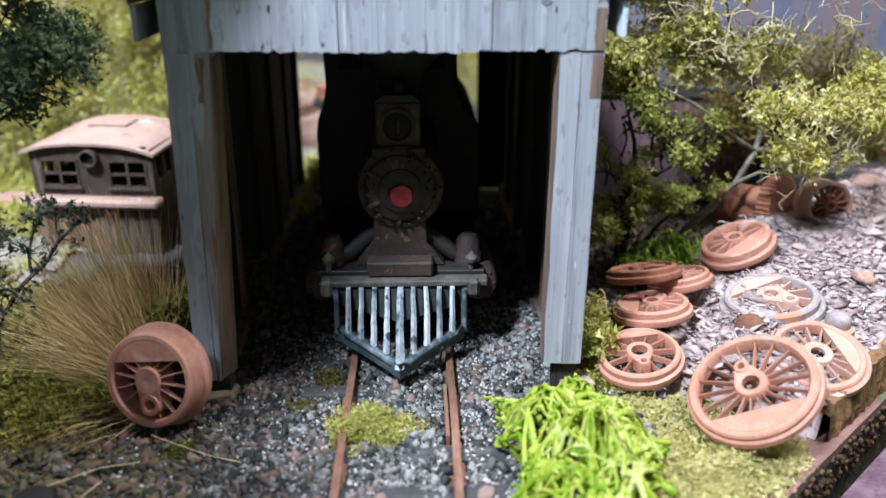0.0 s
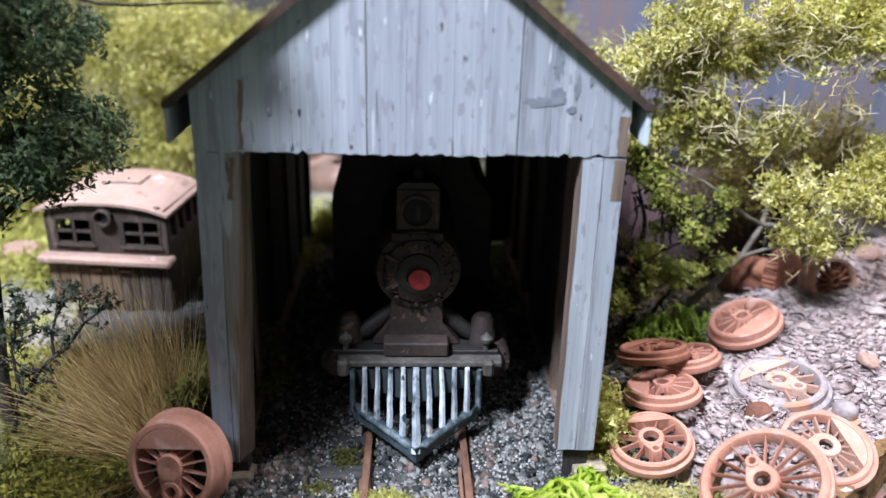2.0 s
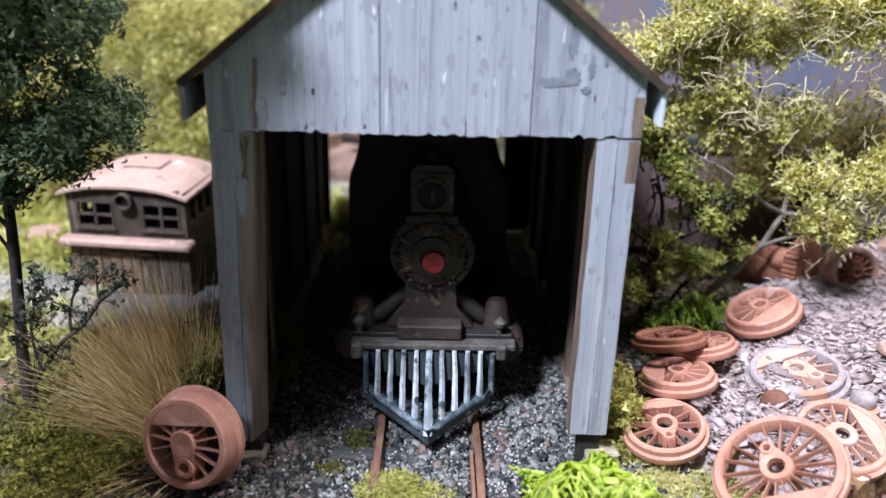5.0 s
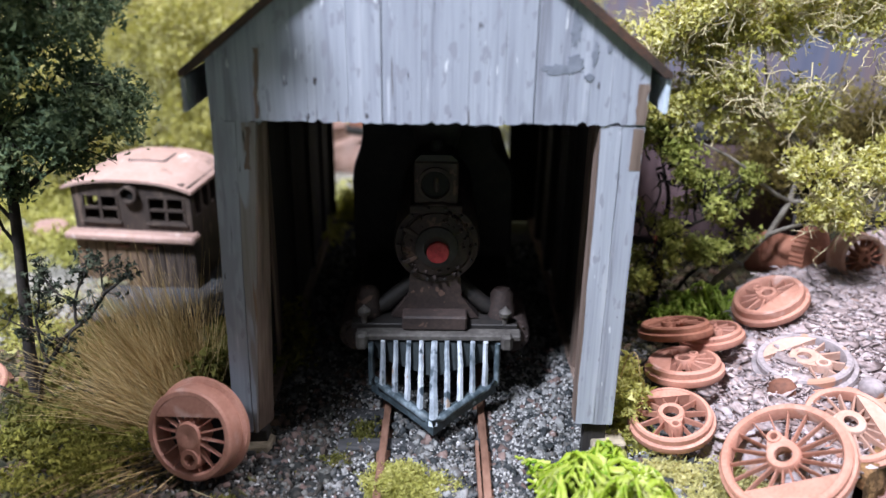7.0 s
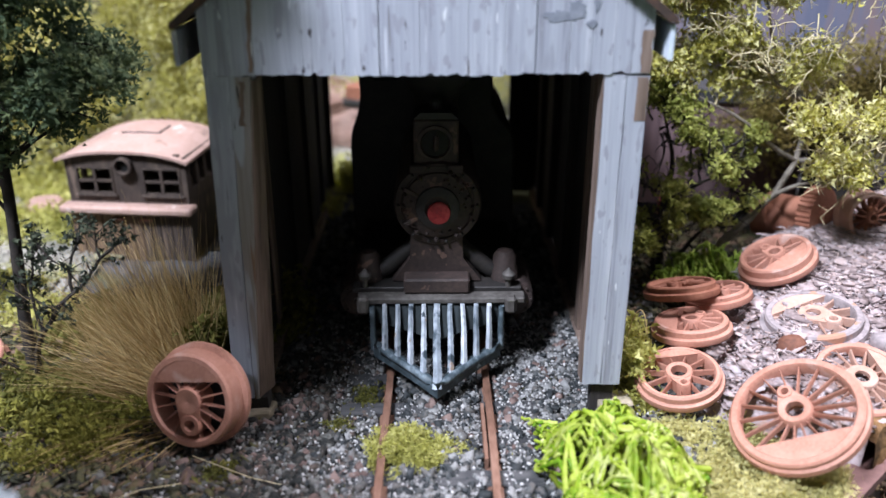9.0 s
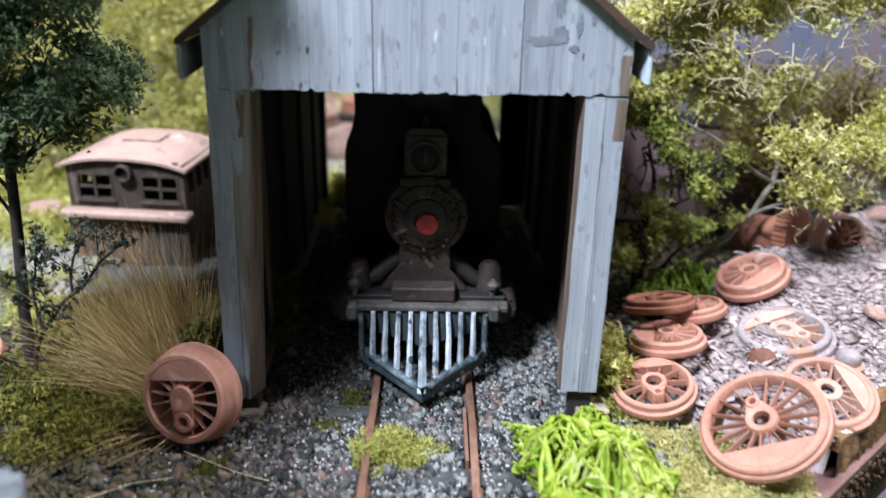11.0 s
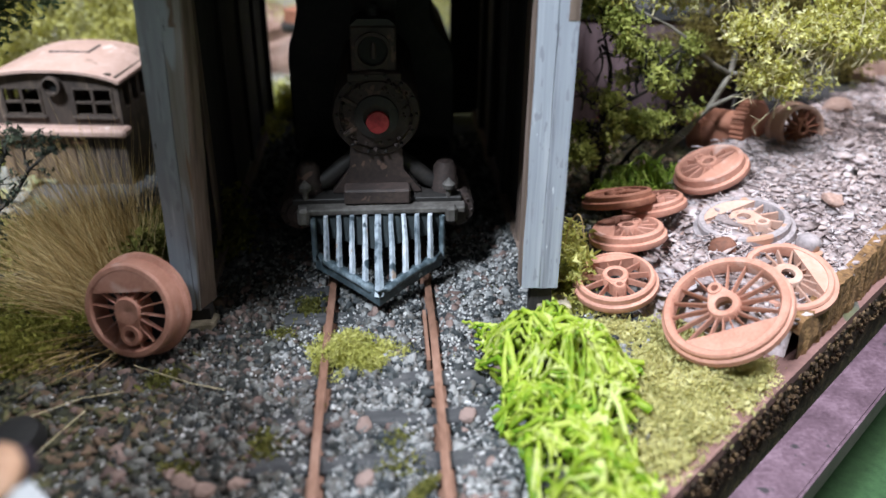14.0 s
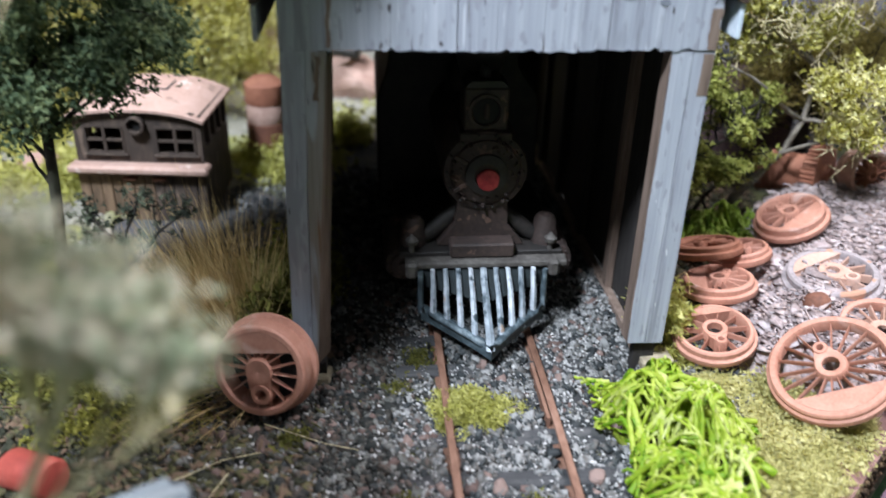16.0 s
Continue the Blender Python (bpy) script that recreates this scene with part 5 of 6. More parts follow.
    # the ledge and the planked lower body
    part("ledge", box(bmesh.new(), -W - 0.14, W + 0.14, -0.34, 0.1, 0.92, 1.1, 0.05), CAR_ROOF, car, "pinkish brown ledge")
    x = -W - 0.02
    while x < W:
        w = random.uniform(0.2, 0.3)
        part("plank", box(bmesh.new(), x, min(x + w - 0.02, W + 0.02), -0.1 + random.uniform(0, 0.02), 0.05, -0.3, 0.92, 0.012), TAN_PLANK if x < 0.1 else CAR_BODY, car)
        x += w
    part("lower_body", box(bmesh.new(), -W, W, 0.06, D, -0.3, 1.095), CAR_BODY, car)
    for bx in (-0.4, 0.25):
        part("bracket", box(bmesh.new(), bx, bx + 0.3, -0.2, -0.1, 0.74, 0.8, 0.01), RUST_DARK, car)


build_ground()
build_heap()
build_track()
build_shed()
build_locomotive()
build_wheels()
build_scrap()
build_car()


# ---- plants ----
def tufts(centres, per, spread, size, rng, flat=1.0):
    """Points of many small crumbs gathered round each centre."""
    C = np.repeat(np.asarray(centres, float), per, 0)
    C = C[rng.permutation(len(C))]
    P = C + rng.normal(size=C.shape) * np.array((spread, spread, spread * flat))
    return P, rng.uniform(0.6, 1.4, len(P)) * size


def limb(rng, start, way, length, r0, steps=7, bend=0.35, lift=0.0):
    """A bent, tapering branch."""
    p, d, out = Vector(start), Vector(way).normalized(), []
    for k in range(steps + 1):
        out.append((p.copy(), r0 * (1 - 0.75 * k / steps)))
        d = (d + Vector(rng.normal(size=3)) * bend * 0.4 + Vector((0, 0, lift))).normalized()
        p = p + d * (length / steps)
    return out


def tree(name, base, label, category, trunk, crowns, leaf, bark, seed, per=26, spread=0.16, size=0.06, branch_r=0.07, twig_mat=None, group="", twig_n=24, thorns=0, clump=0.0, nest=7):
    """A trunk, limbs that reach into the crown's lobes (centre, radii, number of clumps), and clumps of small leaves."""
    rng = np.random.default_rng(seed)
    ob = thing(name, at(*base), label, category, group)
    paths = [trunk]
    tips, twigs = [], []
    for c, rad, count in crowns:
        c, rad = np.array(c, float), np.array(rad, float)
        u = rng.normal(size=(count, 3))
        u /= np.linalg.norm(u, axis=1)[:, None]
        pts = c + u * rad * (rng.uniform(0.25, 1, size=(count, 1)) ** 0.55) * (1 + 0.25 * rng.normal(size=(count, 1)))
        tips.append(pts)
        fork = Vector(max((p for p, _ in trunk if p[2] < c[2] - 0.9), key=lambda p: p[2], default=trunk[len(trunk) // 2][0]))
        reach = Vector(c) - fork
        main = limb(rng, fork, reach, reach.length, branch_r, 7, 0.15 if not clump else 0.4)
        paths.append(main)
        ends = pts[:: max(1, count // twig_n)]
        if clump:
            nests = pts[: max(4, count // nest)]
            pts = nests[rng.integers(0, len(nests), count)] + rng.normal(size=(count, 3)) * clump * np.array((1, 1, 0.6))
            tips[-1] = pts
            ends = np.concatenate([nests, pts[:twig_n]])
        for p in ends:
            s = main[rng.integers(2, len(main))][0] if not clump else min((m[0] for m in main[3:]), key=lambda w: (w - Vector(p)).length)
            v = Vector(p) - s
            if clump and v.length > 0.6:
                s = Vector(p) - v * (0.6 / v.length) + Vector(rng.normal(size=3)) * 0.12
                v = Vector(p) - s
            t = limb(rng, s, v, v.length * 1.08, branch_r * 0.45, 6, 0.3 if not clump else 0.6)
            twigs.append(t)
            for _ in range(thorns):
                q = t[rng.integers(2, len(t))]
                d = Vector(rng.normal(size=3))
                twigs.append(limb(rng, q[0], d + (t[-1][0] - t[0][0]).normalized(), rng.uniform(0.12, 0.45), max(q[1] * 0.75, 0.012), 3, 0.5))
    V, F = tube_arrays(paths, 6)
    raw("trunk", V, F, bark, ob, True)
    V, F = tube_arrays(twigs, 4)
    tagged(raw("branching", V, F, twig_mat or bark, ob), "fine forking twigs", kind="stuff")
    P, S = tufts(np.concatenate(tips), per, spread, size, rng)
    V, F = scatter(P, S * 1.15, rng, FLAKE_V, FLAKE_F, (1, 1, 1), 0.6)
    raw("crown", V, F, leaf, ob)
    return ob


def mound(name, centre, radii, count, size, material, label, seed, category="moss", height=None):
    """A low cushion of foam crumbs or moss."""
    rng = np.random.default_rng(seed)
    count = int(count * 1.9)
    u = rng.normal(size=(count, 2))
    u /= np.linalg.norm(u, axis=1)[:, None]
    q = np.sqrt(rng.uniform(size=(count, 1))) * (1 + 0.18 * np.sin(3 * np.arctan2(u[:, 1:], u[:, :1]) + seed))
    xy = np.array(centre[:2]) + u * q * np.array(radii[:2])
    lump = np.sin(6.1 * xy[:, 0] + seed) * np.cos(5.3 * xy[:, 1] + 2 * seed) + 0.6 * np.sin(11 * xy[:, 0] - 7 * xy[:, 1] + seed) + 0.4 * np.sin(19 * xy[:, 1] + 5 * xy[:, 0])
    ok = rng.uniform(-1.6, 0.9, count) < lump + 0.5 * (1 - q[:, 0])
    xy, q, lump = xy[ok], q[ok], lump[ok]
    keep = beyond_edge(xy[:, 0], xy[:, 1]) < -0.22
    xy, q, lump = xy[keep], q[keep], lump[keep]
    count = len(xy)
    h = radii[2] * np.clip(1 - q[:, 0] ** 2.5, 0.05, 1) * (0.6 + 0.32 * lump)
    z = centre[2] + np.maximum(h, 0.03) * rng.uniform(0.2, 1.0, count)
    own = rng.integers(0, max(8, count // 80), count)
    xy = xy[own] + rng.normal(size=(count, 2)) * size * 2.5
    z = np.maximum(z[own] + rng.normal(size=count) * size * 1.5, centre[2] + 0.01)
    V, F = scatter(np.column_stack([xy, z]), rng.uniform(0.5, 1.4, count) * size * 1.1, rng, FLAKE_V, FLAKE_F, (1.2, 0.9, 1.0), 0.8)
    return stuff(raw(name, V, F, material), label, category)


def noodles(name, outline_c, radii, count, material, label, seed, r=0.035, length=0.8, z0=0.0, rise=0.35, turn=0.0):
    """A mat of branching, rubbery strands."""
    rng = np.random.default_rng(seed)
    paths = []
    ct, st = math.cos(turn), math.sin(turn)

    def settle(path, least):
        """Keeps a strand inside the mat's ragged outline and under its lumpy top."""
        out = []
        for p, rr in path:
            dx, dy = p.x - outline_c[0], p.y - outline_c[1]
            e = math.hypot((ct * dx + st * dy) / radii[0], (-st * dx + ct * dy) / radii[1])
            a = math.atan2(dy / radii[1], dx / radii[0])
            lump = 0.7 + 0.3 * math.sin(5 * dx + seed) * math.cos(4 * dy + 1)
            top = z0 + rise * lump * max(0.25, 1.2 - 0.9 * e * e) + rng.uniform(0, 0.12)
            if e > 1.0 + 0.16 * math.sin(5 * a + seed) + 0.1 * math.sin(11 * a) + rng.uniform(-0.15, 0.15):
                break
            out.append((Vector((p.x, p.y, min(max(p.z, z0), top))), max(rr, least)))
        return out

    def antler(p, d, span, rr, level):
        """A strand that forks again and again, like a stag's horn."""
        main = limb(rng, p, d, span, rr, 7, 0.21, 0.0)
        main = [(q, rr * (1 - 0.45 * i / 7)) for i, (q, _) in enumerate(main)]
        paths.append(settle(main, r * 0.45))
        if level:
            for i in (rng.integers(2, 4), rng.integers(4, 6), 6)[: 2 + (level > 1)]:
                q, rq = main[i]
                way = (main[min(7, i + 1)][0] - main[i - 1][0]).normalized() + Vector(rng.normal(size=3)) * 0.55
                antler(q, way, span * rng.uniform(0.4, 0.65), rq * 0.82, level - 1)

    for k in range(count):
        a, q = rng.uniform(0, 2 * math.pi), math.sqrt(rng.uniform())
        lx, ly = radii[0] * q * math.cos(a), radii[1] * q * math.sin(a)
        x, y = outline_c[0] + ct * lx - st * ly, outline_c[1] + st * lx + ct * ly
        z = z0 + rise * (1.1 - 0.8 * q * q) * rng.uniform(0.0, 0.6)
        d = Vector((rng.normal() * 0.6 + 0.5 * math.cos(a), rng.normal() * 0.8, rng.uniform(0.2, 1.1)))
        antler((x, y, z), d, length * rng.uniform(0.5, 1.0), r * rng.uniform(0.8, 1.5), 2)
    V, F = tube_arrays([p for p in paths if len(p) > 2], 5)
    return stuff(raw(name, V, F, material, None, True), label, "lichen" if "lichen" in label else "grass")


def blades(name, base, count, length, spread, lean, material, label, seed, width=0.010, foot=0.5, category="grass"):
    """A fan of thin dry stalks."""
    rng = np.random.default_rng(seed)
    V, F = [], []
    for k in range(count):
        a = rng.uniform(0, 2 * math.pi)
        q = foot * math.sqrt(rng.uniform())
        p = Vector((base[0] + q * math.cos(a), base[1] + 0.6 * q * math.sin(a), base[2]))
        d = Vector((rng.normal() * spread + lean[0], rng.normal() * spread * 0.7 + lean[1], 1)).normalized()
        L = length * rng.uniform(0.45, 1.1)
        side = d.cross(Vector((rng.normal(), rng.normal(), 0.1))).normalized()
        f = len(V)
        droop = abs(rng.normal(0.0, 0.17))
        for j in range(5):
            u = j / 4
            c = p + d * (L * u) + Vector((d.x, d.y, -0.7)) * (droop * L * u * u)
            w = width * (1 - 0.8 * u)
            V += [tuple(c - side * w), tuple(c + side * w)]
        F += [(f + 2 * j, f + 2 * j + 1, f + 2 * j + 3, f + 2 * j + 2) for j in range(4)]
    return stuff(raw(name, V, F, material), label, category)


def build_sapling():
    """A thorny dark shoot from the foot of the tree, with little tufts of leaves at its spurs."""
    rng = np.random.default_rng(22)
    ob = thing("twiggy_sapling", at(-6.85, 1.25, -0.25), "thin black sapling with sparse small dark leaves", "sapling")
    o = Vector((-6.85, 1.25, -0.25))
    stems = (
        (0.05, (-6.85, 1.25, -0.25), (-6.55, 0.95, 0.5), (-6.13, 0.5, 1.1), (-5.8, 0.5, 1.56), (-5.39, 0.45, 1.91), (-5.0, 0.4, 2.4), (-4.59, 0.35, 2.74)),
        (0.028, (-5.57, 0.5, 1.78), (-5.58, 0.55, 2.11), (-5.37, 0.6, 2.59), (-5.28, 0.6, 2.82)),
        (0.022, (-5.58, 0.55, 2.11), (-5.75, 0.5, 2.3), (-5.9, 0.5, 2.5), (-6.0, 0.5, 2.75)),
        (0.03, (-6.13, 0.5, 1.1), (-6.2, 0.5, 1.6), (-6.2, 0.5, 1.85), (-6.1, 0.5, 2.15), (-6.0, 0.5, 2.6)),
        (0.018, (-5.9, 0.5, 1.48), (-6.2, 0.5, 1.68), (-6.6, 0.5, 1.85), (-7.1, 0.4, 2.1)),
        (0.02, (-5.0, 0.4, 2.4), (-5.07, 0.5, 2.6), (-5.05, 0.5, 2.85)),
        (0.03, (-6.9, 1.0, 0.1), (-7.3, 0.6, 0.7), (-7.7, 0.4, 1.2), (-8.2, 0.2, 1.5)),
    )
    paths, tips = [], []
    for r0, *pts in stems:
        n = len(pts)
        path = []
        for i in range(n - 1):
            for u in (0, 0.5):
                p = Vector(pts[i]).lerp(Vector(pts[i + 1]), u) - o
                path.append((p + Vector(rng.normal(size=3)) * 0.02 * (u > 0), r0 * (1 - 0.7 * (i + u) / n)))
        path.append((Vector(pts[-1]) - o, r0 * 0.3))
        paths.append(path)
        tips.append(path[-1][0])
        for p, r in path[2:]:
            for _ in range(3):
                way = Vector((rng.normal(), rng.normal() * 0.5, rng.normal() * 0.8 + 0.4))
                spur = limb(rng, p, way, rng.uniform(0.1, 0.38), max(r * 0.5, 0.011), 3, 0.5)
                paths.append(spur)
                if p.z > 1.2 and rng.uniform() < 0.85:
                    tips.append(spur[-1][0])
    V, F = tube_arrays(paths, 5)
    raw("stem", V, F, BARK, ob, True)
    P, S = tufts([tuple(t) for t in tips], 9, 0.04, 0.05, rng)
    V, F = scatter(P, S, rng, FLAKE_V, FLAKE_F, (1, 1, 1), 0.5)
    raw("leaves", V, F, LEAF_BLACK, ob)


def build_plants():
    # dry straw beside the shed, with loose stalks on the ground
    blades("straw_tuft", (-4.1, 1.1, -0.25), 720, 3.05, 0.19, (-0.12, -0.05), STRAW, "tall tuft of tan dry straw beside the shed", 1, width=0.007, foot=0.5)
    blades("straw_tuft", (-4.4, 0.9, -0.25), 620, 2.6, 0.27, (-0.45, -0.1), STRAW, "leaning tuft of tan dry straw", 2, width=0.007, foot=0.6)
    blades("straw_tuft", (-5.5, 2.2, -0.25), 340, 2.0, 0.3, (-0.15, -0.05), STRAW, "tuft of tan dry straw before the rail car", 6, width=0.007, foot=0.8)
    blades("straw_tuft", (-4.5, 0.6, -0.2), 220, 2.1, 0.35, (-1.2, -0.3), STRAW, "flattened fan of tan dry straw", 4, width=0.006, foot=0.7)
    blades("straw_tuft", (-3.9, 1.5, -0.25), 34, 3.5, 0.14, (0.02, 0.0), STRAW, "few long straw stalks against the rail car", 5, width=0.006, foot=0.5)
    blades("loose_straw", (-4.4, -0.5, -0.12), 60, 1.3, 0.6, (-1.2, -2.2), STRAW, "loose straw stalks lying on the soil", 3, width=0.008, foot=0.9)
    # moss and foam
    mound("track_moss", (-0.38, -0.95, -0.14), (0.68, 0.46, 0.34), 9000, 0.027, MOSS, "yellow-green foam moss lying across a rail", 1)
    mound("moss_patch", (-5.7, -0.1, -0.3), (1.6, 1.3, 0.55), 9000, 0.046, MOSS_MID, "olive green moss at the foot of the straw", 2)
    mound("moss_patch", (-6.9, 0.6, -0.3), (1.4, 1.2, 0.45), 4000, 0.06, MOSS_DARK, "olive green moss under the tree", 3)
    mound("moss_patch", (-3.4, 3.0, -0.3), (1.0, 1.2, 1.3), 4500, 0.07, MOSS_DARK, "olive green moss against the shed wall", 7)
    mound("moss_patch", (-4.0, 9.5, -0.3), (1.2, 1.6, 0.9), 3500, 0.09, MOSS, "yellow-green moss behind the shed", 8)
    mound("moss_patch", (4.0, -0.75, -0.22), (1.15, 0.8, 0.26), 6500, 0.04, MOSS_PALE, "yellow-green foam moss under the scrap wheels", 4)
    mound("moss_patch", (4.5, -2.0, -0.2), (1.3, 1.1, 0.24), 12500, 0.042, MOSS_PALE, "yellow-green foam moss by the board edge", 5)
    mound("moss_patch", (3.75, -3.0, -0.2), (0.8, 1.0, 0.2), 7500, 0.04, MOSS_PALE, "thin yellow-green foam on the soil", 6)
    mound("moss_patch", (3.2, 0.9, -0.25), (0.3, 0.9, 1.5), 2600, 0.06, MOSS, "olive moss climbing the shed corner", 9)
    mound("moss_patch", (-3.6, 1.1, -0.25), (0.5, 0.5, 2.3), 3600, 0.06, MOSS_DARK, "yellow-green moss between the straw and the post", 11)
    mound("moss_patch", (-1.5, -0.1, -0.2), (0.25, 0.3, 0.06), 300, 0.02, MOSS_DARK, "small crumbs of yellow moss on the ballast", 10)
    # bright lichen in front, greener below the bush
    noodles("lime_lichen", (2.45, -1.95), (1.05, 1.85), 125, LIME, "bright lime-green lichen mat on the ground", 1, 0.056, 2.3, -0.17, 0.95, 0.1)
    noodles("lime_lichen", (2.35, -4.1), (0.78, 1.4), 70, LIME, "bright lime-green lichen strands at the board edge", 2, 0.06, 2.3, -0.17, 0.76, 0.1)
    noodles("green_lichen", (5.45, 3.75), (1.25, 0.75), 150, GRASS, "bright green lichen under the bush", 3, 0.034, 0.8, 0.15, 0.95)
    # dark tree on the far side of the straw
    tree("dark_tree", (-6.98, 1.5, -0.25), "dark green model tree with a thin black trunk and added unseen shade lobes", "tree",
         [((0, 0, 0), 0.13), ((0.02, 0, 1.03), 0.105), ((0.1, 0, 1.89), 0.1), ((0.18, 0, 2.72), 0.095), ((0.22, 0, 3.31), 0.09), ((0.25, 0, 3.8), 0.085), ((0.26, 0, 4.25), 0.08), ((0.27, 0.05, 5.3), 0.07), ((0.3, 0.1, 6.3), 0.06), ((0.32, 0.1, 7.3), 0.04)],
         [((-0.1, 0, 6.3), (1.2, 0.8, 1.1), 70), ((1.2, 0.1, 6.6), (1.0, 0.7, 0.9), 70), ((1.45, 0.1, 5.5), (0.75, 0.6, 0.65), 44), ((0.5, 0, 4.9), (0.8, 0.5, 0.5), 34), ((-0.8, 0, 5.2), (0.9, 0.7, 1.0), 44), ((0.0, 0, 4.0), (0.5, 0.4, 0.5), 14), ((1.3, 0, 4.75), (0.8, 0.5, 0.4), 30), ((-0.3, -0.2, 4.5), (0.9, 0.5, 0.5), 26),
          # Forward lobes from z 8.0 up are unseen, added to shade the shed front.
          ((0.6, 0, 7.8), (1.6, 1.0, 1.0), 80), ((1.8, 0.1, 5.0), (0.5, 0.4, 0.55), 22), ((1.3, -1.8, 8.0), (0.9, 0.9, 0.6), 100), ((1.9, -3.0, 8.4), (0.7, 0.8, 0.5), 120), ((2.7, -2.9, 8.8), (0.65, 0.6, 0.45), 120), ((3.4, -2.7, 9.1), (0.5, 0.5, 0.4), 36), ((2.2, -3.8, 8.9), (0.65, 0.65, 0.5), 105), ((1.7, -4.3, 8.1), (0.8, 0.8, 0.6), 125)],
         LEAF_DARK, BARK, 21, per=54, spread=0.13, size=0.05, clump=0.2, nest=4, branch_r=0.04, twig_n=8)
    build_sapling()
    # light bushes behind the rail car
    for k, (x, y, s, n) in enumerate(((3.4, 18.0, 1.3, 150), (-10.5, 12, 1.0, 170), (-6.5, 13, 1.1, 190), (-6.2, 17.0, 1.1, 120), (-14, 14, 1.3, 170), (-9, 17, 1.5, 190))):
        tree("yellow_green_bush", (x, y, -0.25), "dense yellow-green foliage bush behind the rail car", "bush", [((0, 0, 0), 0.2), ((0, 0, 1.2), 0.15), ((0.1, 0, 2.4), 0.1)],
             [((0, 0, 2.4 * s), (2.2 * s, 1.5 * s, 2.0 * s), n), ((-0.6, -0.4, 4.4 * s), (1.6 * s, 1.2 * s, 1.2 * s), n // 2)], LEAF_YELLOW, BARK, 30 + k, per=90, spread=0.22, size=0.05, twig_mat=TWIG, thorns=2, group="bushes behind the rail car")
    # the tall bush to the side of the shed
    tree("yellow_green_bush", (6.3, 5.9, 0.2), "open yellow-green bush with pale thorny branches beside the shed", "bush",
         [((-0.6, -1.2, 0.1), 0.1), ((-0.4, -1.2, 0.6), 0.095), ((0.1, -1.15, 1.1), 0.085), ((0.6, -1.0, 1.55), 0.07), ((1.0, -0.8, 2.2), 0.06), ((1.2, -0.6, 3.2), 0.05)],
         [((0.0, -1.2, 6.2), (2.0, 0.9, 0.9), 170), ((2.6, -1.4, 6.3), (1.3, 0.7, 0.6), 100), ((-0.3, -1.0, 4.7), (1.35, 0.8, 0.9), 130), ((2.0, -2.0, 3.6), (1.3, 0.7, 0.42), 80), ((1.2, -2.4, 2.5), (0.55, 0.4, 0.33), 28), ((-1.6, -1.3, 5.7), (0.9, 0.7, 0.9), 80), ((-2.1, -1.1, 4.1), (0.6, 0.5, 0.7), 44)],
         LEAF_YELLOW, PALE_BARK, 41, per=50, spread=0.11, size=0.05, branch_r=0.05, twig_mat=TWIG, twig_n=48, thorns=8, clump=0.26, nest=9)
    long_twigs = thing("long_twig", at(6.3, 5.9, 0.2), "pale thorny forked twigs reaching out of the bush", "twig")
    rngt = np.random.default_rng(77)
    def zigzag(start, way, length, r0, steps, out):
        """A thorny twig of short straight pieces, with side spurs."""
        p, d, pts = Vector(start), Vector(way).normalized(), []
        for k in range(steps + 1):
            pts.append((p.copy(), r0 * (1 - 0.65 * k / steps)))
            q = (d + Vector(rngt.normal(size=3)) * 0.3).normalized()
            p = p + q * (length / steps)
            if k and rngt.uniform() < 0.8:
                out.append([(pts[-1][0], pts[-1][1] * 0.8), (pts[-1][0] + (q + Vector(rngt.normal(size=3)) * 0.9).normalized() * rngt.uniform(0.1, 0.32), 0.006)])
        out.append(pts)
        return pts

    spurs = []
    # two long reaching twigs, then many short ones at the crown's face
    main = zigzag((0.0, -2.3, 3.25), (1.0, -0.05, 0.0), 1.5, 0.026, 7, spurs)
    zigzag(main[-1][0], (0.8, 0.1, -0.45), 1.0, 0.022, 6, spurs)
    zigzag(main[-1][0], (0.6, -0.2, 0.55), 0.6, 0.016, 4, spurs)
    zigzag((1.6, -2.4, 2.6), (-0.75, -0.2, -0.6), 1.3, 0.018, 7, spurs)
    for k in range(70):
        a, q = rngt.uniform(0, 2 * math.pi), math.sqrt(rngt.uniform())
        c = (0.2 + 2.1 * q * math.cos(a), -2.0 + rngt.normal() * 0.25, 5.4 + 1.3 * q * math.sin(a))
        zigzag(c, (rngt.normal(), rngt.normal() * 0.4 - 0.2, rngt.normal() * 0.6), rngt.uniform(0.3, 0.75), rngt.uniform(0.009, 0.017), 5, spurs)
    Vt, Ft = tube_arrays(spurs, 4)
    raw("stem", Vt, Ft, TWIG, long_twigs)
    tree("low_bush", (4.6, 4.8, -0.1), "dark yellow-green shrub close to the shed wall", "bush", [((0, 0, 0), 0.08), ((0.1, 0, 0.8), 0.06), ((0, 0, 1.6), 0.04)],
         [((-0.2, -0.6, 2.0), (0.8, 0.6, 0.9), 30), ((0.6, -0.5, 2.8), (1.1, 0.6, 0.8), 40), ((-0.2, -0.4, 3.7), (0.7, 0.5, 0.7), 30), ((0.9, -0.6, 1.6), (0.9, 0.5, 0.6), 20), ((-0.4, -0.9, 1.2), (0.5, 0.4, 0.4), 14)], LEAF_GREEN, BARK, 42, per=46, spread=0.10, size=0.055, twig_mat=BARK, thorns=3, clump=0.10, nest=4)
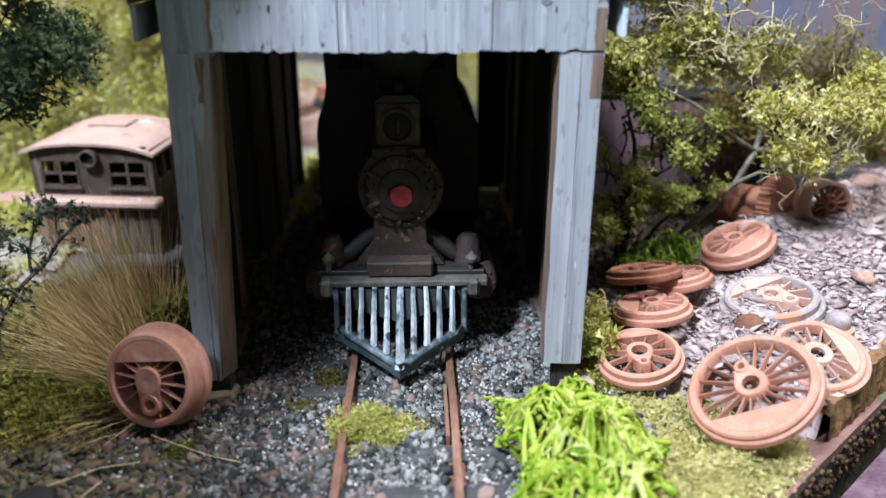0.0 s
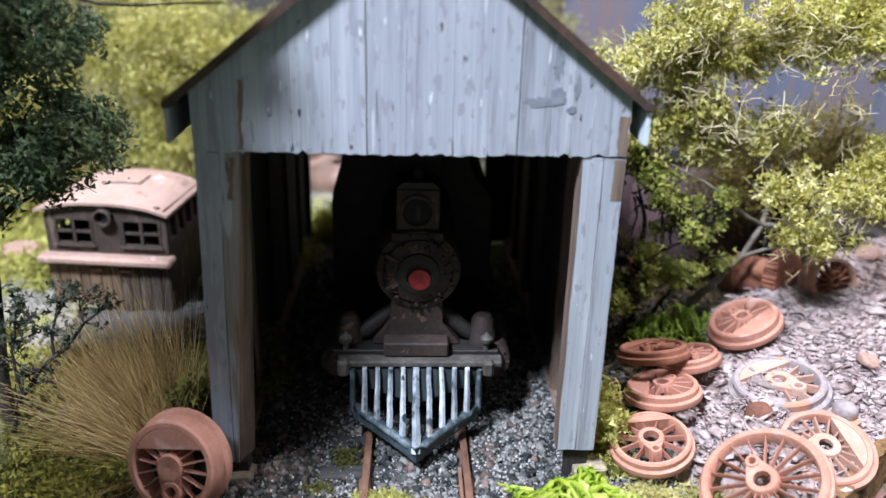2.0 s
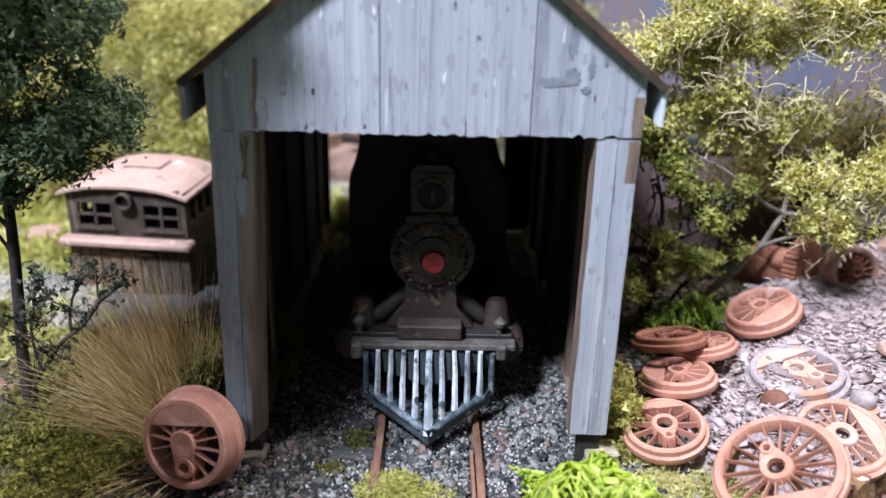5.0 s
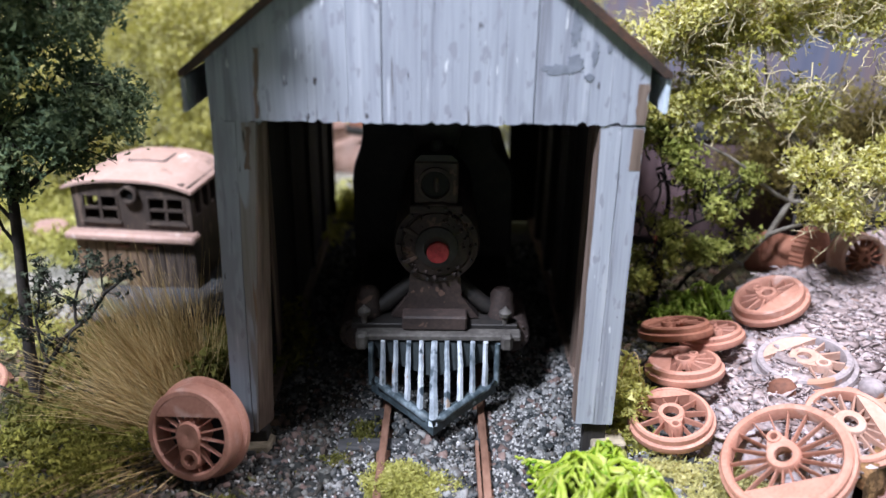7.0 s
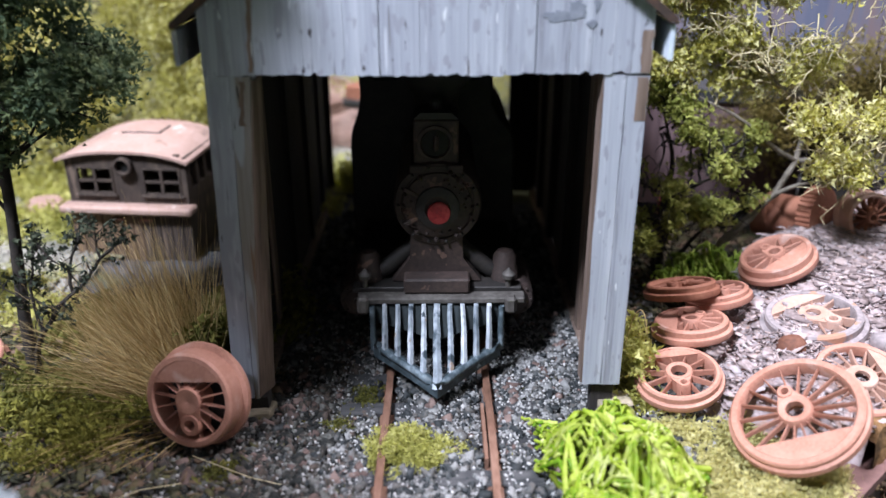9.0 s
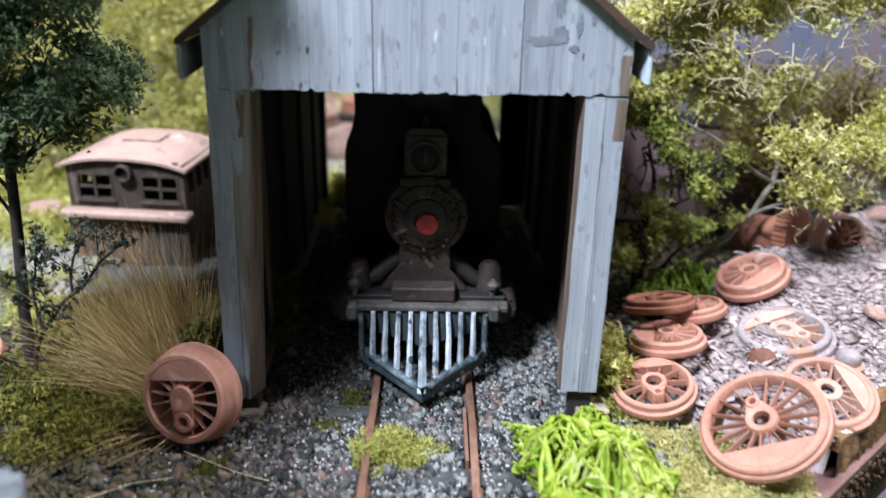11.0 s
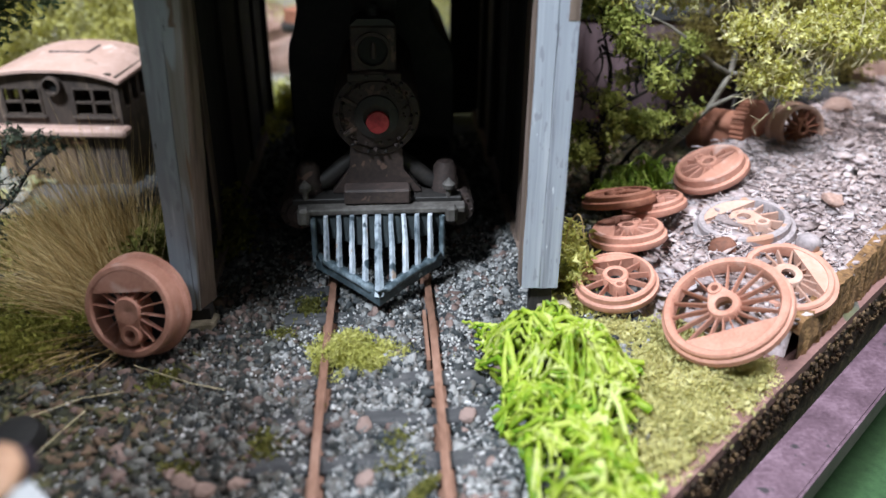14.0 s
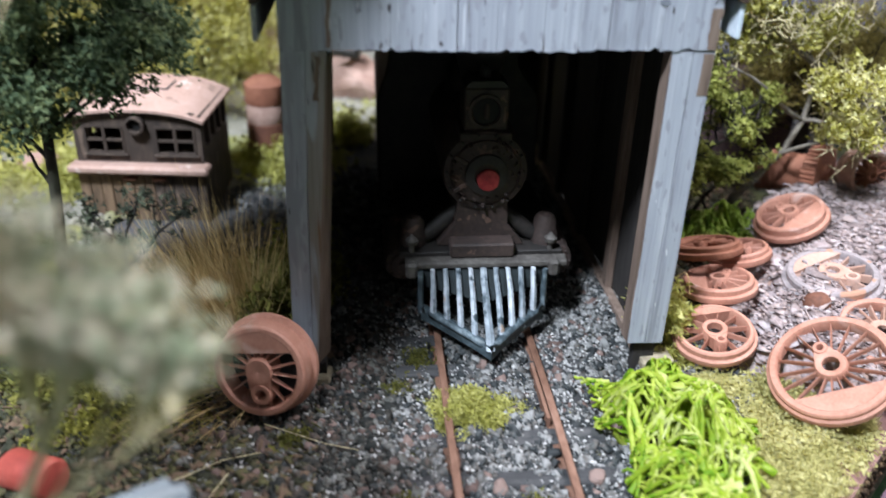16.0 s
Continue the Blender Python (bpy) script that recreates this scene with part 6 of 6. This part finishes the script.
    for k, (x, y, s) in enumerate(((13.0, 10.5, 0.62), (10.2, 9.5, 0.6), (16.5, 12, 0.8), (8.9, 7.7, 0.95))):
        tree("olive_bush", (x, y, 0.6), "dull yellow-olive bush against the corrugated building", "bush", [((0, 0, 0), 0.2), ((0, 0, 1.2), 0.15), ((0.1, 0, 2.0), 0.1)],
             [((0, 0, 2.0 * s), (2.6 * s, 1.5 * s, 1.5 * s), 120), ((0.5, -0.4, 3.0 * s), (1.5 * s, 1.1 * s, 1.0 * s), 50)], LEAF_OLIVE, BARK, 50 + k, per=60, spread=0.18, size=0.045, group="olive bushes")
    # pale shrub close to the front of the board
    tree("pale_shrub", (-4.72, -5.6, -0.25), "pale sage lichen tree near the rim of the board with added unseen shade lobes", "tree",
         [((0, 0, 0), 0.1), ((-0.1, 0.0, 1.2), 0.09), ((-0.15, -0.3, 2.4), 0.08), ((0.1, -0.5, 3.4), 0.06), ((0.6, -0.65, 4.4), 0.04), ((0.9, -0.7, 5.0), 0.03)],
         # Lobes above z 6 are unseen, added to shade the ground on the left.
         [((1.12, -0.73, 5.43), (0.4, 0.35, 0.34), 34), ((-1.3, -0.3, 6.9), (0.9, 0.8, 0.5), 80), ((-0.3, -1.1, 6.9), (0.8, 0.7, 0.5), 80), ((-2.2, 0.6, 6.7), (1.2, 1.1, 0.6), 110), ((-3.0, 2.0, 6.7), (1.2, 1.2, 0.6), 110), ((-1.6, 1.9, 6.9), (0.85, 0.9, 0.5), 150), ((-1.0, 1.3, 7.5), (0.7, 0.7, 0.4), 70), ((-0.3, -0.5, 8.5), (1.0, 0.9, 0.5), 130), ((-0.6, -1.5, 7.7), (0.9, 0.8, 0.5), 110), ((-0.3, -3.2, 8.05), (1.0, 0.9, 0.5), 110), ((1.5, -0.8, 5.15), (0.24, 0.22, 0.2), 14), ((0.75, -0.7, 5.75), (0.4, 0.35, 0.3), 24)],
         LEAF_PALE, TWIG, 61, per=50, spread=0.11, size=0.03, branch_r=0.035)


# ---- background ----
def build_background():
    bm = bmesh.new()
    n = 160
    pts = []
    for k in range(n + 1):
        pts.append((-14 + 28 * k / n, 0.12 * (k % 2)))
    house = thing("corrugated_building", at(19, 17, -0.3, 0, 0, -3), "dark blue-grey and rusty corrugated building behind the bushes", "building")
    V, F = [], []
    for x, d in pts:
        V += [(x, -d, 0), (x, -d, 12)]
    for k in range(n):
        F.append((2 * k, 2 * k + 2, 2 * k + 3, 2 * k + 1))
    raw("wall", V, F, SIDING, house)
    part("base_board", box(bmesh.new(), -14, 14, -0.35, -0.14, 0, 1.3, 0.02), DARK_WOOD, house)
    part("body", box(bmesh.new(), -14, 14, 0.02, 6, 0, 12), SIDING, house)
    box_car = thing("boxcar", at(6.3, 9.6, -0.2, 0, 0, -8), "dark purple-brown planked boxcar behind the bush", "boxcar")
    part("body", box(bmesh.new(), -2.6, 2.8, -0.9, 0.9, 0.35, 3.0, 0.03), PURPLE_BROWN, box_car)
    for k in range(14):
        x = -2.6 + 5.4 * k / 14
        part("plank", box(bmesh.new(), x, x + 5.4 / 14 - 0.02, -0.94, -0.905, 0.36, 2.96, 0.008), PURPLE_BROWN, box_car)
    part("roof", prism(bmesh.new(), [(-2.75, 3.0), (2.95, 3.0), (2.95, 3.06), (0.1, 3.3), (-2.75, 3.06)], -1.05, 1.05), TAR, box_car)
    for x in (-1.8, 1.9):
        part("wheel", lathe(bmesh.new(), [(0.4, -0.75), (0.4, 0.75)], 18, Matrix.Translation((x, 0, 0.4)) @ Matrix.Rotation(radians(90), 4, "X")), LOCO, box_car)
    bm = bmesh.new()
    lathe(bm, [(0.06, 0), (0.06, 1.3), (0.09, 1.32), (0.03, 1.42)], 10)
    rp = part("red_post", bm, RED_BODY, None, "", True)
    rp.matrix_world = at(5.0, 6.3, -0.25)
    tagged(rp, "thin dark red post among the shrubs", "post")
    wob = random.Random(9)
    corners = [(-32, 3.2), (-10.5, 3.0), (-8.8, 3.6), (-8.2, 4.8), (-7.7, 6.0), (-5.2, 7.8), (-3.8, 8.6), (-3.4, 10.8), (1.0, 11), (2.5, 12), (7, 24), (-5, 32), (-32, 32)]
    rim = []
    for (xa, ya), (xb, yb) in zip(corners, corners[1:] + corners[:1]):
        m = max(2, int(math.hypot(xb - xa, yb - ya) / 0.3)) if -12 < xa < 2 and ya < 12 else 2
        for k in range(m):
            rim.append((xa + (xb - xa) * k / m + wob.uniform(-0.14, 0.14), ya + (yb - ya) * k / m + wob.uniform(-0.14, 0.14)))
    bm = prism(bmesh.new(), rim, -0.2, -0.145, "z")
    tagged(part("pale_yard", bm, PALE_GROUND), "pale grey gravel yard behind the shed", "yard", "", "structure")
    rg = np.random.default_rng(19)
    P = np.concatenate([np.stack([rg.uniform(-14, -7.4, 7000), rg.uniform(3.2, 16, 7000)], -1), np.stack([rg.uniform(-3.5, 2, 1500), rg.uniform(11, 20, 1500)], -1)])
    V, F = scatter(np.column_stack([P, np.full(len(P), -0.13)]), np.clip(rg.lognormal(-3.3, 0.45, len(P)), 0.015, 0.12), rg, CUBE_V, CUBE_F, (1.2, 0.9, 0.5), 0.45, flat_turn(len(P), rg, 0.4))
    stuff(raw("yard_gravel", V, F, PALE_GROUND), "loose pinkish grey gravel on the yard", "gravel")
    rng = random.Random(3)
    for x, y, s in ((-2.4, 15.6, 1.25), (-4.6, 19.5, 1.6), (-11.6, 8.2, 0.6), (-9.9, 8.8, 0.4), (-13.2, 10, 0.9)):
        bm = bmesh.new()
        bmesh.ops.create_icosphere(bm, subdivisions=3, radius=s)
        off = Vector((rng.uniform(0, 9), 3, 1))
        for v in bm.verts:
            v.co = Vector((v.co.x * 1.2, v.co.y, v.co.z * 0.7)) + 0.3 * s * noise.noise_vector(v.co / s * 1.2 + off)
        o = part("rock", bm, PINK_ROCK)
        o.matrix_world = at(x, y, 0.1)
        tagged(o, "pinkish rock in the yard behind the shed", "rock", "rocks in the yard")
    t = thing("rusty_tank", at(-4.45, 9.6, -0.2), "rust-brown upright tank with a dull red lid behind the rail car", "tank")
    part("shell", lathe(bmesh.new(), [(0.5, 0), (0.52, 0.1), (0.5, 1.1), (0.48, 1.12)], 24), RUST_DARK, t, "", True)
    part("band", lathe(bmesh.new(), [(0.47, 1.1), (0.49, 1.14), (0.49, 1.6), (0.46, 1.64)], 24), PINK_ROCK, t, "pinkish band", True)
    part("lid", lathe(bmesh.new(), [(0.5, 1.62), (0.52, 1.66), (0.5, 2.1), (0.3, 2.25), (0.05, 2.3)], 24), RUST_OLD, t, "dull red lid", True)
    mound("moss_patch", (-9.5, 8.6, -0.18), (1.6, 1.4, 0.5), 3000, 0.09, MOSS, "yellow-green moss on the pale yard", 12)
    mound("moss_patch", (-11.5, 11.0, -0.18), (1.8, 1.2, 0.6), 2600, 0.1, MOSS, "yellow-green moss mound on the pale yard", 13)
    mound("moss_patch", (-7.8, 3.6, -0.25), (1.0, 0.7, 0.3), 1800, 0.06, MOSS, "yellow-green moss beside the rail car", 14)
    mound("moss_patch", (-6.0, 2.9, -0.2), (1.5, 0.9, 0.5), 3400, 0.07, MOSS_DARK, "olive moss in front of the rail car", 16)
    mound("moss_patch", (-9.3, 4.6, -0.2), (1.1, 0.8, 0.35), 2200, 0.07, MOSS_DARK, "olive moss on the pale yard", 17)
    mound("moss_patch", (-2.55, 11.2, -0.2), (0.6, 0.5, 0.75), 1500, 0.08, MOSS, "yellow-green moss beyond the shed's rear doorway", 15)
    w = thing("red_wagon", at(-2.25, 15.2, 1.15, 0, 0, 62), "rusty red wagon on a rock bank in the distant yard", "wagon")
    part("body", box(bmesh.new(), -0.65, 0.65, -0.35, 0.35, 0.3, 0.75, 0.04), RUST_OLD, w)
    for x in (-1, 1):
        part("wheel", lathe(bmesh.new(), [(0.2, -0.42), (0.2, 0.42)], 18, Matrix.Translation((x * 0.5, 0, 0.2)) @ Matrix.Rotation(radians(90), 4, "X")), LOCO, w)


def build_figurine_stand_in():
    # Plank, disc, roll and bale shapes only stand in for a small model figure.
    stack = thing("stand_in_slats", at(-3.1, -5.94, 2.84, -15, 0, 30), "stacked pale blue-grey slats, part of a figurine stand-in", "planks")
    for k in range(8):
        y, z = (0.02 + 0.2 * (k - 2), 0.0) if k > 1 else (-0.12 * (2 - k), -0.115 * (2 - k))
        part("plank", box(bmesh.new(), -2.5, random.uniform(-0.12, 0.0), y, y + 0.19, z, z + 0.095, 0.012, 0.01), STREAKED_BLUE_GREY, stack)
    disc = thing("stand_in_disc", at(-2.95, -6.16, 2.47, 12, -14, 0), "tan disc, part of a figurine stand-in", "disc")
    part("slice", lathe(bmesh.new(), [(0.28, -0.06), (0.32, -0.04), (0.325, 0.02), (0.29, 0.045), (0.05, 0.05)], 24), MOTTLED_TAN, disc, "", True)
    bm = bmesh.new()
    bmesh.ops.create_icosphere(bm, subdivisions=3, radius=1)
    for v in bm.verts:
        v.co = Vector((0.27 * v.co.x, 0.17 * v.co.y, 0.15 * v.co.z)) + 0.03 * noise.noise_vector(v.co * 1.3)
    o = part("felt_roll", bm, DARK_LUMP, None, "", True)
    o.matrix_world = at(-2.90, -5.86, 2.36, 0, 0, -20)
    tagged(o, "small purple-black lump, part of a figurine stand-in", "roll")
    side = [(-2.40, -0.25), (-2.50, 0.6), (-2.74, 1.2), (-2.98, 1.75), (-3.12, 2.15), (-3.3, 2.32), (-4.2, 2.34), (-5.6, 2.3)]
    bm = bmesh.new()
    prism(bm, [(-5.6, -0.25)] + side, -7.4, -5.35)
    bmesh.ops.bevel(bm, geom=bm.edges[:], offset=0.1, segments=3, affect="EDGES")
    bmesh.ops.subdivide_edges(bm, edges=bm.edges[:], cuts=2, use_grid_fill=True)
    for v in bm.verts:
        v.co += 0.05 * noise.noise_vector(v.co * 1.6)
    bale = thing("stand_in_mass", at(0, 0, 0), "chalky white mass on the gravel, part of a figurine stand-in", "bale")
    part("canvas", bm, BONE, bale, "", True)
    for y in (-7.1, -6.75, -6.4, -6.05):
        V, F = tube_arrays([[(Vector((x, y, z)), 0.035) for x, z in side]], 6)
        raw("seam", V, F, BONE, bale, True)
    bm = bmesh.new()
    lathe(bm, [(0.24, -0.4), (0.28, -0.34), (0.27, 0.0), (0.28, 0.34), (0.24, 0.4), (0.1, 0.42)], 22)
    o = part("red_drum", bm, RED_BODY, None, "", True)
    o.matrix_world = at(-6.45, -2.05, 0.05, 84, 0, 62)
    tagged(o, "small faded red drum lying on the ground", "drum")


def build_small_things():
    rng = random.Random(27)
    for k, (x, y, r) in enumerate(((-2.42, -3.42, 0.1), (-2.28, -3.5, 0.13), (-2.1, -3.62, 0.15), (-2.02, -3.98, 0.14), (-1.72, -3.55, 0.1), (-2.55, -3.3, 0.08), (-1.85, -4.15, 0.1), (-0.2, -3.55, 0.13), (-0.22, -2.55, 0.12), (1.15, -2.4, 0.12))):
        bm = bmesh.new()
        bmesh.ops.create_icosphere(bm, subdivisions=2, radius=r)
        off = Vector((rng.uniform(0, 9), k, 1))
        for v in bm.verts:
            v.co = Vector((v.co.x * 1.2, v.co.y, v.co.z * 0.75)) + 0.45 * r * noise.noise_vector(v.co / r * 0.9 + off)
        o = part("ballast_lump", bm, LUMP if k < 7 else RED_STONE)
        o.matrix_world = at(x, y, -0.13, 0, 0, rng.uniform(0, 90))
        tagged(o, "small pinkish brown stone lying on the ballast" if k < 7 else "reddish brown stone lying between the rails", "stone", "loose stones on the ballast")
    for k, (x, y, rx, ry, m, word) in enumerate(((-1.5, -2.9, 0.2, 0.28, MOSS_DARK, "green"), (-2.42, -3.18, 0.15, 0.12, MOSS_DARK, "olive"), (0.12, -2.85, 0.16, 0.12, MOSS_DARK, "pale green"), (0.2, -3.4, 0.2, 0.12, MOSS_DARK, "green"), (-3.15, -1.4, 0.3, 0.2, MOSS_DARK, "olive"), (-1.1, 0.5, 0.2, 0.2, MOSS_DARK, "yellow-green"))):
        mound("moss_tuft", (x, y, -0.17), (rx, ry, 0.14), 260, 0.035, m, "small tuft of " + word + " moss on the ballast", 40 + k)
    # a strip of foam across a tie, stray stalks of straw
    rn = np.random.default_rng(14)
    u = rn.uniform(size=900)
    P = np.column_stack([0.12 + 0.52 * u + rn.normal(size=900) * 0.045, -4.2 + 0.55 * u + rn.normal(size=900) * 0.035, -0.1 + rn.uniform(0, 0.06, 900)])
    V, F = scatter(P, rn.uniform(0.015, 0.035, 900), rn, FLAKE_V, FLAKE_F, (1.2, 0.9, 1.0), 0.8)
    stuff(raw("foam_strip", V, F, MOSS_DARK), "thin strip of pale yellow foam lying across a tie", "moss")
    for pts in (((-3.5, -1.2, 0.02), (-3.0, -1.42, -0.02), (-2.6, -1.6, -0.05), (-2.15, -1.72, -0.08)), ((-4.6, -2.2, -0.05), (-4.0, -1.9, 0.0), (-3.5, -1.75, -0.02)), ((-4.3, -3.0, -0.08), (-4.05, -2.5, -0.03), (-3.9, -2.1, -0.05))):
        V, F = tube_arrays([[(Vector(p), 0.007) for p in pts]], 5)
        tagged(raw("straw_stalk", V, F, TWIG), "single dry straw stalk lying on the gravel", "straw", "stray straw stalks")
    bend = [Vector((2.95 + 0.3 * u ** 1.6, 0.55 - 0.42 * u, 0.2 + 3.0 * u * (1 - u) ** 0.42 * (1.2 - 0.2 * u))) for u in (k / 24 for k in range(23))]
    V, F = tube_arrays([[(p, 0.007) for p in bend]], 5)
    tagged(raw("bent_stalk", V, F, STRAW), "bent golden stalk drooping beside the shed post", "straw")
    mound("moss_tuft", (3.06, 0.42, 0.3), (0.13, 0.2, 0.6), 300, 0.04, MOSS, "pale foam tuft hanging at the shed corner", 52)


build_plants()
build_small_things()
build_background()
build_figurine_stand_in()
build_ballast()
